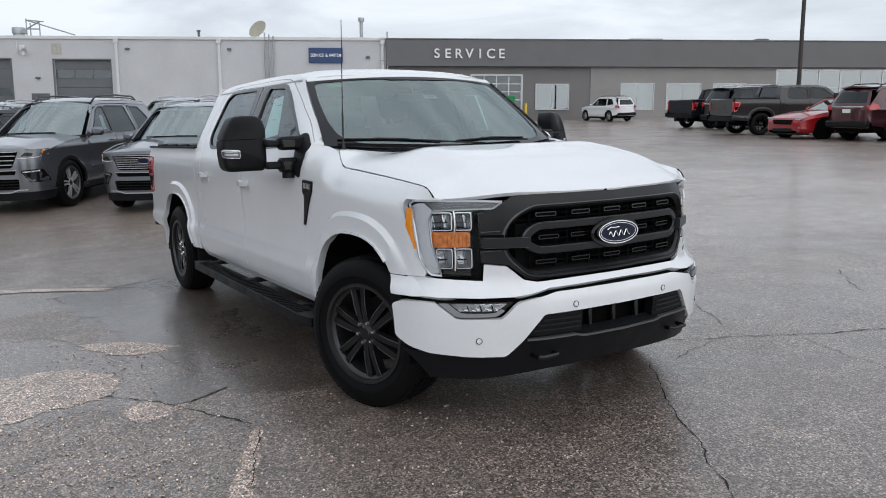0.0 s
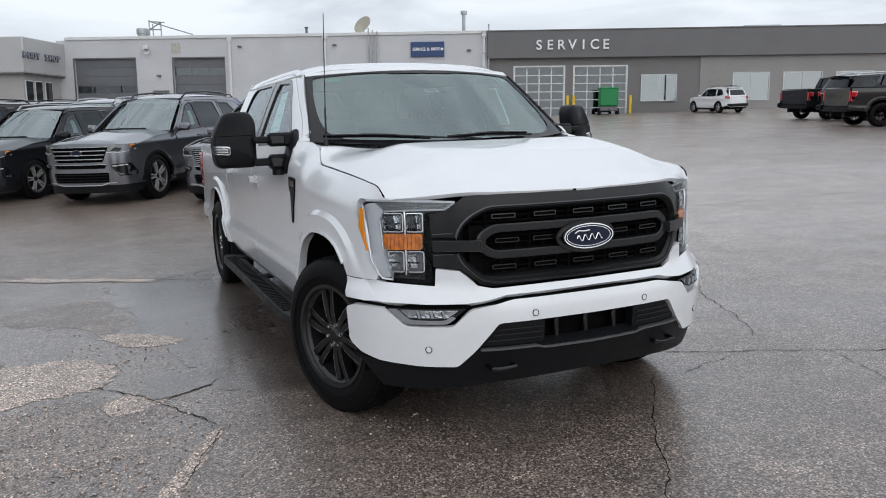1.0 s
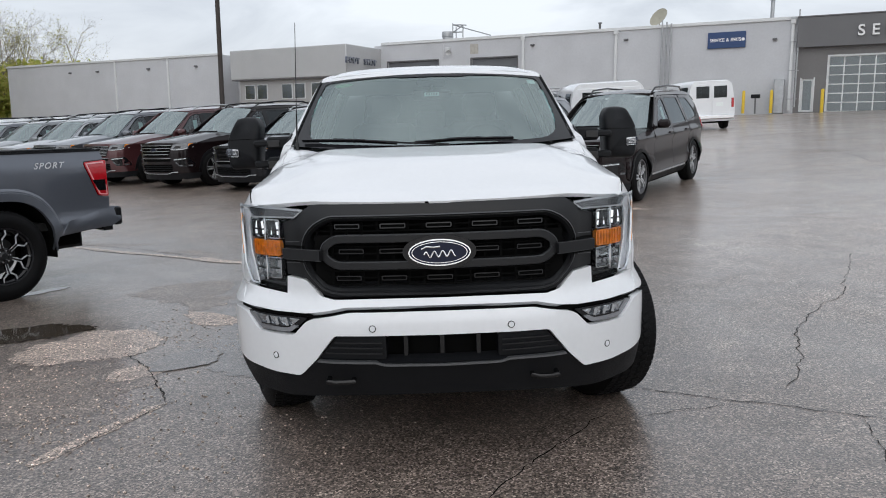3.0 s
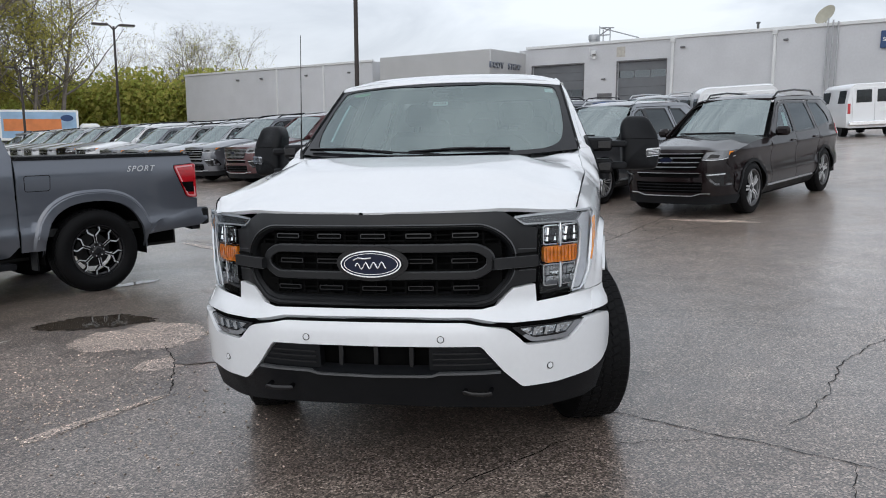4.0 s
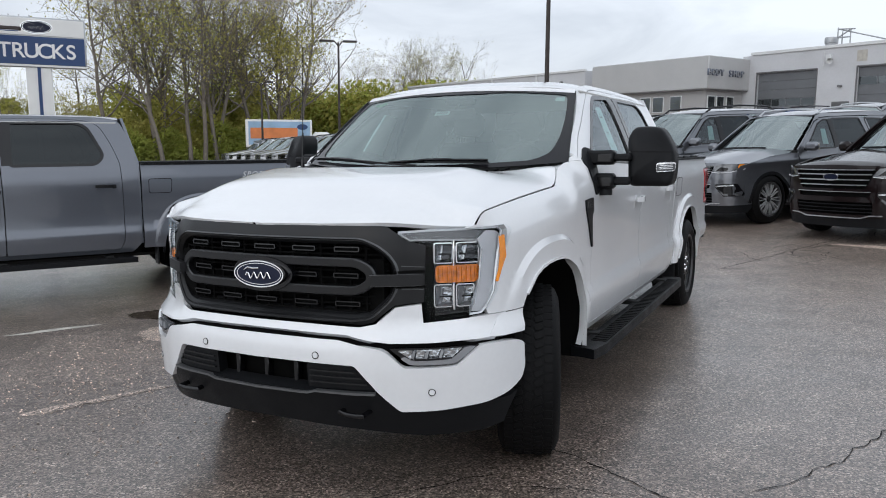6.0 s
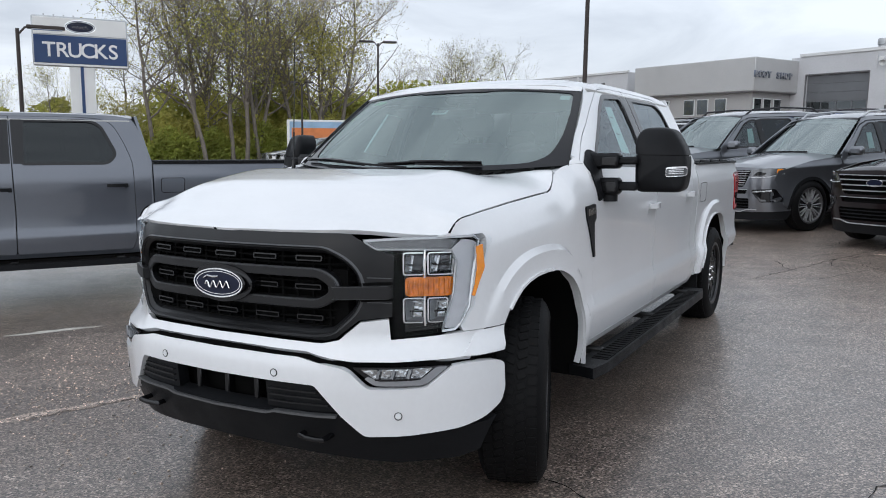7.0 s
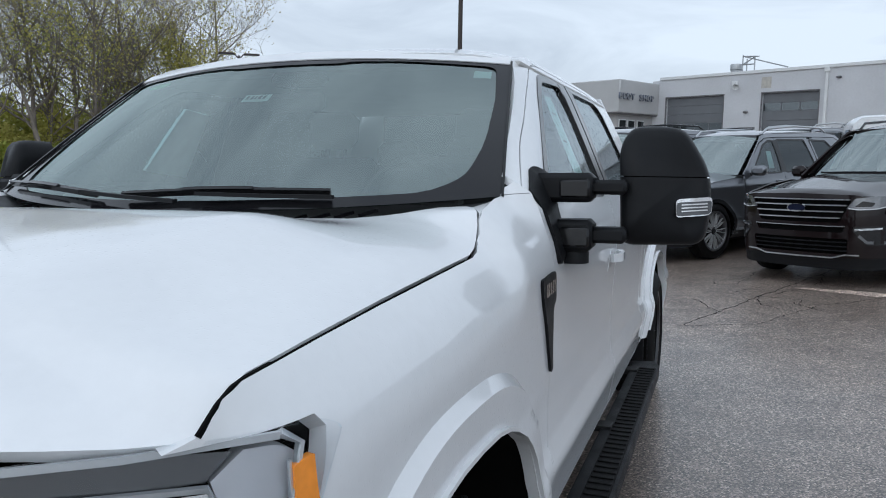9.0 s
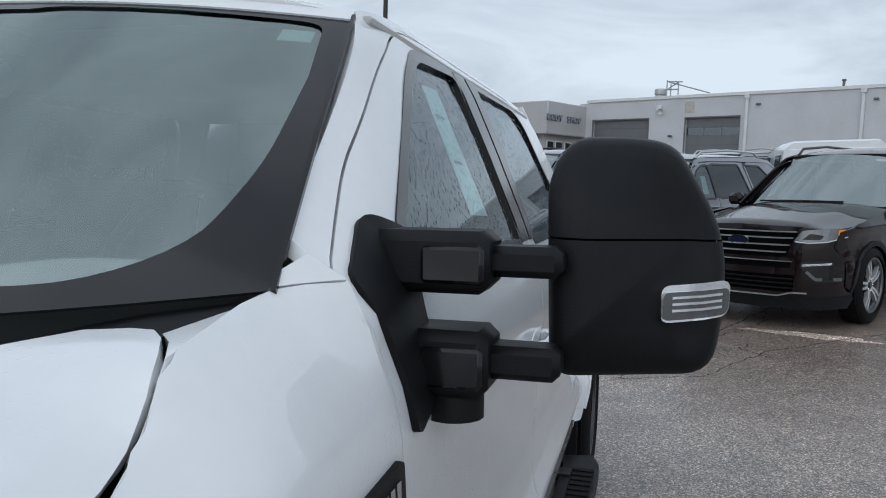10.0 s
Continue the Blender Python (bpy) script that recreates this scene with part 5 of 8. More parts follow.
    vb = [(0.955, 0.325), (0.90, 0.305), (0.70, 0.298), (0.45, 0.325), (0.0, 0.338)]
    vo = vt + vb + [(-x, z) for x, z in rev(vb)[:-1]] + [(-x, z) for x, z in rev(vt)[:-1]]
    part("valance", sheet(rev(vo), lambda x, z: (x, BUMP_Y(min(abs(x), 1.0)) + 0.012 + 0.42 * max(0.0, 0.50 - z), z), 0.05, lip=0.06), PLASTIC, t)
    for sgn in (1, -1):
        hook = [(sgn * 0.395, -0.70, 0.42), (sgn * 0.395, -0.82, 0.415), (sgn * 0.425, -0.815, 0.410), (sgn * 0.475, -0.815, 0.410), (sgn * 0.505, -0.82, 0.415), (sgn * 0.505, -0.70, 0.42)]
        part("tow_hook", tube(hook, 0.011, 8), GLOSSBLACK, t)
    # side badge on the fenders
    for sgn in (1, -1):
        q = (lambda g: g) if sgn > 0 else mirror
        plq = fil([(0.668, 1.220, .01), (0.815, 1.228, .012), (0.832, 1.150, .012), (0.806, 1.130, .02), (0.868, 0.950, .004), (0.848, 0.944, .004), (0.765, 1.07, .05), (0.690, 1.16, .01)], 0.01)
        b = part("fender_vent", q(sheet(rev(plq), side_off(0.008), 0.03, lip=0.012)), PLASTIC, t, "slim black fender badge")
        for k in range(5):
            bar = plate(rev([(0.703 + 0.021 * k, 1.172 + 0.001 * k), (0.697 + 0.021 * k, 1.206 + 0.001 * k), (0.711 + 0.021 * k, 1.206 + 0.001 * k), (0.717 + 0.021 * k, 1.172 + 0.001 * k)]), side_off(0.011), 0.003)
            part("badge_bar", q(bar), CHROME, b)


def headlamp(t, q, fine):
    outer = [(0.590, 1.166, .004), (0.640, 1.122, .01), (0.700, 1.104, .0), (0.700, 0.790, .01), (0.896, 0.812, .03), (0.930, 0.90, .0), (0.956, 1.160, .015), (0.944, 1.180, .01), (0.80, 1.179, 0)]
    outer = fil(outer, 0.01)
    def hm(d):
        def f(x, z):
            # wraps round the corner: the last stretch of x runs down the flank
            k = step01((x - 0.84) / 0.09) * d
            return (x - 0.9 * k, NOSE_Y(x) + lean(z) * 0.6 + d - 0.5 * k, z)
        return f
    h = part("headlamp", q(sheet([(x, z - 0.045 * step01((x - 0.70) / 0.2) * step01((z - 1.0) / 0.15)) for x, z in grow(outer, -0.008)], hm(0.055), 0.04, lip=0.0)), GLOSSBLACK, t, "stacked LED headlamp with amber centre")
    arm = fil([(0.600, 1.158, .003), (0.640, 1.128, .01), (0.866, 1.126, .0), (0.892, 1.158, .0), (0.80, 1.166, 0)], 0.01)
    part("upper_light_guide", q(sheet(arm, hm(0.014), 0.03, lip=0.02)), GUIDEDARK, h)
    strip = fil([(0.872, 1.126, .0), (0.886, 1.08, .01), (0.878, 0.96, .0), (0.846, 0.818, .01), (0.905, 0.818, .02), (0.934, 0.90, 0), (0.946, 1.05, 0), (0.944, 1.130, .02), (0.930, 1.156, .01), (0.902, 1.158, 0)], 0.01)
    part("light_guide", q(sheet(strip, hm(0.012), 0.03, lip=0.03)), GUIDE, h)
    part("lamp_rim", q(ribbon([hm(0.000)(x, z) for x, z in ((0.926, 1.174), (0.938, 1.155), (0.932, 1.05), (0.921, 0.90), (0.898, 0.835), (0.882, 0.814), (0.845, 0.810))], 0.009, 0.009, up=(0, -1, 0))), BRIGHTLINE, h)
    part("lamp_rim", q(ribbon([hm(0.002)(x, z) for x, z in ((0.605, 1.156), (0.645, 1.128), (0.75, 1.126), (0.872, 1.122), (0.887, 1.08), (0.879, 0.96), (0.846, 0.814))], 0.007, 0.007, up=(0, -1, 0))), BRIGHTLINE, h)
    part("lamp_rim", q(ribbon([hm(0.000)(x, z) for x, z in ((0.604, 1.160), (0.70, 1.166), (0.80, 1.168), (0.926, 1.171))], 0.009, 0.007, up=(0, -1, 0))), BRIGHTLINE, h)
    side = fil([(0.934, 1.130, .002), (0.9365, 1.05, 0), (0.933, 0.985, 0), (0.926, 0.942, .002), (0.932, 0.938, .002), (0.941, 0.998, 0), (0.948, 1.045, .01), (0.944, 1.137, .002)], 0.006)
    part("side_marker", q(sheet(rev(side), hm(-0.006), 0.02, lip=0.01)), AMBERSIDE, h)
    part("marker_edge", q(ribbon([hm(-0.002)(x, z) for x, z in ((0.932, 1.138), (0.935, 1.05), (0.931, 0.985), (0.924, 0.94))], 0.004, 0.005, up=(0, -1, 0))), BRIGHTLINE, h)
    for z0, z1 in ((1.026, 1.114), (0.842, 0.940)):
        for x0, x1 in ((0.723, 0.791), (0.799, 0.880 if z0 > 1 else 0.862)):
            cell = fil([(x0, z0), (x1, z0), (x1, z1), (x0, z1)], 0.012)
            c = dens(cell, 0.02)
            n = len(c)
            # a bowl that narrows to its back wall
            bowl = [hm(0.014)(*p) for p in grow(c, -0.006)] + [hm(0.046)(*p) for p in grow(c, -0.018)]
            part("projector_bowl", q((bowl, [(k, (k + 1) % n, n + (k + 1) % n, n + k) for k in range(n)])), LENS if z0 > 1 else LAMPCLEAR, h)
            part("projector_cell", q(sheet(grow(cell, -0.016), hm(0.044), 0.02, lip=0.0)), LAMPCELL if z0 > 1 else LENS, h)
            part("cell_frame", q(ring(cell, grow(cell, -0.0045), hm(0.010), 0.030)), CHROME, h)
            xm, zm = (x0 + x1) / 2, (z0 + z1) / 2
            part("cell_divider", q(ribbon([hm(0.030)(x0 + 0.012, zm - 0.006), hm(0.030)(x1 - 0.012, zm - 0.006)], 0.012, 0.006)), GLOSSBLACK, h)
            for e in (-0.3, 0.25):
                part("cell_facet", q(ribbon([hm(0.036)(xm + e * (x1 - x0), zm - 0.030), hm(0.040)(xm + (e + 0.10) * (x1 - x0), zm + 0.028)], 0.006, 0.010, up=(1, 0, 0))), CHROME if z0 > 1 else LAMPDARK, h)
        part("cell_post", q(tube([hm(0.002)(0.795, z0 - 0.008), hm(-0.001)(0.795, (z0 + z1) / 2), hm(0.002)(0.795, z1 + 0.008)], 0.0065, 8)), CHROME, h)
    am = fil([(0.726, 0.944, .016), (0.872, 0.944, .016), (0.880, 1.018, .016), (0.726, 1.018, .016)], 0.01)
    part("turn_signal", q(sheet(am, hm(0.020), 0.02, lip=0.02)), AMBER, h)
    if fine:
        for k in range(9):
            x = 0.738 + k * 0.0158
            part("signal_flute", q(tube([hm(0.020)(x, 0.950), hm(0.016)(x, 0.982), hm(0.020)(x, 1.012)], 0.0045, 6)), AMBER, h)
    cover = part("lamp_cover", q(sheet(outer, hm(-0.006), 0.06, lip=0.004)), CLEAR, h)
    cover.visible_shadow = False


# ---- mid-size SUV: x across, y from the front axle backwards, z up ----
S_SIDE = smooth_table([(0.20, 0.80), (0.28, 0.90), (0.38, 0.952), (0.44, 0.978), (0.52, 0.986), (0.56, 0.982), (0.67, 0.950), (0.80, 0.950), (0.90, 0.966), (0.945, 0.986), (0.965, 0.985), (1.0, 0.960), (1.06, 0.944), (1.12, 0.925), (1.20, 0.895), (1.40, 0.815), (1.58, 0.735), (1.66, 0.680), (1.74, 0.58), (1.80, 0.5)], 0.016)
S_LINES = [[(-0.7, z), (4.1, z)] for z in (0.44, 0.54, 0.67, 0.90, 0.945, 0.968, 1.0)]
S_NOSE = [(0.0, -0.92), (0.35, -0.905), (0.60, -0.86), (0.74, -0.79), (0.84, -0.68), (0.90, -0.54), (0.935, -0.36), (0.955, -0.15), (0.965, 0.2), (0.97, 0.6)]
SN_Y = smooth_table(S_NOSE[:8], 0.06)
SN_X = smooth_table([(b, a) for a, b in S_NOSE[2:]] + [(3.3, 0.97), (3.7, 0.945), (3.95, 0.87), (4.06, 0.74), (4.12, 0.60)], 0.06)
S_WB, S_R = 3.03, 0.385


def s_arch(y, z):
    best = 9.0
    for yc in (0.0, S_WB):
        best = min(best, math.hypot(y - yc, max(z - 0.36, 0)) - 0.43 if z > 0.36 else abs(y - yc) - 0.43)
    return best


def s_x(y, z):
    x = SN_X(max(min(y, 4.12), -0.86)) + (S_SIDE(z) - 0.97) * (step01((y + 0.75) / 0.5) if z < 1.0 else 1)
    d = s_arch(y, z)
    return x + 0.016 * step01((0.07 - d) / 0.02) * step01((1.05 - z) / 0.1)


def s_map(d=0.0):
    return lambda y, z: (s_x(y, z) + d, y, z)


def s_front(d=0.0):
    return lambda x, z: (x, SN_Y(min(abs(x), 0.955)) + 0.10 * max(0.0, z - 0.75) + 0.16 * max(0.0, 0.5 - z) + d, z)


def s_hood(x, y):
    t = min(abs(x) / 0.90, 1)
    mid = 1.005 + 0.150 * step01((y + 0.95) / 1.7) ** 0.8
    z = mid - 0.085 * t ** 2.4 + 0.012 * step01((0.62 - abs(x)) / 0.05) - 0.05 * step01((-0.72 - y) / 0.16)
    return (x, y, z)


def s_ws(x, v):
    w = 0.80 + (0.615 - 0.80) * v
    q = x * x
    return (x * w, (0.42 + 0.30 * q) * (1 - v) + (1.28 + 0.16 * q) * v, (1.125 - 0.02 * q) * (1 - v) + (1.665 - 0.045 * q) * v + 0.035 * v * (1 - v))


def s_roof(x, y):
    t = abs(x) / 0.66
    mid = 1.735 - 0.075 * max(0.0, (1.95 - y) / 0.7) ** 2 - 0.06 * max(0.0, (y - 2.3) / 1.5) ** 2
    return (x, y, mid - 0.05 * t ** 2.4)


def s_archline(yc, n=18):
    return [(yc + 0.43 * math.cos(math.pi * i / n), 0.36 + 0.43 * math.sin(math.pi * i / n)) for i in range(n + 1)]


_suv = {}


def suv(m, label, body, style="five", grille="bars", group="", sheet_in_window=True, compact=True):
    """One SUV; the first of each trim is built, later ones share its meshes with another paint."""
    m = m @ Matrix.Diagonal((1.0, 1.10, 1.085, 1))
    key = (style, grille, compact)
    if key in _suv:
        src, was = _suv[key]
        c = copy_thing(src, m)
        tagged(c, label, "suv", group)
        for o in c.children_recursive:
            if o.type == "MESH" and o.material_slots and o.material_slots[0].material is was:
                o.material_slots[0].link = "OBJECT"
                o.material_slots[0].material = body
        return c
    t = thing("suv", m, label, "suv", group)
    _suv[key] = (t, body)
    st = 0.075
    low = 0.34
    fender = [(0.66, 0.30), (0.66, 1.06), (0.42, 1.075), (0.0, 1.045), (-0.35, 0.985), (-0.60, 0.93), (-0.66, 0.80), (-0.52, 0.62), (-0.52, 0.42)] + rev(s_archline(0.0))[0:] + [(0.44, 0.30)]
    both("fender", sheet(rev(rev(fender)), s_map(), st, lip=0.02, lines=S_LINES), body, t)
    fdoor = [(0.668, low), (1.66, low), (1.70, 1.085), (1.70, 1.60), (1.50, 1.60), (1.30, 1.535), (0.72, 1.11), (0.668, 1.06)]
    fwin = [(0.92, 1.125), (1.64, 1.115), (1.64, 1.560), (1.52, 1.555), (1.36, 1.495)]
    rdoor = [(1.668, low), (2.52, low), (2.60, 0.55), (2.70, 0.78), (2.78, 1.09), (2.70, 1.56), (2.5, 1.60), (1.708, 1.61), (1.708, 1.085)]
    rwin = [(1.76, 1.115), (2.62, 1.125), (2.50, 1.555), (1.76, 1.57)]
    quarter = [(2.788, 1.09), (2.71, 0.78), (2.61, 0.56), (2.60, 0.36)] + rev(s_archline(S_WB)) + [(3.47, 0.42), (3.90, 0.48), (4.02, 0.80), (3.96, 1.10), (3.88, 1.20), (3.60, 1.50), (3.45, 1.58), (2.80, 1.60), (2.71, 1.565)]
    qwin = [(2.72, 1.14), (3.42, 1.20), (3.36, 1.34), (3.12, 1.53), (2.66, 1.55)]
    for nm, out, win in (("front_door", fdoor, fwin), ("rear_door", rdoor, rwin), ("quarter_panel", quarter, qwin)):
        w = fil(win, 0.03)
        g = sheet(fil(out, 0.015), s_map(), st, holes=[w], lip=0.016, lines=S_LINES)
        seal = ring(grow(w, 0.022), grow(w, -0.004), s_map(0.004), 0.012)
        pane = sheet(w, s_map(-0.006), 0.15, lip=0)
        for sgn in (1, -1):
            q = (lambda a: a) if sgn > 0 else mirror
            d = part(nm, q(g), body, t)
            part("window_trim", q(seal), GLOSSBLACK, d)
            p = part("window_pane", q(pane), CARSIDE if nm == "front_door" else TINTGLASS, d)
            p.visible_shadow = False
            if nm != "quarter_panel":
                y0 = 1.42 if nm == "front_door" else 2.42
                if not compact:
                    part("door_handle", q(boxg(s_x(y0, 0.99), s_x(y0, 0.99) + 0.028, y0, y0 + 0.19, 0.975, 1.005, 0.008)), body, d)
            if nm == "front_door" and sheet_in_window:
                part("window_sheet", q(plate([(1.36, 1.17), (1.50, 1.17), (1.53, 1.42), (1.41, 1.42)], s_map(-0.012), 0.001)), PAPERBLUE, d)
    both("pillar_trim", sheet([(1.648, 1.11), (1.755, 1.11), (1.752, 1.58), (1.645, 1.57)], s_map(0.005), 0.08, lip=0.006), GLOSSBLACK, t)
    clad = [(0.44, 0.24), (2.58, 0.24), (2.58, 0.345), (0.44, 0.345)]
    both("rocker_cladding", sheet(clad, s_map(0.004), 0.12, lip=0.05), PLASTIC, t)
    if not compact:
        both("rocker_trim", ribbon([(s_x(y, 0.36) + 0.016, y, 0.37) for y in (0.55, 1.2, 1.9, 2.45)], 0.014, 0.026), SATIN, t)
    for yc in (0.0, S_WB):
        al = s_archline(yc)
        both("arch_trim", ribbon([(s_x(y, z) + 0.004, y, z) for y, z in al], 0.05, 0.014, up=(1, 0, 0)), PLASTIC, t)
        V = [(0.55, y, z) for y, z in al] + [(s_x(y, z) - 0.006, y, z) for y, z in al]
        n = len(al)
        both("wheel_well", (V, [(i, i + 1, n + i + 1, n + i) for i in range(n - 1)]), DEEP, t)
    pil = [(0.70, 1.09), (1.28, 1.545), (1.48, 1.61), (1.70, 1.62), (2.5, 1.615), (3.45, 1.59), (3.62, 1.51), (3.72, 1.48), (3.55, 1.62), (3.2, 1.665), (2.3, 1.69), (1.62, 1.68), (1.40, 1.64), (0.68, 1.12)]
    both("roof_side", sheet(rev(rev(pil)), s_map(0.0), 0.08, lip=0.02), body, t)
    roof = [(0.615 * k / 6, 1.28 + 0.16 * (k / 6) ** 2) for k in range(-6, 7)] + [(0.665, 1.8), (0.67, 2.6), (0.64, 3.4), (0.60, 3.72), (0, 3.86), (-0.60, 3.72), (-0.64, 3.4), (-0.67, 2.6), (-0.665, 1.8)]
    part("roof", sheet(roof, s_roof, 0.12, lip=0.03), body, t)
    both("roof_rail", tube([(0.60, 1.55, 1.665), (0.615, 1.70, 1.745), (0.625, 2.4, 1.775), (0.61, 3.2, 1.745), (0.585, 3.40, 1.675)], 0.017, 8), GLOSSBLACK if grille == "bars" else SATIN, t)
    wse = [(x, 0.0) for x in np.linspace(-1, 1, 9)] + [(1, v) for v in (0.25, 0.5, 0.75)] + [(x, 1.0) for x in np.linspace(1, -1, 9)] + [(-1, v) for v in (0.75, 0.5, 0.25)]
    part("windscreen", sheet(wse, s_ws, 0.2, lip=0.0), CARGLASS, t).visible_shadow = False
    part("frit_band", sheet(wse, lambda x, v: tuple(Vector(s_ws(x, v)) + Vector((0, 0.004, -0.004))), 0.15, holes=[fil([(-0.92, 0.06), (0.92, 0.06), (0.94, 0.94), (-0.94, 0.94)], 0.05)], lip=0), GLOSSBLACK, t)
    for x in ((-0.35, 0.18) if not compact else ()):
        part("wiper", ribbon([tuple(Vector(s_ws(u, 0.04)) + Vector((0, -0.02, 0.015))) for u in (x - 0.4, x, x + 0.35)], 0.02, 0.02), PLASTIC, t)
    hf = [(x, SN_Y(abs(x)) + 0.07) for x in np.linspace(-0.84, 0.84, 15)]
    part("bonnet", sheet(hf + [(0.90, -0.40), (0.905, 0.1), (0.89, 0.50), (0.80, 0.70), (0.5, 0.52), (0, 0.40), (-0.5, 0.52), (-0.80, 0.70), (-0.89, 0.50), (-0.905, 0.1), (-0.90, -0.40)], s_hood, 0.09, lip=0.02), body, t)
    part("cowl", boxg(-0.75, 0.75, 0.45, 0.72, 1.06, 1.085, 0.01), PLASTIC, t)
    # nose
    nose = [(-0.93, 0.335), (0.93, 0.335), (0.945, 0.55), (0.90, 0.80), (0.86, 0.93), (0.60, 0.985), (0, 1.0), (-0.60, 0.985), (-0.86, 0.93), (-0.90, 0.80), (-0.945, 0.55)]
    gr = fil([(-0.47, 0.700), (0.47, 0.700), (0.585, 0.945), (-0.585, 0.945)], 0.04)
    slit = fil([(-0.50, 0.600), (0.50, 0.600), (0.53, 0.662), (-0.53, 0.662)], 0.012)
    lg = fil([(-0.54, 0.375), (0.54, 0.375), (0.56, 0.535), (-0.56, 0.535)], 0.03)
    hl = {}
    b = part("front_bumper", sheet(nose, s_front(), 0.06, holes=[gr, slit, lg], lip=0.03), body, t)
    sl_ = part("air_slit", sheet(slit, s_front(0.03), 0.2, lip=0), DEEP, t)
    part("slit_trim", ribbon([s_front(-0.004)(x, 0.664) for x in np.linspace(-0.53, 0.53, 7)], 0.012, 0.008), SATIN, sl_)
    g = part("grille", sheet(gr, s_front(0.03), 0.2, lip=0), DEEP, t)
    if grille == "bars":
        for z in (0.750, 0.815, 0.880, 0.938):
            w = 0.455 + (z - 0.70) * 0.47
            part("grille_bar", ribbon([tuple(Vector(s_front(-0.008)(x, z))) for x in np.linspace(-w, w, 9)], 0.03, 0.012 if z < 0.93 else 0.010), SATIN, g)
    elif grille == "mesh":
        for z in np.linspace(0.73, 0.93, 7):
            w = 0.45 + (z - 0.70) * 0.47
            part("grille_bar", ribbon([tuple(Vector(s_front(0.002)(x, z))) for x in np.linspace(-w, w, 9)], 0.02, 0.008), SATIN, g)
        for x in np.linspace(-0.46, 0.46, 5 if compact else 13):
            part("grille_bar", ribbon([s_front(0.004)(x, 0.71), s_front(0.004)(x * 1.08, 0.94)], 0.008, 0.007, up=(1, 0, 0)), LAMPDARK, g)
    else:
        for z in np.linspace(0.73, 0.93, 8):
            w = 0.45 + (z - 0.70) * 0.47
            part("grille_bar", ribbon([tuple(Vector(s_front(0.002)(x, z))) for x in np.linspace(-w, w, 9)], 0.02, 0.010), GLOSSBLACK, g)
    badge(t, Matrix.Translation((0, -0.938, 0.848)), 0.110, 0.046, False)
    lw = part("lower_grille", sheet(lg, s_front(0.04), 0.2, lip=0), DEEP, t)
    for z in ((0.41, 0.455, 0.50) if not compact else (0.455,)):
        part("grille_bar", ribbon([s_front(0.01)(x, z) for x in np.linspace(-0.54, 0.54, 7)], 0.02, 0.012), PLASTIC, lw)
    part("valance", sheet([(-0.90, 0.21), (0.90, 0.21), (0.93, 0.345), (-0.93, 0.345)], s_front(0.012), 0.1, lip=0.05), PLASTIC, t)
    part("skid_trim", ribbon([s_front(-0.004)(x, 0.335 + (0.035 if abs(x) > 0.5 else 0)) for x in (-0.66, -0.52, -0.40, 0.0, 0.40, 0.52, 0.66)], 0.03, 0.013), SATIN, t)
    for sgn in (1, -1):
        q = (lambda a: a) if sgn > 0 else mirror
        lamp = fil([(0.535, 0.848), (0.66, 0.830), (0.80, 0.838), (0.925, 0.892), (0.932, 0.957), (0.80, 0.972), (0.615, 0.950)], 0.012)
        h = part("headlamp", q(sheet(lamp, s_front(-0.006), 0.06, lip=0.02)), LAMPDARK, t, "clear wedge headlamp with amber corner")
        part("lamp_insert", q(sheet(fil([(0.615, 0.866), (0.76, 0.868), (0.78, 0.905), (0.68, 0.925)], 0.01), s_front(-0.010), 0.05, lip=0.004)), GLOSSBLACK, h)
        part("running_light", q(ribbon([s_front(-0.012)(x, z) for x, z in ((0.560, 0.850), (0.66, 0.838), (0.80, 0.846), (0.90, 0.885))], 0.02, 0.008)), LETTERSILVER, h)
        part("corner_reflector", q(sheet(fil([(0.86, 0.900), (0.922, 0.908), (0.924, 0.950), (0.865, 0.955)], 0.008), s_front(-0.011), 0.05, lip=0.004)), AMBERSIDE, h)
        pod = fil([(0.60, 0.625), (0.66, 0.56), (0.72, 0.475), (0.90, 0.475), (0.90, 0.52), (0.86, 0.67), (0.61, 0.665)], 0.02)
        f = part("fog_lamp", q(sheet(pod, s_front(-0.003), 0.06, lip=0.01)), GLOSSBLACK, t)
        part("fog_light", q(ribbon([s_front(-0.012)(x, z) for x, z in ((0.625, 0.634), (0.72, 0.640), (0.835, 0.645))], 0.02, 0.020)), LENS, f)
        part("fog_trim", q(ribbon([s_front(-0.010)(x, z) for x, z in ((0.66, 0.575), (0.73, 0.505), (0.885, 0.495))], 0.02, 0.030)), GUIDEDARK, f)
        mir = tf(boxg(-0.11, 0.11, -0.06, 0.06, -0.07, 0.07, 0.04), Matrix.Translation((1.06, 0.86, 1.16)) @ Matrix.Rotation(radians(12), 4, "Z"))
        dm = part("door_mirror", q(mir), body, t)
        if not compact:
            part("mirror_stalk", q(boxg(0.90, 0.98, 0.83, 0.89, 1.09, 1.13, 0.01)), GLOSSBLACK, dm)
        if not compact:
            part("mirror_glass", q(tf(boxg(-0.095, 0.095, 0.06, 0.064, -0.055, 0.055), Matrix.Translation((1.06, 0.86, 1.16)) @ Matrix.Rotation(radians(12), 4, "Z"))), CHROME, dm)
        tlp = fil([(3.70, 0.98), (4.00, 0.94), (3.99, 1.06), (3.86, 1.16), (3.72, 1.10)], 0.02)
        part("tail_lamp", q(sheet(tlp, s_map(0.010), 0.08, lip=0.02)), REDLENS, t)
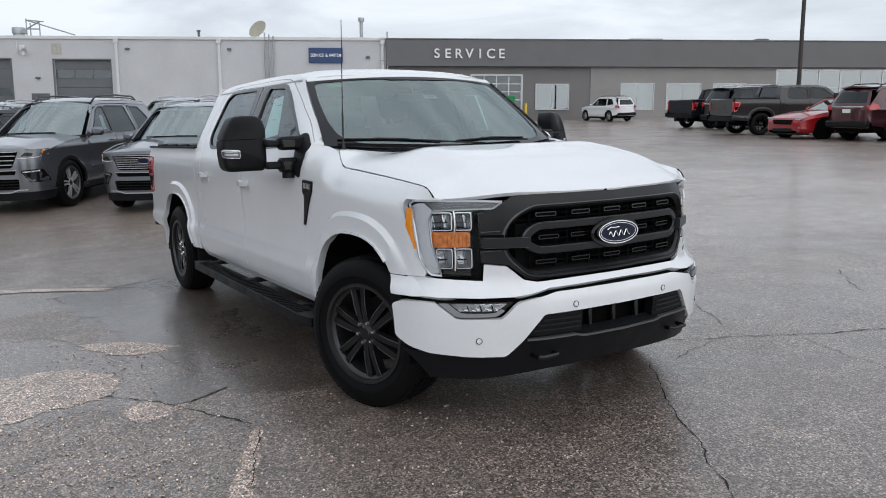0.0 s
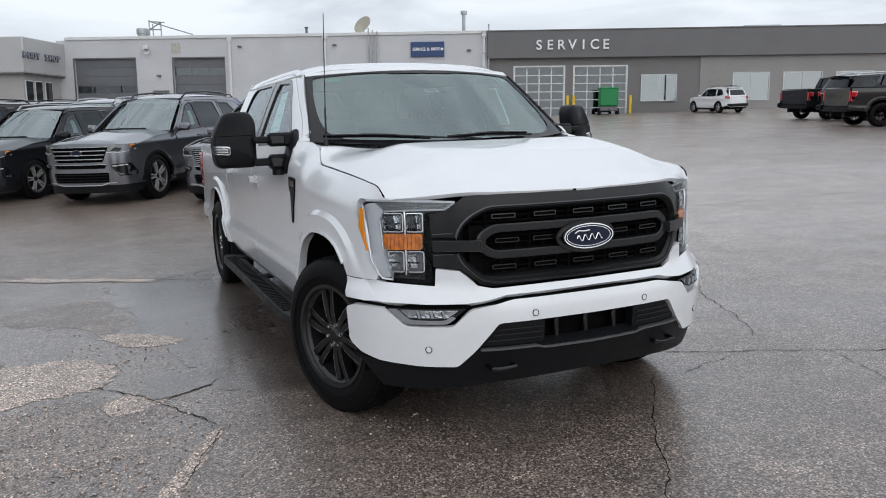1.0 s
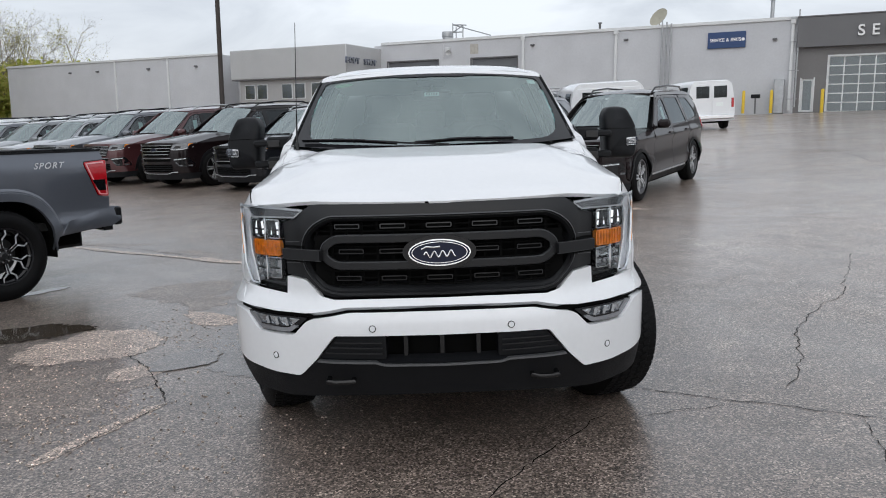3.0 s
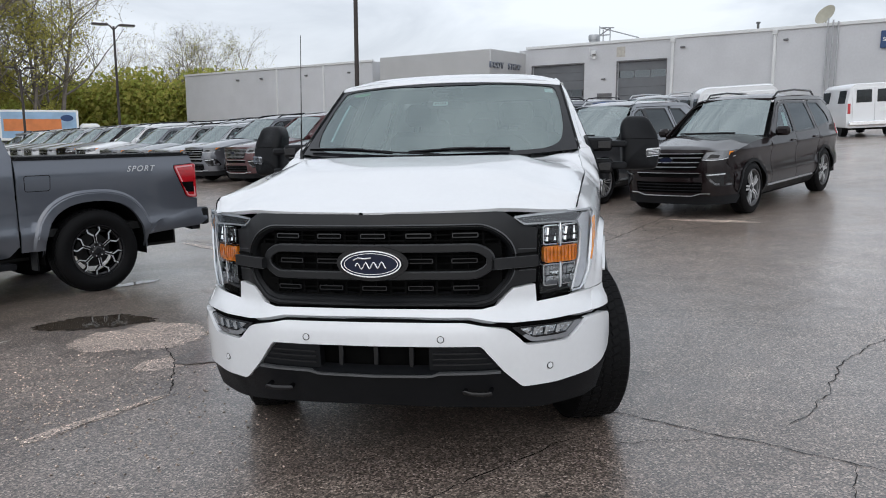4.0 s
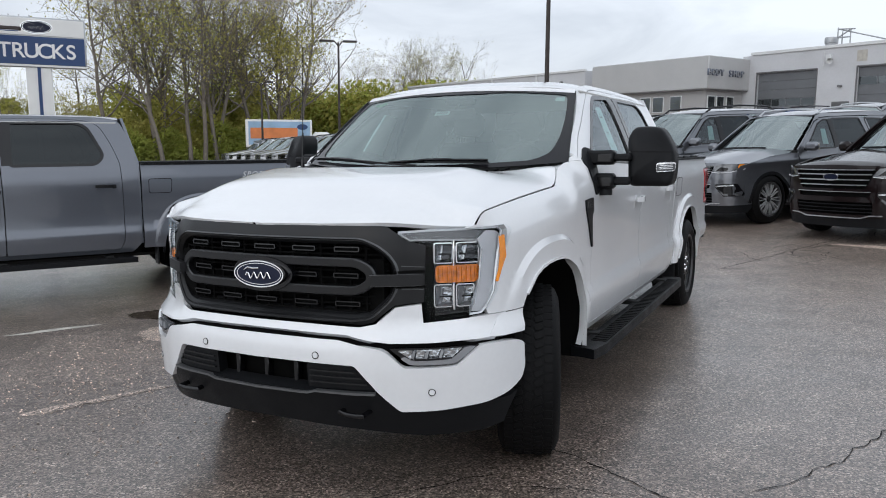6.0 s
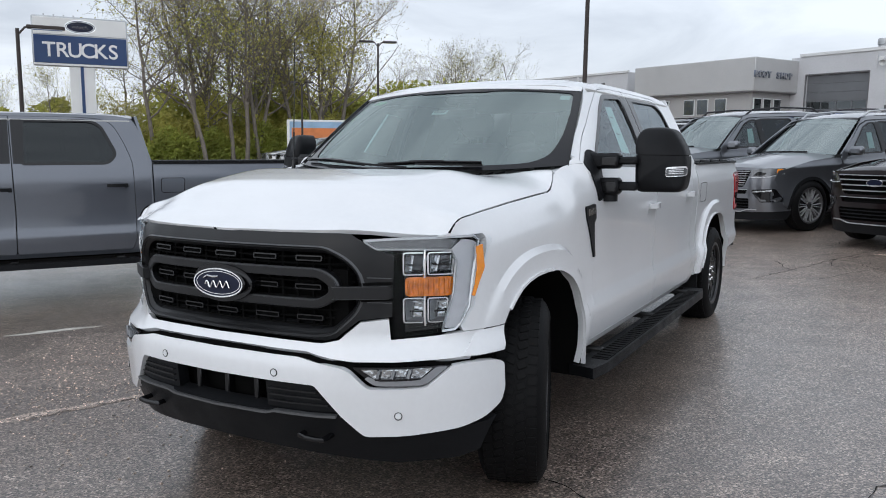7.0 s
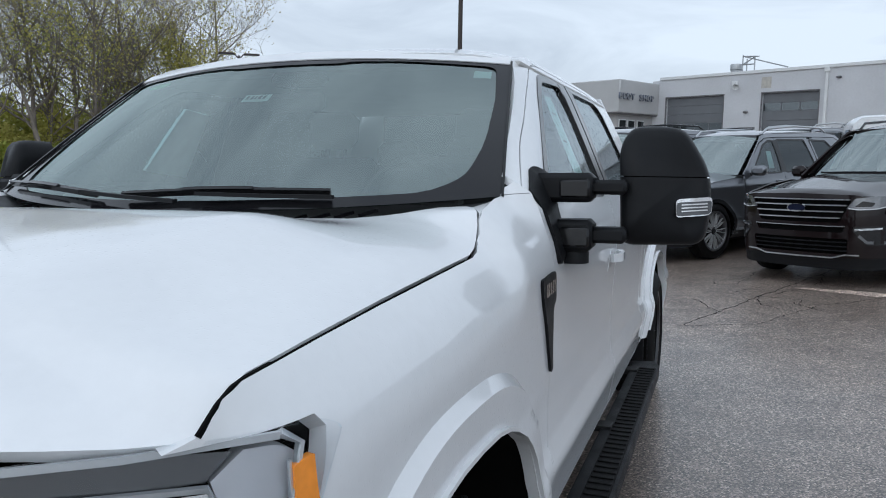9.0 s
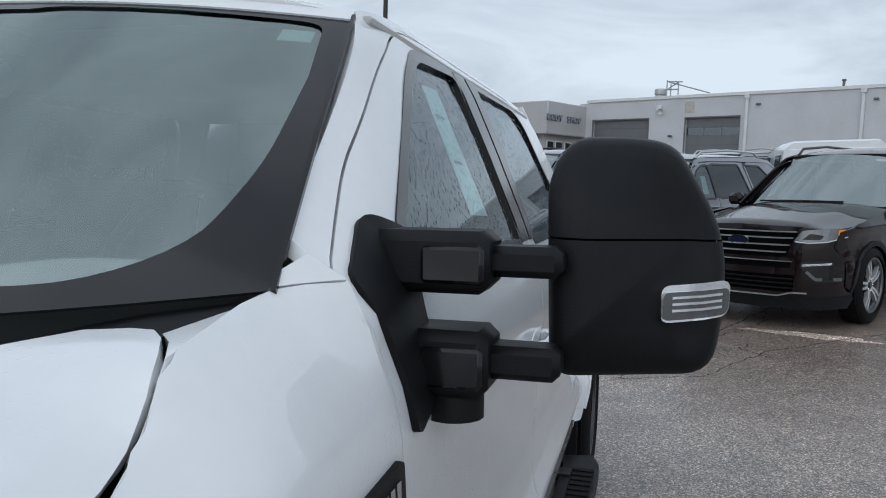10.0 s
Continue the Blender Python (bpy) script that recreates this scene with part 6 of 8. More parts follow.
    # tail
    def tail(x, z):
        return (x, 4.06 - 0.42 * max(0.0, z - 1.10) ** 1.0 * 1.55 - 0.16 * (x / 0.85) ** 4 - 0.2 * max(0.0, 0.45 - z), z)
    hatch = [(-0.80, 0.40), (0.80, 0.40), (0.86, 0.80), (0.78, 1.10), (0.60, 1.58), (-0.60, 1.58), (-0.78, 1.10), (-0.86, 0.80)]
    rwn = fil([(-0.66, 1.16), (0.66, 1.16), (0.54, 1.50), (-0.54, 1.50)], 0.05)
    hh = part("tailgate", sheet(hatch, tail, 0.12, holes=[rwn], lip=0.02, flip=True), body, t)
    part("rear_window", sheet(rwn, tail, 0.2, lip=0, flip=True), TINTGLASS, hh).visible_shadow = False
    part("number_plate", boxg(-0.16, 0.16, 4.05, 4.075, 0.86, 0.98, 0.004), PAPER, hh)
    part("tail_bar", boxg(-0.62, 0.62, 3.98, 4.065, 1.02, 1.07, 0.01), SATIN, hh)
    both("tail_lamp", tf(boxg(-0.09, 0.09, -0.02, 0.02, -0.08, 0.08, 0.02), Matrix.Translation((0.74, 3.99, 1.02)) @ Matrix.Rotation(radians(24), 4, "Z")), REDLENS, t)
    part("rear_bumper", join(boxg(-0.84, 0.84, 3.92, 4.10, 0.42, 0.62, 0.04)), PLASTIC, t)
    part("spoiler", boxg(-0.56, 0.56, 3.66, 3.80, 1.615, 1.645, 0.012), body, t)
    part("floor_pan", join(boxg(-0.85, 0.85, 0.45, 2.55, 0.22, 0.34), boxg(-0.55, 0.55, -0.7, 3.9, 0.25, 0.9), boxg(-0.88, 0.88, 0.7, 3.8, 0.3, 0.95)), DEEP, t)
    part("dashboard", boxg(-0.75, 0.75, 0.6, 1.1, 0.95, 1.09, 0.04), TRIMDARK, t)
    for x in (-0.36, 0.36):
        part("front_seat", join(tf(boxg(-0.22, 0.22, -0.06, 0.06, 0, 0.58, 0.05), Matrix.Translation((x, 1.95, 0.88)) @ Matrix.Rotation(radians(-14), 4, "X")), boxg(x - 0.12, x + 0.12, 2.06, 2.15, 1.42, 1.56, 0.04)), SEATCLOTH, t)
    if not compact:
        part("rear_seat", join(boxg(-0.65, 0.65, 2.85, 2.95, 0.9, 1.38, 0.05), *[boxg(x - 0.12, x + 0.12, 2.88, 2.96, 1.36, 1.5, 0.03) for x in (-0.4, 0.4)]), SEATCLOTH, t)
    for x in (-0.84, 0.84):
        for y in (0.0, S_WB):
            wheel(t, x, y, S_R, style=style, R=S_R, rim=0.262, width=0.25, rows=4, spin=17 * (y + x), compact=compact)
    return t


# ---- ground ----
def rise(x, y):
    """Height of the lot: a plane under the pickup that lifts towards the buildings."""
    s = .49 * x + .8717 * y - 9
    z = .0237 * x - .0086 * y + .0425 * (math.sqrt(s * s + 4) + s) / 2
    z += 0.20 * step01((x - 7) / 10) * step01((40 - y) / 20) * (1 - step01((x - 20) / 14))
    far = math.hypot(x, y - 20)
    return z * (1 - step01((far - 90) / 200))


def asphalt(name="worn_wet_asphalt", gain=1.0, wetness=1.0):
    m = bpy.data.materials.new(name)
    m.use_nodes = True
    nt = m.node_tree
    b = nt.nodes["Principled BSDF"]
    tc = nt.nodes.new("ShaderNodeTexCoord")
    L = nt.links.new

    def noise_tex(scale, detail=4.0, rough=0.55, distort=0.0):
        n = nt.nodes.new("ShaderNodeTexNoise")
        for k, v in (("Scale", scale), ("Detail", detail), ("Roughness", rough), ("Distortion", distort)):
            n.inputs[k].default_value = v
        L(tc.outputs["Object"], n.inputs["Vector"])
        return n.outputs["Fac"]

    def ramp(fac, *stops):
        r = nt.nodes.new("ShaderNodeValToRGB")
        e = r.color_ramp.elements
        while len(e) < len(stops):
            e.new(0.5)
        for el, (p, c) in zip(e, stops):
            el.position, el.color = p, (*c, 1)
        L(fac, r.inputs["Fac"])
        return r.outputs["Color"]

    def mixc(a, c, fac, kind="MIX"):
        n = nt.nodes.new("ShaderNodeMix")
        n.data_type, n.blend_type = "RGBA", kind
        if isinstance(fac, float):
            n.inputs["Factor"].default_value = fac
        else:
            L(fac, n.inputs["Factor"])
        L(a, n.inputs["A"])
        L(c, n.inputs["B"])
        return n.outputs["Result"]

    vor = nt.nodes.new("ShaderNodeTexVoronoi")
    vor.inputs["Scale"].default_value, vor.inputs["Randomness"].default_value = 120.0, 1.0
    L(tc.outputs["Object"], vor.inputs["Vector"])
    stone = ramp(vor.outputs["Color"], *[(p, tuple(gain * v for v in c)) for p, c in ((0.22, (0.035, 0.030, 0.027)), (0.58, (0.170, 0.147, 0.131)), (0.80, (0.330, 0.286, 0.256)), (0.95, (0.62, 0.565, 0.52)))])
    broad = ramp(noise_tex(0.35, 5.0, 0.6, 0.5), (0.30, (0.80, 0.73, 0.68)), (0.52, (1.0, 0.95, 0.91)), (0.70, (1.24, 1.17, 1.11)))
    mid = ramp(noise_tex(3.1, 6.0, 0.65), (0.30, (0.72, 0.70, 0.69)), (0.70, (1.28, 1.25, 1.22)))
    fine = ramp(noise_tex(38.0, 3.0, 0.7), (0.25, (0.72, 0.72, 0.72)), (0.75, (1.25, 1.25, 1.25)))
    col = mixc(mixc(mixc(stone, broad, 1.0, "MULTIPLY"), mid, 1.0, "MULTIPLY"), fine, 1.0, "MULTIPLY")
    # the ground is scaled paler towards the parked row, with an uneven edge
    lane, edge, lighter, paler = (nt.nodes.new("ShaderNode" + k) for k in ("VectorMath", "Math", "MapRange", "VectorMath"))
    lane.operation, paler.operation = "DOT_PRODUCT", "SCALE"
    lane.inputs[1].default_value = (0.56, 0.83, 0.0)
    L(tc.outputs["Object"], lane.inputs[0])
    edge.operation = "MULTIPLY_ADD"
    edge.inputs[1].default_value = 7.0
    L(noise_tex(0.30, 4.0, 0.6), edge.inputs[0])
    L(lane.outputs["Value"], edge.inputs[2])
    lighter.interpolation_type = "SMOOTHSTEP"
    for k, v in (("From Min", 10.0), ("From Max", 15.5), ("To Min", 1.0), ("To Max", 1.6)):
        lighter.inputs[k].default_value = v
    L(edge.outputs[0], lighter.inputs["Value"])
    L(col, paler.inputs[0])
    L(lighter.outputs[0], paler.inputs["Scale"])
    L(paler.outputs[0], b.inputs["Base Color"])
    wet = nt.nodes.new("ShaderNodeMapRange")
    for k, v in (("From Min", 0.38), ("From Max", 0.66), ("To Min", 0.46), ("To Max", 0.28)):
        wet.inputs[k].default_value = v
    L(noise_tex(0.55, 6.0, 0.6, 0.8), wet.inputs["Value"])
    L(wet.outputs[0], b.inputs["Roughness"])
    b.inputs["Specular IOR Level"].default_value = 0.85
    b.inputs["Coat IOR"].default_value = 1.33
    b.inputs["Coat Roughness"].default_value = 0.20
    film = nt.nodes.new("ShaderNodeMapRange")
    for k, v in (("From Min", 0.35), ("From Max", 0.65), ("To Min", 0.56 * wetness), ("To Max", 0.86 * wetness)):
        film.inputs[k].default_value = v
    L(noise_tex(0.22, 5.0, 0.6, 1.2), film.inputs["Value"])
    L(film.outputs[0], b.inputs["Coat Weight"])
    bu, bu2 = nt.nodes.new("ShaderNodeBump"), nt.nodes.new("ShaderNodeBump")
    bu.inputs["Strength"].default_value, bu.inputs["Distance"].default_value = 0.40, 0.004
    bu2.inputs["Strength"].default_value, bu2.inputs["Distance"].default_value = 0.14, 0.02
    L(vor.outputs["Distance"], bu.inputs["Height"])
    L(noise_tex(7.0, 5.0, 0.6), bu2.inputs["Height"])
    L(bu2.outputs[0], bu.inputs["Normal"])
    L(bu.outputs[0], b.inputs["Normal"])
    return m


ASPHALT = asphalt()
PALE = asphalt("bare_pale_aggregate", 2.5, 0.15)
WETFILM = asphalt("standing_wet_film", 0.66, 1.1)
for n in WETFILM.node_tree.nodes:
    if n.type == "MAP_RANGE" and abs(n.inputs["To Max"].default_value - 0.28) < 0.001:
        n.inputs["To Min"].default_value, n.inputs["To Max"].default_value = 0.36, 0.20
WETFILM.node_tree.nodes["Principled BSDF"].inputs["Coat Roughness"].default_value = 0.14
CRUST = asphalt("dry_brown_crust", 1.10, 0.35)
CRACK = mat("open_crack", (0.012, 0.011, 0.010), 0.95, vary=0.3, scale=20)
WATER = mat("puddle_water", (0.055, 0.044, 0.034), 0.05, vary=0.2, scale=2, spec=0.7)
LINEPAINT = mat("worn_lane_paint", (0.42, 0.40, 0.36), 0.75, vary=0.35, scale=9, fine=0.3, bump=0.5, bump_scale=120)
GRASS = mat("spring_grass", (0.075, 0.115, 0.030), 0.9, vary=0.35, scale=0.7, fine=0.4, bump=0.8, bump_scale=30)

N = 96
ax = [(abs(i) ** 2.05) * (1 if i > 0 else -1) * .085 for i in range(-N, N + 1)]
V = [(x, y + 6, rise(x, y + 6)) for x in ax for y in ax]
W = 2 * N + 1
F = [(i * W + j, (i + 1) * W + j, (i + 1) * W + j + 1, i * W + j + 1) for i in range(2 * N) for j in range(2 * N)]
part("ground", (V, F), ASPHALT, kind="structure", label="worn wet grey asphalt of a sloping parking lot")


def spot(x, y, turn):
    """A pose on the lot, tilted with the ground."""
    a = radians(turn)
    up = Vector((rise(x - 1, y) - rise(x + 1, y), rise(x, y - 1) - rise(x, y + 1), 2.0)).normalized()
    back = Vector((-math.sin(a), math.cos(a), 0))
    b = rise(x + 3.3 * back.x, y + 3.3 * back.y) - rise(x, y)
    back = Vector((back.x, back.y, b / 3.3)).normalized()
    side = back.cross(up).normalized()
    return Matrix((*(tuple(v) + (0.0,) for v in (side, back, side.cross(back))), (x, y, rise(x, y), 1.0))).transposed()


def on_ground(x, y, h=0.004):
    return (x, y, rise(x, y) + h)


def blotch(name, label, x, y, rx, ry, turn, m, seed, h=0.0025, rough=0.25):
    """An uneven patch on the ground with a ragged outline."""
    rng = random.Random(seed)
    ph = [(rng.uniform(0, 6.28), rng.uniform(0.4, 1.0) / k) for k in range(1, 9)]
    pts = []
    for i in range(110):
        a = 2 * math.pi * i / 110
        r = 1 + rough * sum(w * math.sin((k + 2) * a + p) for k, (p, w) in enumerate(ph)) * 0.6 + rng.uniform(-0.07, 0.07)
        u, v = rx * r * math.cos(a), ry * r * math.sin(a)
        c, s = math.cos(radians(turn)), math.sin(radians(turn))
        pts.append((x + u * c - v * s, y + u * s + v * c))
    geo = sheet(pts, lambda a, b: on_ground(a, b, h), max(rx, ry) * 0.3, lip=0)
    return tagged(part(name, geo, m, label=label, kind="structure"), label)


def ragged(name, label, outline, m, seed, h=0.0025, amp=0.05):
    """A patch of ground cover with a torn outline along a few corners."""
    rng = random.Random(seed)
    P = dens(fil([(x, y, 0.12) for x, y in outline]), 0.05)
    off = [0.0] * len(P)
    for wave in (3, 7, 13, 29):
        ph = rng.uniform(0, 6.28)
        off = [o + amp / (1 + wave * 0.12) * math.sin(2 * math.pi * wave * i / len(P) + ph) for i, o in enumerate(off)]
    pts = []
    for i, p in enumerate(P):
        a, b = P[i - 1], P[(i + 1) % len(P)]
        d = Vector((b[0] - a[0], b[1] - a[1])).normalized()
        r = off[i] + rng.uniform(-0.4, 0.4) * amp
        pts.append((p[0] + d.y * r, p[1] - d.x * r))
    return tagged(part(name, sheet(pts, lambda a, b: on_ground(a, b, h), 0.15, lip=0), m, label=label, kind="structure"), label)


def crack(points, width, seed, label="open crack in the asphalt"):
    """A wandering open crack along a few bends."""
    rng = random.Random(seed)
    P = dens(points, 0.045, closed=False)
    V, F = [], []
    off = 0.0
    for i, p in enumerate(P):
        a, b = P[max(i - 1, 0)], P[min(i + 1, len(P) - 1)]
        d = Vector((b[0] - a[0], b[1] - a[1])).normalized()
        n = Vector((-d.y, d.x))
        off = off * 0.86 + rng.uniform(-0.016, 0.016)
        w = width * rng.uniform(0.25, 1.3) * (1 if 1 < i < len(P) - 2 else 0.3)
        q = Vector(p) + n * off
        for sgn in (-1, 1):
            e = q + n * sgn * w / 2
            V.append(on_ground(e.x, e.y, 0.0035))
    F = [(2 * i, 2 * i + 1, 2 * i + 3, 2 * i + 2) for i in range(len(P) - 1)]
    F = [tuple(reversed(f)) for f in F]
    part("crack", (V, F), CRACK, kind="structure", label=label)


ragged("wet_film", "dark glossy wet film on the asphalt", [(1.95, 8.25), (1.1, 8.15), (0.62, 8.05), (0.75, 7.5), (0.95, 6.85), (1.02, 6.2), (1.05, 5.6), (1.08, 5.1), (1.16, 4.7), (1.35, 4.2), (1.75, 4.1), (1.9, 5.5), (2.05, 7.0)], WETFILM, 51, 0.0018, 0.07)
ragged("dry_crust", "dry brown crumbling asphalt crust", [(0.72, 7.35), (0.86, 6.7), (0.90, 6.2), (0.55, 6.25), (0.2, 6.55), (-0.1, 7.1), (0.3, 7.5)], CRUST, 53, 0.0015, 0.10)
ragged("dry_crust", "dry brown crumbling asphalt crust", [(0.95, 4.15), (0.62, 4.55), (0.1, 4.5), (-0.35, 4.75), (-0.75, 4.3), (-0.4, 3.6), (0.2, 3.25), (0.85, 3.55)], CRUST, 55, 0.0012, 0.10)
ragged("dry_crust", "dry brown worn strip across the lot", [(-2.6, 10.9), (-1.2, 9.9), (0.2, 8.9), (1.2, 8.25), (1.2, 8.45), (0.1, 9.2), (-1.1, 10.3), (-2.4, 11.3)], CRUST, 57, 0.0012, 0.12)
blotch("bare_patch", "pale bare aggregate patch in the asphalt", 0.28, 5.02, 0.43, 0.50, 30, PALE, 13, 0.0025, 0.28)
blotch("bare_patch", "small pale bare patch in the asphalt", 0.85, 4.33, 0.15, 0.20, -40, PALE, 15, 0.0025, 0.25)
blotch("bare_patch", "pale bare spot in the asphalt", 0.92, 3.08, 0.055, 0.17, -30, PALE, 17, 0.0025, 0.4)
blotch("bare_patch", "pale bare spot in the asphalt", 1.06, 3.38, 0.05, 0.15, -25, PALE, 19, 0.0025, 0.4)
blotch("bare_patch", "pale bare spot in the asphalt", 1.17, 3.62, 0.035, 0.08, -20, PALE, 23, 0.0025, 0.4)
blotch("bare_patch", "pale scuffed strip in the asphalt", 0.95, 5.75, 0.42, 0.12, -35, PALE, 27, 0.0025, 0.6)
blotch("bare_patch", "pale scuffed strip beside a crack", 5.75, 11.7, 0.55, 0.13, -25, PALE, 28, 0.0025, 0.6)
blotch("bare_patch", "pale scuffed strip along a long crack", -1.25, 9.72, 1.05, 0.075, -33, PALE, 41, 0.0065, 0.6)
blotch("bare_patch", "pale scuffed strip along a long crack", 0.45, 8.60, 0.80, 0.095, -36, PALE, 43, 0.0065, 0.7)
blotch("damp_patch", "smooth damp spot on the asphalt", 1.08, 4.56, 0.17, 0.30, -35, WETFILM, 45, 0.0065, 0.4)
blotch("puddle", "shallow dark puddle mirroring the sky", -0.42, 5.45, 0.46, 0.26, 15, WATER, 31, 0.005, 0.3)
blotch("puddle", "small bright puddle beside the grey pickup", -1.12, 7.22, 0.10, 0.26, -40, WATER, 33, 0.005, 0.3)
blotch("lane_mark", "worn pale paint mark on the asphalt", -0.95, 4.5, 0.05, 0.34, -32, LINEPAINT, 35, 0.0025, 0.3)
for pts, w, sd in (([(0.60, 4.78), (0.71, 4.63), (0.99, 4.27), (1.07, 4.0), (1.22, 3.72)], 0.016, 1), ([(0.60, 2.55), (0.76, 2.81), (1.04, 3.23), (1.26, 3.74)], 0.007, 2), ([(3.67, 3.29), (3.22, 2.83), (2.87, 2.35), (2.52, 1.85), (2.3, 1.4)], 0.011, 3),
                   ([(3.75, 3.72), (4.03, 3.58), (4.37, 3.34), (4.61, 3.25), (5.02, 3.02), (5.8, 2.7)], 0.016, 4), ([(3.80, 3.20), (4.10, 3.28), (4.37, 3.34)], 0.010, 5), ([(7.32, 7.48), (6.14, 5.58), (5.89, 5.42), (5.39, 4.74), (4.73, 3.51)], 0.012, 6),
                   ([(-2.29, 10.75), (-0.7, 9.62), (1.17, 8.1), (1.88, 8.38)], 0.020, 7), ([(0.32, 8.75), (1.18, 8.21), (2.0, 7.7)], 0.018, 8), ([(3.9, 9.67), (4.7, 11.4), (5.69, 13.4)], 0.025, 9), ([(3.9, 9.67), (4.6, 9.9), (5.2, 10.9), (6.6, 12.0)], 0.018, 10),
                   ([(7.4, 4.25), (7.0, 3.9), (6.56, 3.55)], 0.014, 11), ([(12.0, 22.0), (13.2, 18.5), (12.4, 15.5), (13.5, 12.0)], 0.03, 12), ([(15.5, 27.0), (15.0, 22.0), (16.8, 18.0)], 0.03, 13), ([(4.9, 3.1), (4.6, 2.2), (4.75, 1.6)], 0.007, 14), ([(8.5, 9.0), (11.5, 8.2), (14.0, 6.0)], 0.02, 15)):
    crack(pts, w * 0.62, sd)
# fine crazing beside the wider crack
rc = random.Random(5)
for k in range(14):
    x, y = 4.3 + rc.uniform(0, 1.6), 10.2 + rc.uniform(0, 2.6)
    crack([(x, y), (x + rc.uniform(-.3, .3), y + rc.uniform(.2, .5)), (x + rc.uniform(-.5, .5), y + rc.uniform(.5, .9))], 0.012, 40 + k)
# loose grit in the worn hollows
grit = []
for k in range(1500):
    cx, cy, sp = rc.choice(((0.45, 3.9, 0.35), (-0.1, 3.8, 0.35), (0.55, 3.35, 0.25), (0.2, 4.3, 0.3), (0.85, 5.3, 0.3), (0.9, 3.4, 0.3), (1.5, 3.1, 0.5)))
    x, y, s = cx + rc.gauss(0, sp), cy + rc.gauss(0, sp), rc.uniform(0.002, 0.0075)
    b = boxg(-s, s, -s * 0.8, s * 0.8, 0, s, s * 0.3)
    grit.append(tf(b, Matrix.Translation(on_ground(x, y, 0.0)) @ Matrix.Rotation(rc.uniform(0, 6), 4, "Z")))
part("loose_grit", join(*grit), PALE, kind="stuff", label="loose pale grit scattered on the asphalt")


# ---- the pickups ----
TRUCK = SLOPE @ pose(2.795, 3.55, 0, 0, 0, -0.7)
pickup(TRUCK, "white crew-cab pickup with black grille and towing mirrors on wet asphalt", WHITE, "twin", steer=20)
pickup(SLOPE @ pose(2.79 - 7.126, 3.55 + 0.358, 0, 0, 0, -33), "dark grey crew-cab pickup with black tonneau cover", CARBON, "mesh", decal="SPORT", fine=False, handle=PLASTIC, front=True)
ROW = [BROWN, GUNMETAL, GUNMETAL, BLACKP, BROWN, MAROON, GUNMETAL, SILVER, LIGHTGREY, GUNMETAL, WHITE, BROWN, LIGHTGREY, SILVER, LIGHTGREY, SILVER, WHITE, GUNMETAL]
NAMES = {id(BROWN): "dark brown", id(GUNMETAL): "gunmetal grey", id(BLACKP): "black", id(MAROON): "dark maroon", id(SILVER): "silver", id(LIGHTGREY): "light grey", id(WHITE): "white"}
for k, c in enumerate(ROW):
    p = Vector((6.40, 12.45)) + Vector((.78, -.626)) * (-2.88 * k)
    trim = [("five", "bars"), ("multi", "mesh"), ("five", "bars"), ("five", "black")][k % 4]
    u, v = .88 * math.cos(radians(-34)), .88 * math.sin(radians(-34))
    suv(spot(p.x - u, p.y - v, -34), NAMES[id(c)] + " parked SUV with roof rails and a window sheet", c, *trim, group="row of parked SUVs", compact=k > 6)


# ---- buildings: u along the wall, d behind it, v up from its foot ----
WALLW = mat("light_grey_wall_panel", (0.50, 0.507, 0.525), 0.7, vary=0.07, scale=0.5, fine=0.04, bump=0.05, bump_scale=20)
# shade below the parapet is put into this wall's darker grey
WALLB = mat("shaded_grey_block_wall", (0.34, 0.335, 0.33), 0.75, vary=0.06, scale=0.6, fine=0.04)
WALLP = mat("pale_grey_metal_parapet", (0.44, 0.44, 0.44), 0.45, 0.2, vary=0.05, scale=0.7, fine=0.03)
WALLG = mat("mid_grey_render", (0.165, 0.160, 0.158), 0.8, vary=0.06, scale=0.6, fine=0.05, bump=0.08, bump_scale=25)
BANDG = mat("dark_grey_fascia_panel", (0.132, 0.131, 0.134), 0.5, 0.2, vary=0.05, scale=0.8, fine=0.03)
DOORG = mat("grey_sectional_door", (0.125, 0.132, 0.142), 0.55, vary=0.08, scale=1.5, fine=0.04)
TRIMW = mat("white_metal_trim", (0.62, 0.63, 0.63), 0.5, vary=0.05, scale=2)
WINDARK = glass("shop_window_glass", (0.10, 0.12, 0.12), 2.1)
WINPALE = glass("frosted_mirror_window", (0.25, 0.30, 0.30), 3.2)
# the rooms' dimness is put into the wall colour
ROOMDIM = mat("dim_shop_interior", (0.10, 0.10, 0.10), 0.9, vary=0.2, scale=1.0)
ALU = mat("window_aluminium", (0.45, 0.46, 0.47), 0.4, 0.8, vary=0.05, scale=4)
GALV = mat("galvanised_steel", (0.40, 0.41, 0.42), 0.45, 0.7, vary=0.15, scale=3)
POLEBROWN = mat("bronze_painted_pole", (0.045, 0.036, 0.032), 0.55, 0.3, vary=0.15, scale=3)
SIGNNAVY = mat("navy_sign_face", (0.014, 0.045, 0.14), 0.35, vary=0.04, scale=3)
SIGNWHITE = mat("white_sign_face", (0.74, 0.74, 0.72), 0.4, vary=0.04, scale=2)
LETTER = mat("white_channel_letter", (0.78, 0.78, 0.78), 0.4, vary=0.03, scale=5)
LETTERGREY = mat("dull_silver_letter", (0.30, 0.31, 0.33), 0.4, 0.3, vary=0.05, scale=5)
# letter returns; the letters' shadow on the parapet is put into this colour
LETTERSHADOW = mat("blue_grey_letter_return", (0.11, 0.13, 0.18), 0.4, vary=0.05, scale=5)
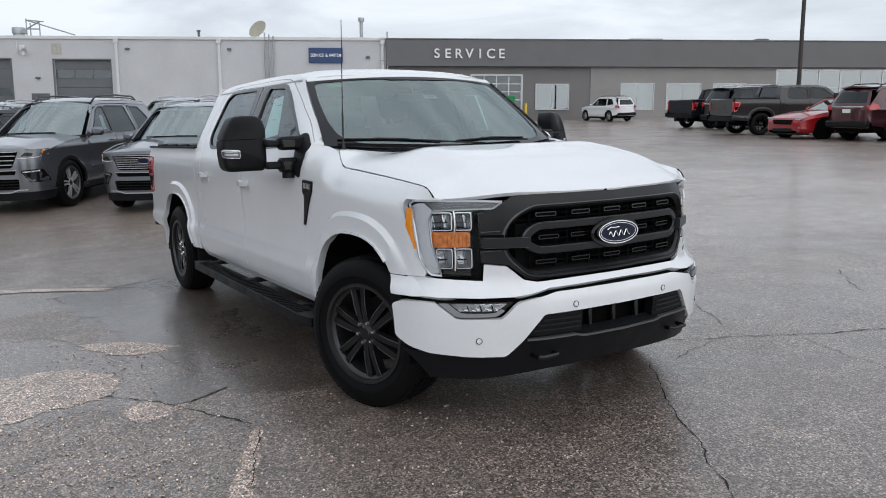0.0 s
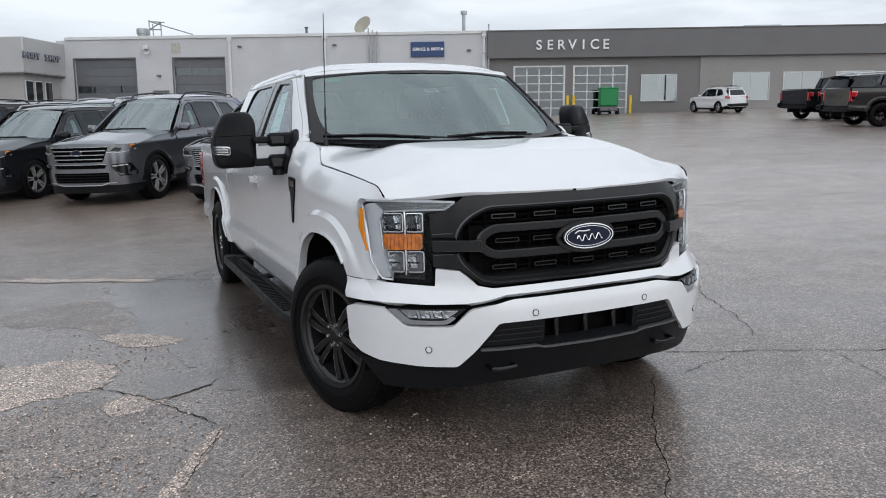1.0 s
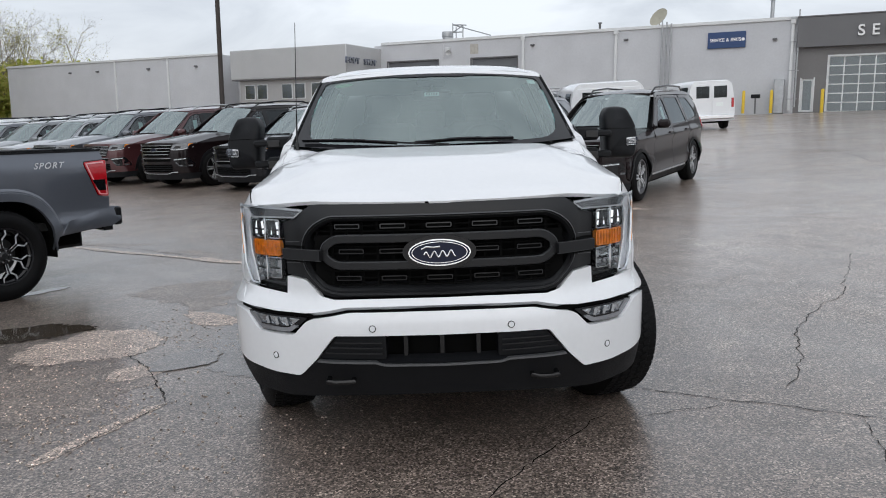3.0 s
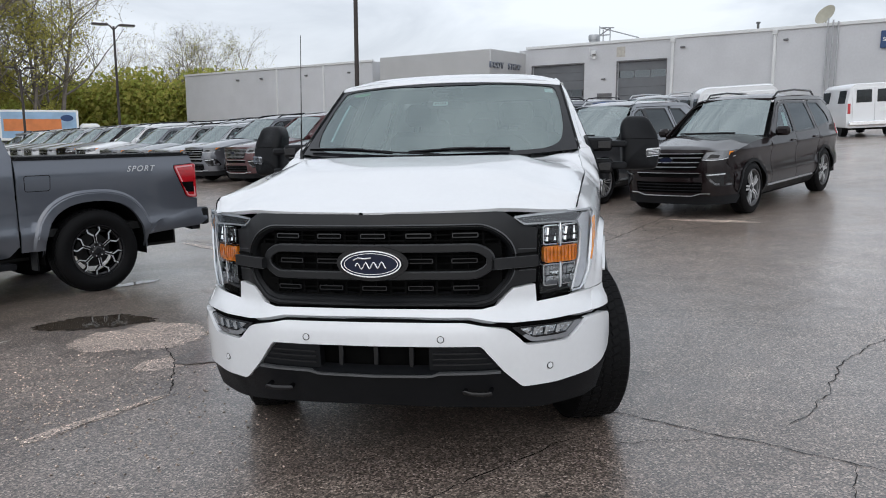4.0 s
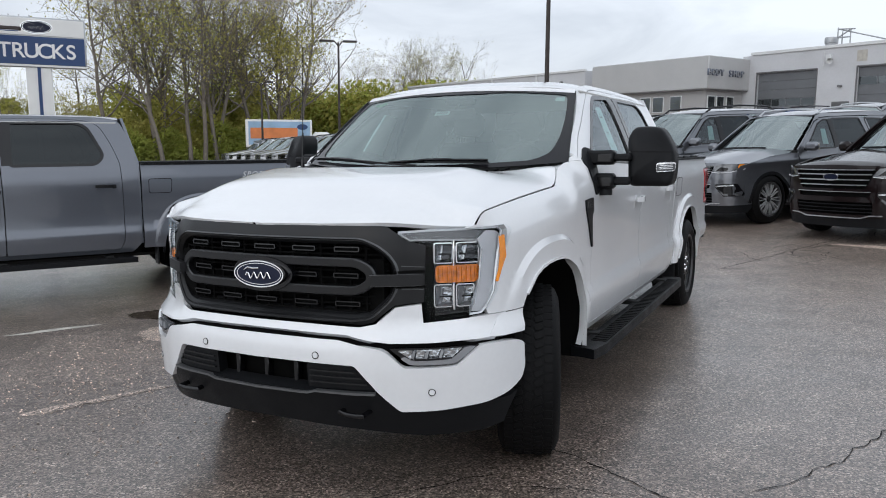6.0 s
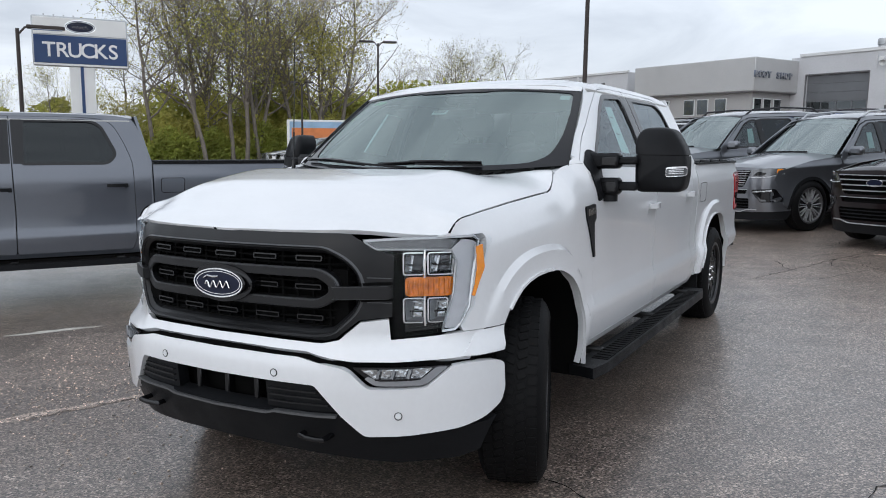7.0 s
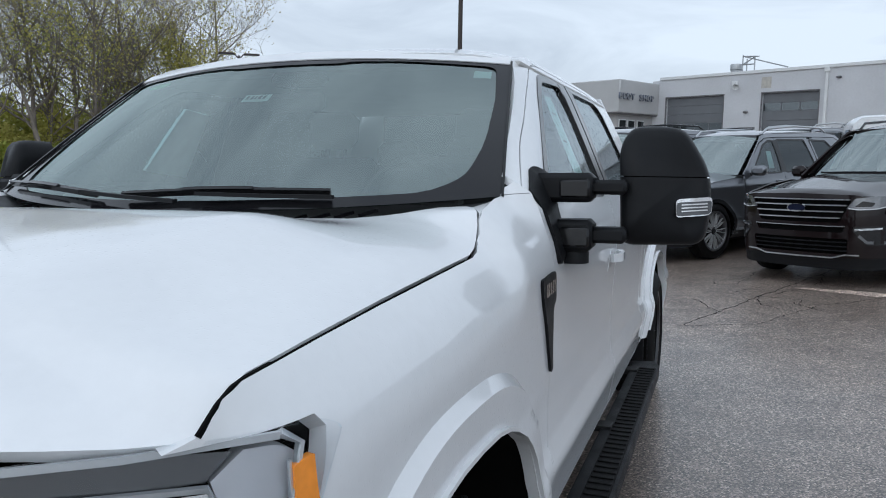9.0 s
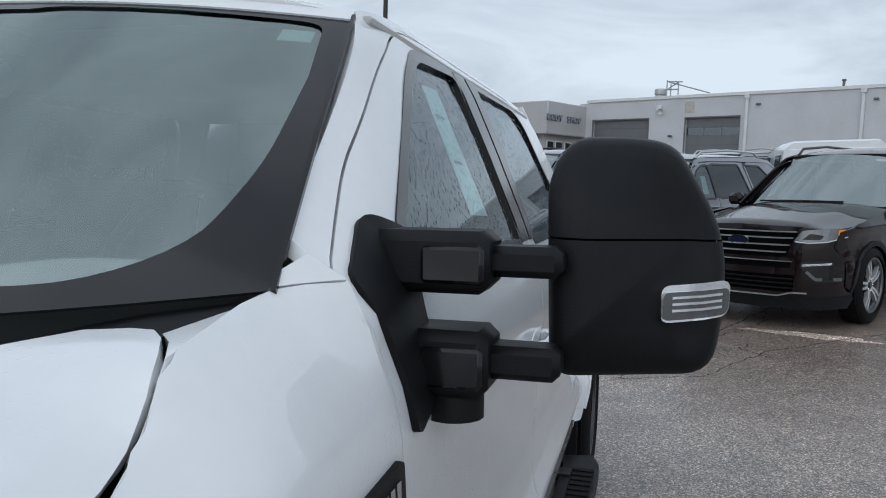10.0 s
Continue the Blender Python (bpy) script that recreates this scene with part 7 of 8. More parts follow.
YELLOW = mat("yellow_bollard_paint", (0.62, 0.42, 0.02), 0.5, vary=0.12, scale=5)
GREENBIN = mat("green_painted_steel", (0.008, 0.20, 0.055), 0.45, vary=0.1, scale=3)
TUBEGLOW = bpy.data.materials.new("fluorescent_tube")
TUBEGLOW.use_nodes = True
TUBEGLOW.node_tree.nodes["Principled BSDF"].inputs["Emission Color"].default_value = (1, 0.98, 0.93, 1)
TUBEGLOW.node_tree.nodes["Principled BSDF"].inputs["Emission Strength"].default_value = 4.0
ORANGE = mat("orange_printed_panel", (0.62, 0.20, 0.06), 0.5, vary=0.2, scale=1.2)
SKYPRINT = mat("blue_printed_panel", (0.28, 0.42, 0.58), 0.5, vary=0.2, scale=1.0)

BM = pose(27.0, 49.4, 2.3, 0, 0, -29.4)


def text_parts(body, size, depth, m_face, parent, m, gap, label=""):
    for k, ch in enumerate(body):
        if ch == " ":
            continue
        c = bpy.data.curves.new("letter", "FONT")
        c.body, c.size, c.extrude, c.align_x, c.offset = ch, size, depth / 2, "CENTER", size * 0.012
        src = new("letter_source", c)
        bpy.context.view_layer.update()
        me = src.to_mesh().copy()
        bpy.data.objects.remove(src)
        me.materials.clear()
        me.materials.append(m_face)
        part("letter", me, None, parent, label, m=m @ Matrix.Translation((k * gap, 0, 0)))


UPR = Matrix.Rotation(radians(90), 4, "X")
shop = thing("workshop_building", BM, "long light grey workshop with flat roof", "building")


def wall_with_holes(name, u0, u1, v0, v1, holes, d, m, parent, thick=0.3):
    """An upright wall whose openings go through it."""
    hs = [[(a, b), (c, b), (c, e), (a, e)] for a, b, c, e in holes]
    f = sheet([(u0, v0), (u1, v0), (u1, v1), (u0, v1)], lambda u, v: (u, d, v), 6.0, holes=hs, lip=thick)
    return part(name, f, m, parent, angle=20)


wall_with_holes("wall", -31.2, 0.0, -1.5, 5.8, [(-30.7, 0.0, -26.0, 4.43), (-23.1, 0.0, -19.25, 4.40)], 0, WALLW, shop)
part("roof", boxg(-31.2, 0.1, 0.05, 24, 5.70, 5.86), GALV, shop)
part("side_wall", boxg(-31.2, 0.0, 23.7, 24, -1.5, 5.8), WALLW, shop)
part("roof_edge", boxg(-31.3, 0.1, -0.10, 0.12, 5.80, 6.02, 0.02), TRIMW, shop)
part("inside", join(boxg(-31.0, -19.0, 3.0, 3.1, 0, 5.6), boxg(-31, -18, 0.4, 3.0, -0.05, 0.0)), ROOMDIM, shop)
part("end_wall", boxg(-32.0, -31.2, 0.02, 24, -1.5, 5.78), WALLW, shop)


def sectional_door(u0, u1, v1, d, row, n, panes=4):
    dr = part("workshop_door", boxg(u0, u1, d, d + 0.05, 0, 0.02), DOORG, shop)
    h = v1 / n
    w = (u1 - u0) / panes
    for k in range(n):
        if k == row:
            part("door_rail", join(boxg(u0, u1, d, d + 0.05, k * h, k * h + 0.06), boxg(u0, u1, d, d + 0.05, (k + 1) * h - 0.06, (k + 1) * h), *[boxg(u0 + j * w - 0.04, u0 + j * w + 0.04, d, d + 0.05, k * h, (k + 1) * h) for j in range(panes + 1)]), DOORG, dr)
            for j in range(panes):
                part("door_pane", boxg(u0 + j * w + 0.04, u0 + (j + 1) * w - 0.04, d + 0.02, d + 0.03, k * h + 0.06, (k + 1) * h - 0.06), WINDARK, dr)
        else:
            part("door_panel", boxg(u0, u1, d, d + 0.05, k * h + 0.006, (k + 1) * h - 0.006, 0.006), DOORG, dr)
    return dr


sectional_door(-30.7, -26.0, 4.43, 0.22, 3, 7)
sectional_door(-23.1, -19.25, 4.40, 0.22, 5, 7, 3)
for u0, u1, v1 in ((-30.7, -26.0, 4.43), (-23.1, -19.25, 4.40)):
    part("door_trim", join(boxg(u0 - 0.08, u0, -0.02, 0.06, 0, v1 + 0.08), boxg(u1, u1 + 0.08, -0.02, 0.06, 0, v1 + 0.08), boxg(u0, u1, -0.02, 0.06, v1, v1 + 0.08)), BANDG, shop)
for u in (-18.75, -11.7, -3.0 + 2.75):
    part("downspout", join(boxg(u - 0.09, u + 0.09, -0.16, -0.01, 0.1, 5.75, 0.01), boxg(u - 0.16, u + 0.16, -0.22, 0.0, 5.55, 5.85, 0.01)), TRIMW, shop)
for u in (-8.5, -8.2, -7.9):
    part("wall_pipe", tube([(u, -0.12, 0.4), (u, -0.12, 6.3 - (u + 8.5) * 0.4)], 0.055, 8), GALV, shop)
for z in (0.8, 2.6, 4.4, 5.9):
    part("pipe_clamp", boxg(-0.42, 0.22, -0.22, -0.16, z, z + 0.05), GALV, shop)
part("wall_pipe", tube([(0.1, -0.30, 0.3), (0.1, -0.30, 6.4)], 0.05, 8), GALV, shop)
for u, v in ((-11.0, 5.1), (-18.0, 5.1), (-1.3, 4.6), (-24.2, 2.2 + 0.9)):
    part("wall_light", join(boxg(u - 0.14, u + 0.14, -0.22, -0.01, v, v + 0.12, 0.02)), BANDG, shop)
part("vent_louvre", join(boxg(-24.75, -23.5, -0.03, 0.0, 1.45, 2.1, 0.01), *[boxg(-24.7, -23.55, -0.05, -0.03, 1.5 + k * 0.07, 1.54 + k * 0.07) for k in range(8)]), BANDG, shop)
part("loudspeaker", join(boxg(-25.25, -24.9, -0.30, -0.02, 4.95, 5.35, 0.03), tf(lathe([(0.06, 0), (0.10, 0.10), (0.22, 0.25)], 14), Matrix.Translation((-24.95, -0.25, 5.0)) @ Matrix.Rotation(radians(-70), 4, "Z") @ Matrix.Rotation(radians(25), 4, "Y")), tube([(-25.45, -0.1, 5.6), (-25.45, -0.15, 4.6)], 0.02, 6)), TRIMW, shop)
part("patched_panel", boxg(-23.2, -22.5, -0.015, 0.0, 4.75, 5.5, 0.003), mat("weathered_beige_patch", (0.42, 0.40, 0.36), 0.85, vary=0.2, scale=4), shop)
part("roof_fan", tf(lathe([(0.0, 0.95), (0.42, 0.95), (0.46, 0.85), (0.46, 0.55), (0.40, 0.5), (0.40, 0.0)], 20), Matrix.Translation((-26.2, 2.0, 5.86)) @ Matrix.Rotation(radians(-90), 4, "Y")), GALV, shop)
part("roof_fan", tf(lathe([(0.0, 0.75), (0.36, 0.75), (0.40, 0.66), (0.40, 0.0)], 20), Matrix.Translation((-33.6, 5.0, 5.86)) @ Matrix.Rotation(radians(-90), 4, "Y")), GALV, shop)
gantry = [((-25.2, 1.0, 5.9), (-25.2, 1.0, 7.3)), ((-24.3, 1.0, 5.9), (-24.3, 1.0, 7.1)), ((-25.2, 1.0, 7.2), (-24.0, 1.0, 7.1)), ((-25.2, 1.6, 5.9), (-25.2, 1.6, 7.1)), ((-25.2, 1.0, 6.6), (-24.3, 1.0, 6.6)), ((-25.2, 1.0, 7.2), (-21.9, 1.0, 6.2)), ((-25.2, 1.0, 6.6), (-24.3, 1.0, 7.1))]
for a, b in gantry:
    part("gantry_beam", tube([a, b], 0.045, 6), GALV, shop)
part("flue", join(tube([(-13.8, 3.0, 5.8), (-13.8, 3.0, 6.75)], 0.09, 8), tube([(-13.8, 3.0, 6.75), (-13.8, 3.0, 6.85)], 0.15, 8)), BANDG, shop)
part("flue", join(tube([(-1.9, 4.0, 5.8), (-1.9, 4.0, 7.9)], 0.13, 10), tube([(-1.9, 4.0, 7.7), (-1.9, 4.0, 7.95)], 0.24, 12)), GALV, shop)
dish = [(r, 0.28 * r * r) for r in (0.0, 0.2, 0.4, 0.6, 0.75)]
part("satellite_dish", join(tf(lathe(dish, 20), Matrix.Translation((-9.6, 4.0, 7.0)) @ Matrix.Rotation(radians(-120), 4, "Z") @ Matrix.Rotation(radians(-30), 4, "Y")), tube([(-9.6, 4.0, 5.8), (-9.6, 4.0, 7.0)], 0.05, 6)), mat("dull_cream_dish", (0.36, 0.34, 0.27), 0.6, vary=0.1, scale=3), shop)
sg = tagged(part("wall_sign", boxg(-5.46, -3.07, -0.14, -0.01, 4.24, 5.29, 0.02), SIGNNAVY, None, "navy wall sign with white lettering", m=BM), category="sign")
text_parts("SERVICE & PARTS", 0.30, 0.012, LETTER, sg, Matrix.Translation((-5.26, -0.146, 4.67)) @ UPR, 0.132)
part("arrow_disc", plate(oval_pts(-3.23, 4.77, 0.10, 0.10, 20), lambda u, v: (u, -0.150, v), 0.01), LETTER, sg)

# the lettered block in front of the workshop
block = thing("body_shop_block", BM, "light grey projecting shop block with deep parapet", "building")
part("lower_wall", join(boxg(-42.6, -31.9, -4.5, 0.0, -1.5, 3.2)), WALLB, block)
part("parapet", boxg(-43.2, -31.4, -5.0, 0.3, 3.15, 5.55, 0.06), WALLP, block)
part("soffit_line", boxg(-43.1, -31.5, -4.95, 0.2, 3.08, 3.16), BANDG, block)
for u in (-41.5, -40.2, -37.6, -36.3, -34.6):
    w = part("window_frame", boxg(u - 0.55, u + 0.55, -4.56, -4.50, 1.5, 2.75, 0.01), TRIMW, block)
    part("window_pane", boxg(u - 0.48, u + 0.48, -4.58, -4.565, 1.57, 2.68), WINDARK, w)
for d in (-3.9, -2.8, -1.6):
    w = part("window_frame", boxg(-31.90, -31.84, d - 0.45, d + 0.45, 1.1, 2.7, 0.01), TRIMW, block)
    part("window_pane", boxg(-31.835, -31.82, d - 0.38, d + 0.38, 1.17, 2.63), WINDARK, w)
bl = thing("wall_letters", BM, "white and blue raised wall letters", "sign")
text_parts("BODY SHOP", 0.60, 0.04, LETTERGREY, bl, Matrix.Translation((-31.27, -4.95, 4.15)) @ Matrix.Rotation(radians(90), 4, "Z") @ UPR, 0.50)
# larger dark copies behind the letters draw their returns and shadow
text_parts("BODY SHOP", 0.66, 0.12, LETTERSHADOW, bl, Matrix.Translation((-31.38, -4.93, 4.13)) @ Matrix.Rotation(radians(90), 4, "Z") @ UPR, 0.50)
wing = thing("far_workshop_wing", BM, "light grey windowless far workshop wing", "building")
part("wall", boxg(-76.0, -46.0, -3.0, 14, -2.5, 5.55), WALLW, wing)
part("roof_edge", boxg(-76.1, -45.9, -3.1, -2.9, 5.5, 5.7, 0.02), TRIMW, wing)
part("link_wall", boxg(-46.0, -42.0, -1.0, 14, -2.5, 5.9), WALLW, wing)
for u in (-59.5, -52.5):
    part("downspout", boxg(u - 0.09, u + 0.09, -3.14, -3.0, -1, 5.5, 0.01), TRIMW, wing)
for u in (-66, -62, -55, -49):
    part("wall_light", boxg(u - 0.15, u + 0.15, -3.2, -3.0, 4.6, 4.75, 0.02), BANDG, wing)

# service building
serv = thing("service_building", BM, "grey service building with dark fascia and shop windows", "building")
OPEN = [(0.42, 0.0, 1.12, 2.08), (1.95, 0.0, 5.40, 3.42), (6.15, 0.0, 9.75, 3.40), (10.84, 1.03, 13.2, 2.78), (17.1, 1.03, 19.5, 2.85), (20.5, 1.03, 23.0, 2.85), (24.0, 1.03, 26.4, 2.85), (28.7, 0.6, 48.0, 3.92)]
wall_with_holes("wall", 0.0, 14.82, -1.5, 4.1, OPEN[:4], 0.02, WALLG, serv)
wall_with_holes("wall", 14.82, 50.0, -1.5, 4.1, OPEN[4:], -0.04, mat("light_grey_render", (0.26, 0.25, 0.243), 0.8, vary=0.06, scale=0.6, fine=0.05), serv)
part("fascia", boxg(0.02, 50.0, -0.35, 0.4, 4.02, 5.90, 0.03), BANDG, serv)
part("coping", boxg(0.0, 50.0, -0.40, 0.45, 5.88, 5.96, 0.015), BANDG, serv)
part("roof", boxg(0.0, 50.0, 0.3, 24.0, 5.3, 5.5), GALV, serv)
part("end_wall", boxg(49.8, 50.0, 0.0, 24.0, -1.5, 5.5), WALLG, serv)
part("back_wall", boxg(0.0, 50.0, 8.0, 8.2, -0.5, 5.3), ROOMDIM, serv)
part("inner_floor", boxg(0.0, 50.0, 0.3, 8.0, -0.6, -0.02), mat("pale_shop_floor", (0.34, 0.34, 0.33), 0.4, vary=0.1, scale=1), serv)
for u0, u1, v1 in ((1.95, 5.40, 3.42), (6.15, 9.75, 3.40)):
    gd = part("glazed_door", boxg(u0, u1, 0.10, 0.15, -0.03, 0.03), TRIMW, serv)
    for j in range(5):
        part("door_stile", boxg(u0 + (u1 - u0) * j / 4 - 0.035, u0 + (u1 - u0) * j / 4 + 0.035, 0.10, 0.15, 0.03, v1), TRIMW, gd)
    for k in range(1, 7):
        part("door_rail", boxg(u0, u1, 0.104, 0.146, v1 * k / 6 - 0.03, v1 * k / 6 + 0.03), TRIMW, gd)
    for j in range(4):
        for k in range(6):
            part("door_pane", boxg(u0 + (u1 - u0) * j / 4 + 0.035, u0 + (u1 - u0) * (j + 1) / 4 - 0.035, 0.12, 0.13, v1 * k / 6 + 0.03, v1 * (k + 1) / 6 - 0.03), WINDARK if k > 3 or (j + k) % 3 else WINDARK, gd).visible_shadow = False
    part("door_trim", join(boxg(u0 - 0.10, u0, -0.02, 0.10, 0, v1 + 0.1), boxg(u1, u1 + 0.10, -0.02, 0.10, 0, v1 + 0.1), boxg(u0, u1, -0.02, 0.10, v1, v1 + 0.1)), TRIMW, serv)
    part("strip_light", boxg(u0 + 0.6, u0 + 0.75, 1.0, 4.5, 3.2, 3.26), TUBEGLOW, serv)
    part("strip_light", boxg(u1 - 0.75, u1 - 0.6, 1.0, 4.5, 3.2, 3.26), TUBEGLOW, serv)
    part("work_counter", boxg(u0 + 0.3, u1 - 0.3, 3.0, 3.8, 0.0, 1.5, 0.05), TRIMW, serv)
pd = part("side_door", join(boxg(0.42, 1.12, 0.08, 0.12, 0, 0.10), boxg(0.42, 0.52, 0.08, 0.12, 0, 2.08), boxg(1.02, 1.12, 0.08, 0.12, 0, 2.08), boxg(0.42, 1.12, 0.08, 0.12, 1.98, 2.08)), TRIMW, serv)
part("door_pane", boxg(0.52, 1.02, 0.09, 0.11, 0.10, 1.98), WINDARK, pd)
part("door_trim", join(boxg(0.34, 0.42, -0.02, 0.1, 0, 2.16), boxg(1.12, 1.20, -0.02, 0.1, 0, 2.16)), TRIMW, serv)
for a, b, c, e in OPEN[3:7]:
    wf = part("window_frame", join(boxg(a - 0.06, c + 0.06, -0.08, 0.06, b - 0.06, b), boxg(a - 0.06, c + 0.06, -0.08, 0.06, e, e + 0.06), boxg(a - 0.06, a, -0.08, 0.06, b, e), boxg(c, c + 0.06, -0.08, 0.06, b, e), boxg((a + c) / 2 - 0.02, (a + c) / 2 + 0.02, -0.05, 0.05, b, e)), ALU, serv)
    part("window_pane", boxg(a, c, -0.02, 0.0, b, e), WINPALE, wf)
a, b, c, e = OPEN[7]
wf = part("shop_front", join(*[boxg(u - 0.04, u + 0.04, -0.06, 0.06, b, e) for u in np.arange(a, c + 0.1, 1.62)], boxg(a, c, -0.06, 0.06, b, b + 0.08), boxg(a, c, -0.06, 0.06, e - 0.08, e), boxg(a, c, -0.06, 0.06, 2.6, 2.66)), ALU, serv)
for k, u in enumerate(np.arange(a, c - 0.2, 1.62)):
    part("window_pane", boxg(u + 0.04, u + 1.58, -0.02, 0.0, b + 0.08, e - 0.08), WINPALE, wf)
part("roof_unit", join(boxg(18.5, 21.2, 3.0, 5.0, 5.5, 6.45, 0.1), boxg(18.9, 20.8, 2.97, 3.0, 5.7, 6.2)), GALV, serv)
part("roof_gable", ([(25.8, 4, 5.5), (30.2, 4, 5.5), (29.9, 4, 6.6), (29.0, 4, 6.6), (25.8, 9, 5.5), (30.2, 9, 5.5), (29.9, 9, 6.6), (29.0, 9, 6.6)], [(0, 1, 2, 3), (7, 6, 5, 4), (0, 3, 7, 4), (3, 2, 6, 7), (2, 1, 5, 6)]), BANDG, serv)
sl = thing("wall_letters", BM, "large white raised wall letters", "sign")
text_parts("SERVICE", 0.92, 0.14, LETTER, sl, Matrix.Translation((3.62, -0.44, 4.60)) @ UPR, 0.77)
base = part("ramp_kerb", boxg(15.5, 50, -0.9, -0.35, -0.3, 0.22, 0.02), mat("stained_kerb", (0.16, 0.155, 0.15), 0.8, vary=0.2, scale=2), serv)
bol = None
for u in (-2.92, -1.24, 1.72, 5.63, 6.05, 9.95):
    m = BM @ Matrix.Translation((u, -0.9, -0.12))
    if bol is None:
        bol = thing("bollard", m, "yellow painted steel bollard by the service doors", "bollard", "bollards at the doors")
        part("post", tube([(0, 0, 0), (0, 0, 1.45), (0, 0, 1.52)], [0.10, 0.10, 0.06], 14), YELLOW, bol)
        part("base_ring", tube([(0, 0, 0), (0, 0, 0.05)], 0.14, 14), GALV, bol)
    else:
        copy_thing(bol, m)
fb = thing("meter_box", BM @ Matrix.Translation((-2.2, -0.8, -0.1)), "small black meter box on a post", "meter box")
part("post", boxg(-0.05, 0.05, -0.05, 0.05, 0, 1.1), BANDG, fb)
part("box", boxg(-0.28, 0.28, -0.12, 0.12, 1.0, 1.25, 0.03), PLASTIC, fb)
cab = thing("utility_cabinet", BM @ Matrix.Translation((-0.85, -0.35, -0.1)), "tall grey utility cabinet by the wall", "cabinet")
part("body", boxg(-0.3, 0.3, -0.25, 0.3, 0, 2.2, 0.03), GALV, cab)
part("door", boxg(-0.27, 0.27, -0.27, -0.25, 0.2, 2.1, 0.01), GALV, cab)
cart = thing("waste_cart", BM @ Matrix.Translation((8.35, -1.6, -0.15)), "green steel waste trailer by the service door", "trailer")
part("tub", join(boxg(-0.62, 0.62, -0.5, 0.5, 0.75, 2.0, 0.08), boxg(-0.66, 0.66, -0.54, 0.54, 1.92, 2.02, 0.03)), GREENBIN, cart)
part("chassis", boxg(-0.6, 0.6, -0.45, 0.45, 0.45, 0.75, 0.03), BANDG, cart)
for x in (-0.6, 0.6):
    part("tyre", tf(lathe([(0.12, -0.09), (0.30, -0.1), (0.34, 0.0), (0.30, 0.1), (0.12, 0.09), (0.0, 0.07)], 20), Matrix.Translation((x, -0.1, 0.34))), RUBBER, cart)
part("drawbar", tube([(0, -0.45, 0.55), (0, -1.3, 0.45)], 0.05, 8), BANDG, cart)

# ---- lamp posts and signs ----
def lamp_post(x, y, h, arms, label, heads=2, turn=0.0):
    t = thing("lamp_post", pose(x, y, rise(x, y), 0, 0, turn), label, "lamp post", "lot lighting")
    part("pole", tube([(0, 0, 0), (0, 0, h)], [0.092, 0.066], 10), POLEBROWN, t)
    part("base", tube([(0, 0, 0), (0, 0, 0.75)], 0.26, 16), mat("concrete_footing", (0.33, 0.32, 0.30), 0.9, vary=0.12, scale=3, bump=0.2, bump_scale=60) if "concrete_footing" not in bpy.data.materials else bpy.data.materials["concrete_footing"], t)
    for s in ((-1, 1) if heads == 2 else (1,)):
        part("arm", ribbon([(0, 0, h - 0.25), (s * 0.25, 0, h + 0.05), (s * 0.35, 0, h + 0.08)], 0.07, 0.07, up=(0, 1, 0)), POLEBROWN, t)
        hd = part("lamp_head", boxg(min(s * 0.3, s * arms), max(s * 0.3, s * arms), -0.16, 0.16, h + 0.02, h + 0.15, 0.03), POLEBROWN, t)
        part("lens", boxg(min(s * 0.45, s * (arms - 0.1)), max(s * 0.45, s * (arms - 0.1)), -0.13, 0.13, h - 0.0, h + 0.022), LENSGREY, hd)
    return t


lamp_post(-4.42, 28.1, 11.5, 1.3, "tall bronze lamp post on a concrete footing")
lamp_post(29.96, 19.3, 11.5, 1.3, "tall bronze lamp post among parked cars")
lamp_post(-24.5, 44.5, 8.2, 1.25, "bronze lamp post with two flat heads", turn=38)
lamp_post(-33.5, 47.5, 6.3, 0.9, "distant bronze lamp post with two heads", turn=38)
lamp_post(-23.0, 18.4, 6.2, 1.6, "bronze lamp post with one long flat head", heads=1, turn=55)

tx = pose(-22.83, 20.9, rise(-22.83, 20.9), 0, 0, 54)
ts = thing("pylon_sign", tx, "navy and white dealership pylon sign", "sign")
zb = 4.30 - rise(-22.83, 20.9)
part("frame", boxg(-1.72, 1.72, -0.22, 0.22, zb, zb + 1.90, 0.04), ALU, ts)
part("upper_face", boxg(-1.66, 1.66, -0.25, -0.2, zb + 1.20, zb + 1.84, 0.01), SIGNWHITE, ts)
part("lower_face", boxg(-1.66, 1.66, -0.25, -0.2, zb + 0.10, zb + 1.16, 0.01), SIGNNAVY, ts)
part("bottom_strip", boxg(-1.70, 1.70, -0.24, -0.2, zb + 0.02, zb + 0.10, 0.005), SIGNWHITE, ts)
part("post", boxg(-0.46, 0.46, -0.18, 0.18, 0, zb, 0.03), SIGNWHITE, ts)
part("post_stripe", boxg(-0.06, 0.06, -0.20, -0.18, 0, zb, 0.004), SIGNNAVY, ts)
text_parts("TRUCKS", 0.78, 0.02, LETTER, ts, Matrix.Translation((-1.14, -0.262, zb + 0.36)) @ UPR, 0.46)
badge(ts, Matrix.Translation((0, -0.265, zb + 1.52)), 0.55, 0.26, True)
for k in range(4):
    part("lamp_stub", boxg(-1.3 + k * 0.35, -1.25 + k * 0.35, -0.05, 0.05, zb + 1.9, zb + 1.98), ALU, ts)
wires = thing("power_lines", pose(0, 0, 0), "thin sagging overhead power lines", "cable")
for k in range(4):
    part("wire", tube([(-38 + 7.5 * s - k * 0.3, 22 - 3.2 * s, 7.8 - k * 0.55 + 0.12 * (s - 2) ** 2) for s in np.linspace(-1, 3.2, 9)], 0.018, 5), PLASTIC, wires)

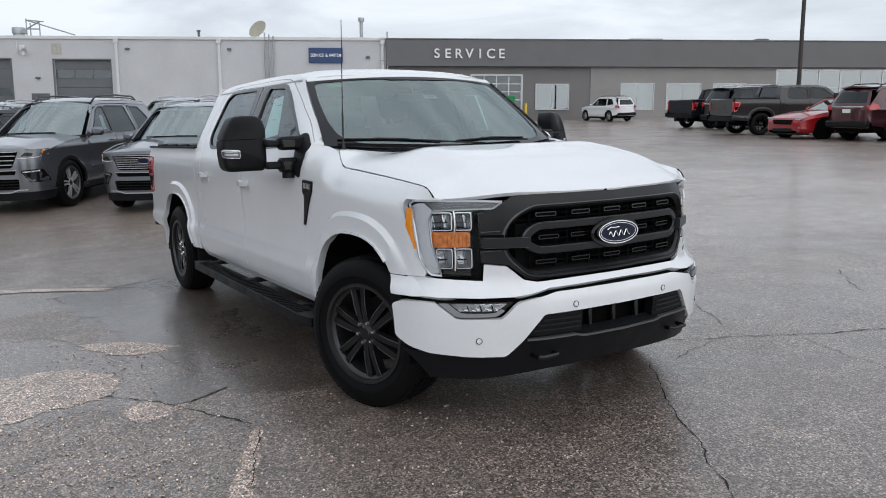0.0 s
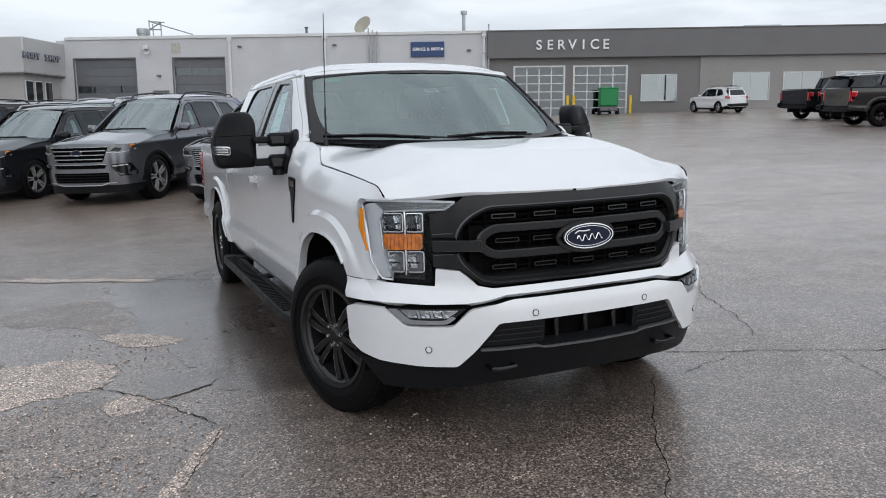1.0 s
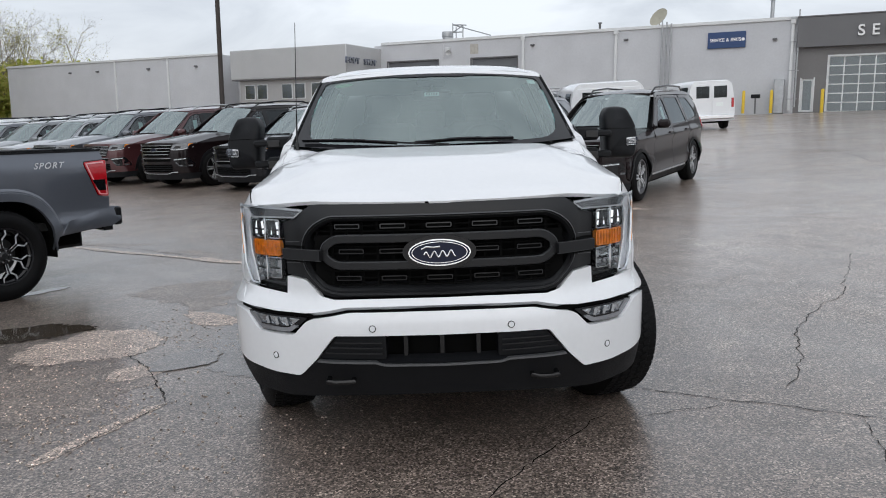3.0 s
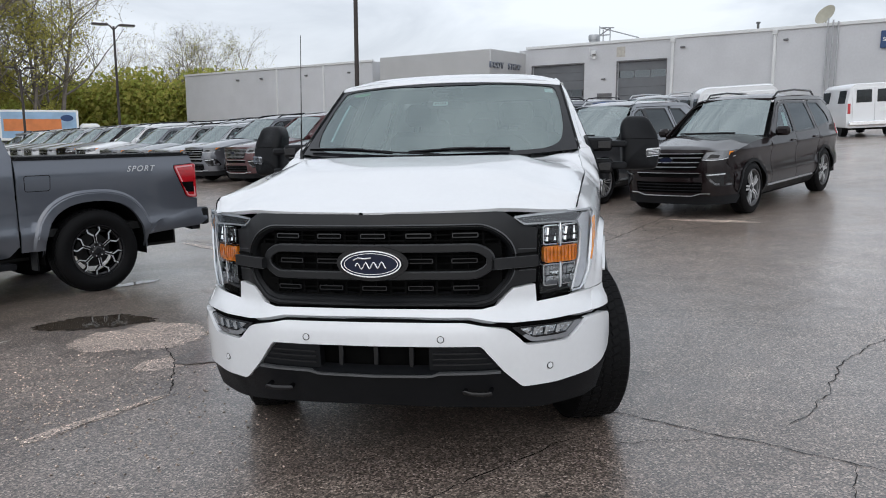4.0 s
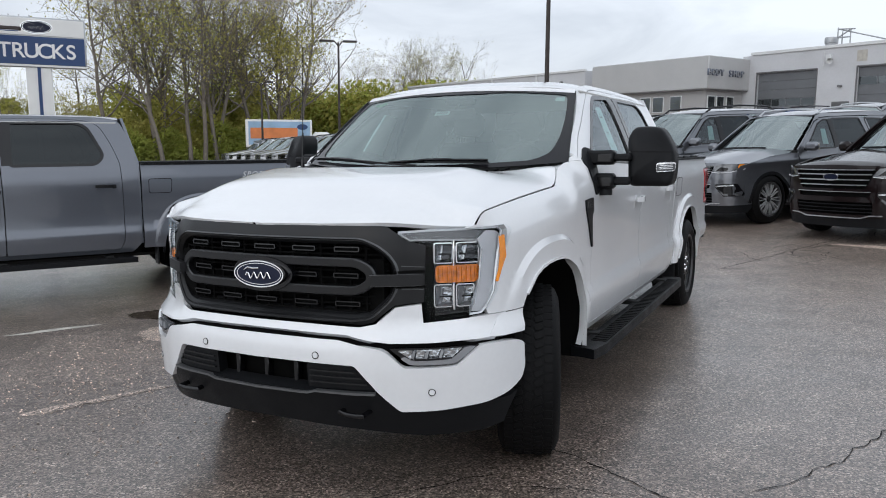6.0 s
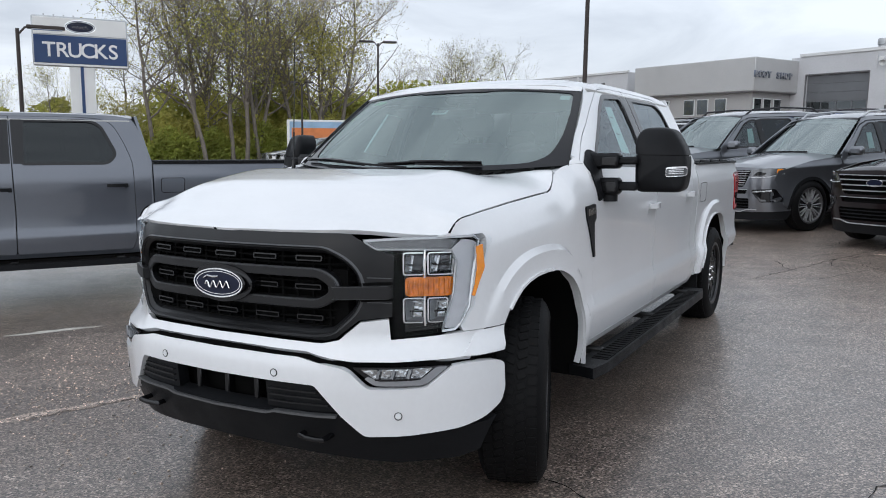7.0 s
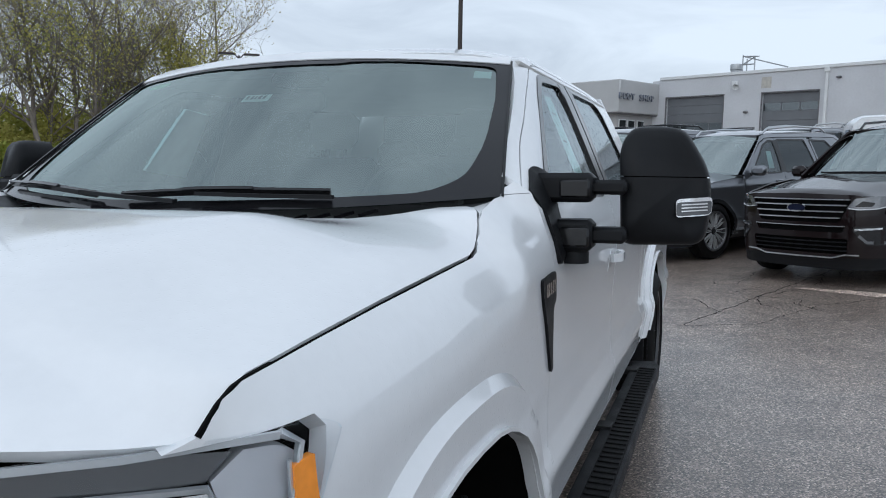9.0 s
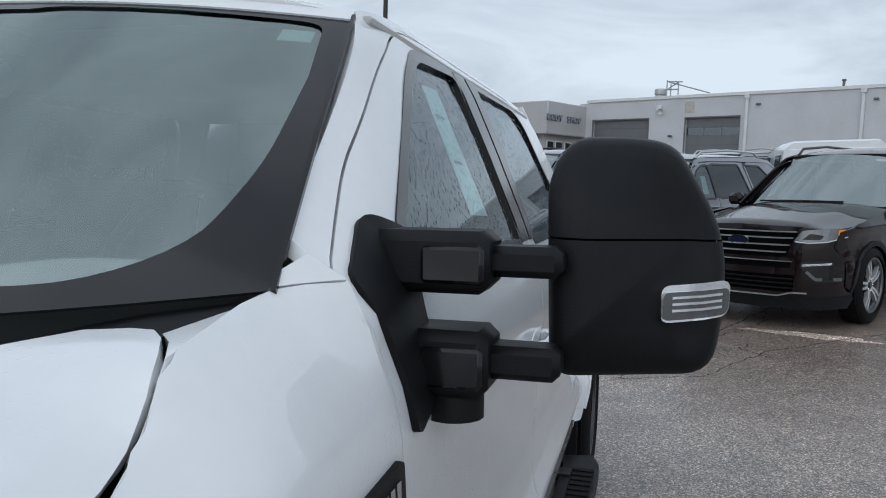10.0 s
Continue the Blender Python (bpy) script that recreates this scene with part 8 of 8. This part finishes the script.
bt = thing("box_truck", pose(-46.6, 66.4, rise(-46.6, 66.4) + 0.3, 0, 0, 37), "white box truck with a printed orange and blue side", "truck")
part("cargo_box", boxg(-3.4, 3.4, -1.2, 1.2, 1.0, 3.85, 0.06), SIGNWHITE, bt)
part("printed_panel", boxg(-3.1, 3.2, -1.215, -1.2, 1.25, 3.65), SKYPRINT, bt)
part("printed_stripe", boxg(-2.9, 1.9, -1.23, -1.215, 1.9, 3.0), ORANGE, bt)
part("printed_oval", plate(oval_pts(2.4, 3.1, 0.55, 0.3, 24), lambda u, v: (u, -1.24, v), 0.02), SIGNNAVY, bt)
part("cab", boxg(3.5, 5.3, -1.05, 1.05, 0.6, 2.6, 0.25), SIGNWHITE, bt)
part("chassis", boxg(-3.4, 5.2, -0.5, 0.5, 0.55, 0.95), BANDG, bt)
for x in (-2.2, 4.5):
    for y in (-1.0, 1.0):
        part("tyre", tf(lathe([(0.0, -0.1), (0.46, -0.12), (0.48, 0.0), (0.46, 0.12), (0.0, 0.1)], 20), Matrix.Translation((x, y, 0.48)) @ Matrix.Rotation(radians(90), 4, "Z")), RUBBER, bt)


# ---- vans ----
def van(m, label, body=WHITE):
    t = thing("cargo_van", m, label, "van")
    prof = [(-1.0, 0.38), (1.0, 0.38), (1.02, 0.9), (1.0, 1.25), (0.88, 2.0), (0.74, 2.13), (-0.74, 2.13), (-0.88, 2.0), (-1.0, 1.25), (-1.02, 0.9)]
    prof = fil(prof, 0.08, 3)
    st = [(-0.75, 0.62, 0.35), (-0.72, 0.66, 0.40), (0.2, 0.72, 0.52), (0.7, 0.96, 0.97), (1.1, 1.0, 1.0), (4.3, 1.0, 1.0), (4.45, 0.97, 0.98)]
    n = len(prof)
    V = [(x * (0.9 + 0.1 * a), y, 0.45 + (z - 0.45) * b) for y, a, b in st for x, z in prof]
    F = [(i * n + k, (i + 1) * n + k, (i + 1) * n + (k + 1) % n, i * n + (k + 1) % n) for i in range(len(st) - 1) for k in range(n)]
    F += [tuple(range(n)), tuple(range(len(st) * n - 1, (len(st) - 1) * n - 1, -1))]
    F = [tuple(reversed(f)) for f in F]
    F = [tuple(reversed(f)) for f in F]
    part("body", (V, F), body, t)
    for sgn in (-1, 1):
        d = part("rear_door", boxg(min(sgn * 0.02, sgn * 0.80), max(sgn * 0.02, sgn * 0.80), 4.44, 4.47, 0.62, 1.98, 0.02), body, t)
        part("door_pane", boxg(min(sgn * 0.10, sgn * 0.66), max(sgn * 0.10, sgn * 0.66), 4.47, 4.478, 1.38, 1.88, 0.003), TINTGLASS, d)
        part("tail_lamp", boxg(min(sgn * 0.86, sgn * 0.97), max(sgn * 0.86, sgn * 0.97), 4.42, 4.47, 0.95, 1.35, 0.01), REDLENS, t)
        part("side_window", boxg(min(sgn * 0.90, sgn * 0.985), max(sgn * 0.90, sgn * 0.985), 1.0, 1.9, 1.35, 1.85, 0.02), TINTGLASS, t)
        part("side_window", tf(boxg(-0.01, 0.01, 3.2, 4.1, -0.26, 0.26, 0.003), Matrix.Translation((sgn * 0.952, 0, 1.62)) @ Matrix.Rotation(radians(-9 * sgn), 4, "Y")), TINTGLASS, t)
        for y in (0.0, 3.5):
            part("tyre", tf(lathe([(0.0, -0.1), (0.34, -0.12), (0.37, 0.0), (0.34, 0.12), (0.2, 0.11), (0.0, 0.09)], 20), Matrix.Translation((sgn * 0.86, y, 0.37))), RUBBER, t)
    part("windscreen", plate([(-0.72, 0), (0.72, 0), (0.62, 1), (-0.62, 1)], lambda x, v: (x * 1.02, 0.26 + 0.42 * v - 0.05, 1.36 + 0.62 * v), 0.02), TINTGLASS, t)
    part("rear_bumper", boxg(-0.95, 0.95, 4.45, 4.62, 0.48, 0.66, 0.03), CHROME, t)
    part("number_plate", boxg(-0.5, -0.2, 4.475, 4.485, 1.02, 1.18), PAPER, t)
    part("chassis", boxg(-0.8, 0.8, -0.3, 4.3, 0.3, 0.5), DEEP, t)
    return t


van(spot(15.6, 37.4, 178), "white cargo van parked with its rear doors to the lot")
van(spot(7.9, 23.6, 176), "white passenger van parked behind the SUVs")

# ---- further vehicles ----
u31 = Vector((math.cos(radians(-33)), math.sin(radians(-33))))
b31 = Vector((-u31.y, u31.x))
SECOND = [SILVER, GUNMETAL, BLUE, SILVER, BLACKP, WHITE, LIGHTGREY, GUNMETAL, SILVER, BLACKP, WHITE, LIGHTGREY, GUNMETAL, BLACKP, SILVER, WHITE]
NAMES.update({id(BLUE): "dark blue", id(RED): "red", id(TEAL): "teal"})
for k, c in enumerate(SECOND):
    if k == 0:
        continue
    p = Vector((6.4, 12.8)) + u31 * (-2.75 * k - 3.4) + b31 * 6.6
    suv(spot(p.x, p.y, -31 + (3 if k % 3 == 0 else -2)), NAMES[id(c)] + " SUV parked in the second row", c, "multi" if k % 2 else "five", "mesh" if k % 2 else "bars", group="second row of SUVs")
for k, c in enumerate((WHITE, GUNMETAL, LIGHTGREY, BLACKP, WHITE, SILVER, BLACKP, GUNMETAL, WHITE, SILVER)):
    p = Vector((-6.0, 33.0)) + u31 * (-3.0 * k)
    suv(spot(p.x, p.y, 149 if k % 2 else -31), NAMES[id(c)] + " SUV parked in a far row", c, "five", "bars", group="far row of SUVs")
suv(spot(38.3, 39.9, 168) @ Matrix.Diagonal((0.8, 0.8, 0.8, 1)), "white SUV parked by the service windows", WHITE, "five", "bars")
suv(spot(29.2, 13.4, 80) @ Matrix.Diagonal((0.93, 0.93, 0.89, 1)), "maroon SUV with its tailgate to the lot", MAROON, "five", "bars")
suv(spot(28.9, 10.4, 80) @ Matrix.Diagonal((0.93, 0.93, 0.89, 1)), "dark blue SUV with its tailgate to the lot", BLUE, "five", "bars")
suv(spot(35.5, 23.2, 80), "black SUV with its tailgate to the lot", BLACKP, "multi", "mesh")
for k, (x, y) in enumerate(((-36.5, 57.5), (-38.6, 55.6), (-40.5, 53.8))):
    suv(spot(x, y, -31), "%s SUV parked at the far end of the row" % NAMES[id((RED, GUNMETAL, TEAL)[k])], (RED, GUNMETAL, TEAL)[k], "five", "bars", group="far end of the row")
pickup(spot(31.0, 18.0, 66), "dark grey off-road pickup with its tailgate to the lot", DARKGREY, "mesh", fine=False, compact=True)
pickup(spot(36.5, 25.6, 80), "black pickup with its tailgate to the lot", BLACKP, "mesh", fine=False, compact=True)


def coupe(m, label, body):
    """A low two-door coupe with a long bonnet, lofted through sections from nose to tail."""
    t = thing("coupe", m, label, "car")
    st = [(-0.92, 0.70, 0.30, 0.62), (-0.86, 0.82, 0.22, 0.70), (-0.60, 0.92, 0.20, 0.80), (0.0, 0.95, 0.20, 0.92), (0.75, 0.945, 0.20, 0.985), (1.6, 0.94, 0.20, 1.0), (2.6, 0.955, 0.20, 1.02), (3.3, 0.94, 0.22, 1.02), (3.75, 0.88, 0.30, 1.0), (3.85, 0.82, 0.36, 0.92)]
    V = []
    for y, w, zb, zt in st:
        sec = [(w * 0.90, zb), (w, zb + 0.14), (w * 0.985, zb + (zt - zb) * 0.55), (w, zb + (zt - zb) * 0.80), (w * 0.93, zt - 0.02), (w * 0.60, zt + 0.015)]
        V += [(x, y, z) for x, z in sec] + [(-x, y, z) for x, z in rev(sec)]
    n = 12
    F = [(i * n + k, (i + 1) * n + k, (i + 1) * n + k + 1, i * n + k + 1) for i in range(len(st) - 1) for k in range(n - 1)]
    F += [tuple(range(n)), tuple(range(len(st) * n - 1, (len(st) - 1) * n - 1, -1))]
    part("body", (V, F), body, t, angle=30)
    cab = [(0.72, 0.985, 0.80), (1.45, 1.36, 0.60), (1.9, 1.40, 0.58), (2.5, 1.33, 0.58), (3.35, 1.03, 0.70)]
    RV = [(sx * w * e, y, z - 0.02 * (e > 0.9)) for y, z, w in cab[1:4] for sx, e in ((1, 1), (1, 0.5), (-1, 0.5), (-1, 1))]
    part("roof", (RV, [(4 * i + k, 4 * i + 4 + k, 4 * i + 5 + k, 4 * i + 1 + k) for i in range(2) for k in range(3)]), body, t)
    def pane(name, quad, gm):
        part(name, plate([(0, 0), (1, 0), (1, 1), (0, 1)], lambda u, v: tuple(Vector(quad[0]).lerp(Vector(quad[1]), u).lerp(Vector(quad[3]).lerp(Vector(quad[2]), u), v)), 0.006), gm, t).visible_shadow = False
    pane("windscreen", [(-0.78, 0.74, 0.99), (0.78, 0.74, 0.99), (0.58, 1.44, 1.35), (-0.58, 1.44, 1.35)], CARGLASS)
    pane("rear_window", [(0.66, 3.3, 1.03), (-0.66, 3.3, 1.03), (-0.57, 2.5, 1.32), (0.57, 2.5, 1.32)], TINTGLASS)
    for sx in (1, -1):
        pane("side_window", [(sx * 0.86, 0.98, 1.0), (sx * 0.85, 2.35, 1.02), (sx * 0.60, 2.2, 1.34), (sx * 0.61, 1.52, 1.35)], TINTGLASS)
        part("pillar", ribbon([(sx * 0.80, 0.73, 0.99), (sx * 0.60, 1.45, 1.36), (sx * 0.585, 1.9, 1.39), (sx * 0.585, 2.5, 1.32), (sx * 0.70, 3.35, 1.02)], 0.05, 0.04), body, t)
        part("quarter_panel", plate([(0, 0), (1, 0), (1, 1), (0, 1)], lambda u, v: (sx * (0.84 - 0.25 * v), 2.36 + u * (0.85 - 0.62 * v), 1.02 + 0.30 * v - 0.02 * u), 0.02), body, t)
        h = part("headlamp", boxg(min(sx * 0.50, sx * 0.84), max(sx * 0.50, sx * 0.84), -0.875, -0.70, 0.66, 0.735, 0.02), LAMPCLEAR, t)
        part("running_light", boxg(min(sx * 0.54, sx * 0.80), max(sx * 0.54, sx * 0.80), -0.882, -0.87, 0.668, 0.682, 0.003), LETTERSILVER, h)
        part("tail_lamp", boxg(min(sx * 0.45, sx * 0.80), max(sx * 0.45, sx * 0.80), 3.83, 3.87, 0.74, 0.88, 0.01), REDLENS, t)
        part("door_mirror", boxg(min(sx * 0.92, sx * 1.08), max(sx * 0.92, sx * 1.08), 1.02, 1.12, 0.98, 1.10, 0.03), body, t)
        part("fog_lamp", boxg(min(sx * 0.55, sx * 0.78), max(sx * 0.55, sx * 0.78), -0.90, -0.84, 0.36, 0.42, 0.01), LENSGREY, t)
        for y in (0.0, 2.75):
            part("wheel_well", tf(lathe([(0.0, -0.06), (0.385, -0.06), (0.385, 0.062), (0.0, 0.062)], 24), Matrix.Translation((sx * 0.905, y, 0.36))), DEEP, t)
            wheel(t, sx * 0.84, y, 0.345, style="five", R=0.345, rim=0.245, width=0.24, rows=4, compact=True)
    g = part("grille", plate(fil([(-0.42, 0.50), (0.42, 0.50), (0.48, 0.66), (-0.48, 0.66)], 0.03), lambda x, z: (x, -0.945, z), 0.05), DEEP, t)
    part("grille_bar", boxg(-0.45, 0.45, -0.955, -0.94, 0.575, 0.59, 0.003), GLOSSBLACK, g)
    part("lower_grille", boxg(-0.5, 0.5, -0.94, -0.80, 0.24, 0.38, 0.03), PLASTIC, t)
    part("splitter", boxg(-0.85, 0.85, -0.92, -0.5, 0.16, 0.20, 0.01), PLASTIC, t)
    return t


coupe(spot(25.6, 16.2, -106), "low red sports coupe parked nose to the lot", RED)


# ---- trees ----
def leafmat(name, color, vary=0.35):
    """Thin young leaves: light passes through them; the tint drifts from clump to clump."""
    m = mat(name, color, 0.75, vary=vary, scale=0.45, fine=0.25, spec=0.2)
    nt = m.node_tree
    b = nt.nodes["Principled BSDF"]
    tr, mx, out = nt.nodes.new("ShaderNodeBsdfTranslucent"), nt.nodes.new("ShaderNodeMixShader"), nt.nodes["Material Output"]
    src = b.inputs["Base Color"].links[0].from_socket
    nt.links.new(src, tr.inputs["Color"])
    mx.inputs[0].default_value = 0.45
    nt.links.new(b.outputs[0], mx.inputs[1])
    nt.links.new(tr.outputs[0], mx.inputs[2])
    nt.links.new(mx.outputs[0], out.inputs["Surface"])
    return m


BARK = mat("grey_brown_bark", (0.19, 0.165, 0.14), 0.95, vary=0.25, scale=3, bump=0.6, bump_scale=25, fine=0.2)
LEAFM = leafmat("young_yellow_green_leaf", (0.46, 0.43, 0.12))
LEAFG = leafmat("fresh_green_leaf", (0.36, 0.39, 0.09))
LEAFR = leafmat("rusty_bud", (0.44, 0.38, 0.21))
OLIVE = leafmat("olive_brown_thicket", (0.42, 0.42, 0.11))


def tree_geo(seed, height, leafy, spread):
    rng = random.Random(seed)
    wood, leaves = [], []

    def leaf(p, s):
        n = Vector((rng.gauss(0, 1), rng.gauss(0, 1), rng.gauss(0, 1))).normalized()
        a = n.orthogonal().normalized() * s
        b = n.cross(a) * 0.7
        leaves.append((p - a, p - b, p + a, p + b))

    def limb(p, d, length, r, depth):
        k = (7, 6, 4, 3)[depth]
        pts, rad = [p], [r]
        q, dd = p.copy(), d.copy()
        for i in range(k):
            w = (0.07, 0.14, 0.18, 0.22)[depth]
            dd = (dd + Vector((rng.gauss(0, w), rng.gauss(0, w), rng.gauss(0.07, w * 0.6)))).normalized()
            q = q + dd * length / k
            pts.append(q.copy())
            rad.append(max(r * (1 - 0.78 * (i + 1) / k), 0.008))
        wood.append(tube(pts, rad, (7, 5, 3, 3)[depth], cap=False))
        if depth >= 2:
            for i in range(int(leafy * (3, 5)[depth - 2] + rng.random())):
                j = rng.randrange(1, len(pts))
                leaf(pts[j] + Vector((rng.gauss(0, 0.42), rng.gauss(0, 0.42), rng.gauss(0, 0.35))), rng.uniform(0.05, 0.13))
        if depth >= 3:
            return
        n = (11, 7, 6)[depth]
        for i in range(n):
            t = (0.28 + 0.72 * (i + rng.random()) / n) if depth == 0 else rng.uniform(0.22, 1.0)
            j = min(int(t * k), k - 1)
            base = pts[j].lerp(pts[j + 1], t * k - j)
            a = rng.uniform(0, 6.283)
            out = spread * (0.95, 0.75, 0.8)[depth] * rng.uniform(0.65, 1.2)
            side = Matrix.Rotation(a, 3, dd) @ dd.orthogonal().normalized()
            nd = (dd * (1 - out * 0.55) + side * out + Vector((0, 0, 0.20))).normalized()
            ln = height * (0.58 - 0.30 * t) * rng.uniform(0.8, 1.15) if depth == 0 else length * rng.uniform(0.38, 0.60)
            limb(base, nd, ln, max(rad[j] * 0.55, 0.010), depth + 1)

    limb(Vector((0, 0, -0.3)), Vector((rng.gauss(0, .08), rng.gauss(0, .08), 1)).normalized(), height, height * 0.0135, 0)
    LV = [v for q in leaves for v in q]
    LF = [(4 * i, 4 * i + 1, 4 * i + 2, 4 * i + 3) for i in range(len(leaves))]
    return join(*wood), (LV, LF)


kinds = []
for sd, h, lf, m, sp in ((1, 15.0, 0.55, LEAFM, 1.0), (2, 13.0, 1.0, LEAFG, 1.1), (3, 16.5, 0.6, LEAFR, 0.95), (4, 10.0, 2.0, LEAFM, 1.15), (5, 15.5, 0.15, LEAFM, 1.05), (6, 16.0, 0.7, LEAFM, 1.1)):
    w, l = tree_geo(sd, h, lf, sp)
    wm, lm = bpy.data.meshes.new("trunk"), bpy.data.meshes.new("crown")
    wm.from_pydata([tuple(v) for v in w[0]], [], w[1])
    lm.from_pydata([tuple(v) for v in l[0]], [], l[1])
    wm.materials.append(BARK)
    lm.materials.append(m)
    wm.shade_smooth()
    kinds.append((wm, lm))
rt = random.Random(11)
LABELS = ("budding tree with yellow-green leaves and grey limbs", "fresh green spring tree with open crown", "tall nearly bare tree with rusty buds", "dense young green tree with many leaves", "bare grey tree with fine twigs", "broad budding tree with pale yellow leaves")


def tree(kind, x, y, s, turn):
    t = thing("tree", pose(x, y, rise(x, y) - 0.2, 0, 0, turn) @ Matrix.Diagonal((s, s, s, 1)), LABELS[kind], "tree", "tree line")
    part("trunk", kinds[kind][0], None, t)
    part("crown", kinds[kind][1], None, t)


for k in range(36):
    a = k / 35
    if a < 0.68 and k % 3 == 1:
        continue
    x = -66 + 15 * a + rt.uniform(-1.5, 1.5)
    y = 19 + 60 * a + rt.uniform(-1.5, 1.5)
    back = rt.uniform(-1, 14)
    tree(rt.choice((0, 1, 2, 3, 4, 0, 5, 5, 2)), x - back * 0.9, y + back * 0.3, rt.uniform(0.85, 1.12) * (0.55 + 0.45 * step01((a - 0.56) / 0.08)) * (1 + 0.36 * a - 0.20 * step01((a - 0.9) / 0.1)), rt.uniform(0, 360))
for k in range(9):
    a = 0.62 + 0.042 * k
    tree(rt.choice((0, 5, 2, 5)), -66 + 15 * a + rt.uniform(-3, 1), 19 + 60 * a + rt.uniform(-1.5, 1.5), rt.uniform(1.15, 1.4), rt.uniform(0, 360))
for k in range(12):
    tree(rt.choice((1, 3, 0, 4)), -66 + k * 2.6 + rt.uniform(-1, 1), 90 + k * 0.5 + rt.uniform(-3, 6), rt.uniform(0.56, 0.74), rt.uniform(0, 360))
for k in range(7):
    tree(rt.choice((4, 2, 4)), -72 + k * 4 + rt.uniform(-1, 1), 118 + rt.uniform(-4, 6), rt.uniform(0.8, 0.95), rt.uniform(0, 360))


def undergrowth(name, label, n, place, size, m, seed):
    rng = random.Random(seed)
    V, F = [], []
    for i in range(n):
        x, y, z = place(rng)
        nrm = Vector((rng.gauss(0, 1), rng.gauss(0, 1), rng.gauss(0, 1))).normalized()
        a = nrm.orthogonal().normalized() * size * rng.uniform(0.6, 1.4)
        b = nrm.cross(a) * 0.7
        p = Vector((x, y, z))
        k = len(V)
        V += [p - a, p - b, p + a, p + b]
        F.append((k, k + 1, k + 2, k + 3))
    part(name, (V, F), m, kind="stuff", label=label)


def hedge(dx, dy, hmax, deep=1.5, power=1.0):
    def f(rng):
        a = rng.random()
        lump = 0.62 + 0.38 * math.sin(a * 53 + dx) * math.sin(a * 23 + dy)
        lump *= 0.72 + 0.40 * step01((a - 0.55) / 0.2) - 0.35 * step01((a - 0.9) / 0.1)
        b = abs(rng.gauss(0, deep))
        x, y = -68 + 17 * a + dx - 0.9 * b, 15 + 66 * a + dy + 0.3 * b
        return x, y, rise(x, y) + (rng.random() ** power) * hmax * lump
    return f


undergrowth("undergrowth", "fresh green undergrowth along the tree line", 44000, hedge(0.5, 0.4, 5.2, 1.5, 1.15), 0.15, LEAFG, 3)
undergrowth("undergrowth", "yellow-green shrubs along the tree line", 40000, hedge(-0.5, 0.6, 8.0, 2.5, 1.1), 0.16, LEAFM, 4)
undergrowth("undergrowth", "olive brown thicket within the trees", 70000, hedge(-4, 3.0, 10.5, 5.0, 1.0), 0.23, OLIVE, 5)
undergrowth("undergrowth", "pale budding thicket within the trees", 26000, hedge(-6, 4.5, 10.0, 5.0, 1.0), 0.15, LEAFR, 6)


def far_belt(rng):
    a = rng.random()
    x, y = -62 + 30 * a + rng.gauss(0, 2), 88 + 8 * a + rng.gauss(0, 2)
    return x, y, rise(x, y) + rng.random() ** 1.1 * (7.5 + 2.2 * math.sin(a * 31) * math.sin(a * 13))


undergrowth("undergrowth", "green belt of shrubs behind the far wing", 20000, far_belt, 0.28, LEAFG, 7)
undergrowth("undergrowth", "yellow-green belt of shrubs behind the far wing", 20000, far_belt, 0.28, LEAFM, 8)

gv = [(-66, 10), (-48, 80), (-34, 92), (-90, 100), (-110, 10)]
part("grass_verge", sheet(gv, lambda a, b: on_ground(a, b, 0.03), 6.0, lip=0), GRASS, kind="structure", label="spring grass strip under the trees")
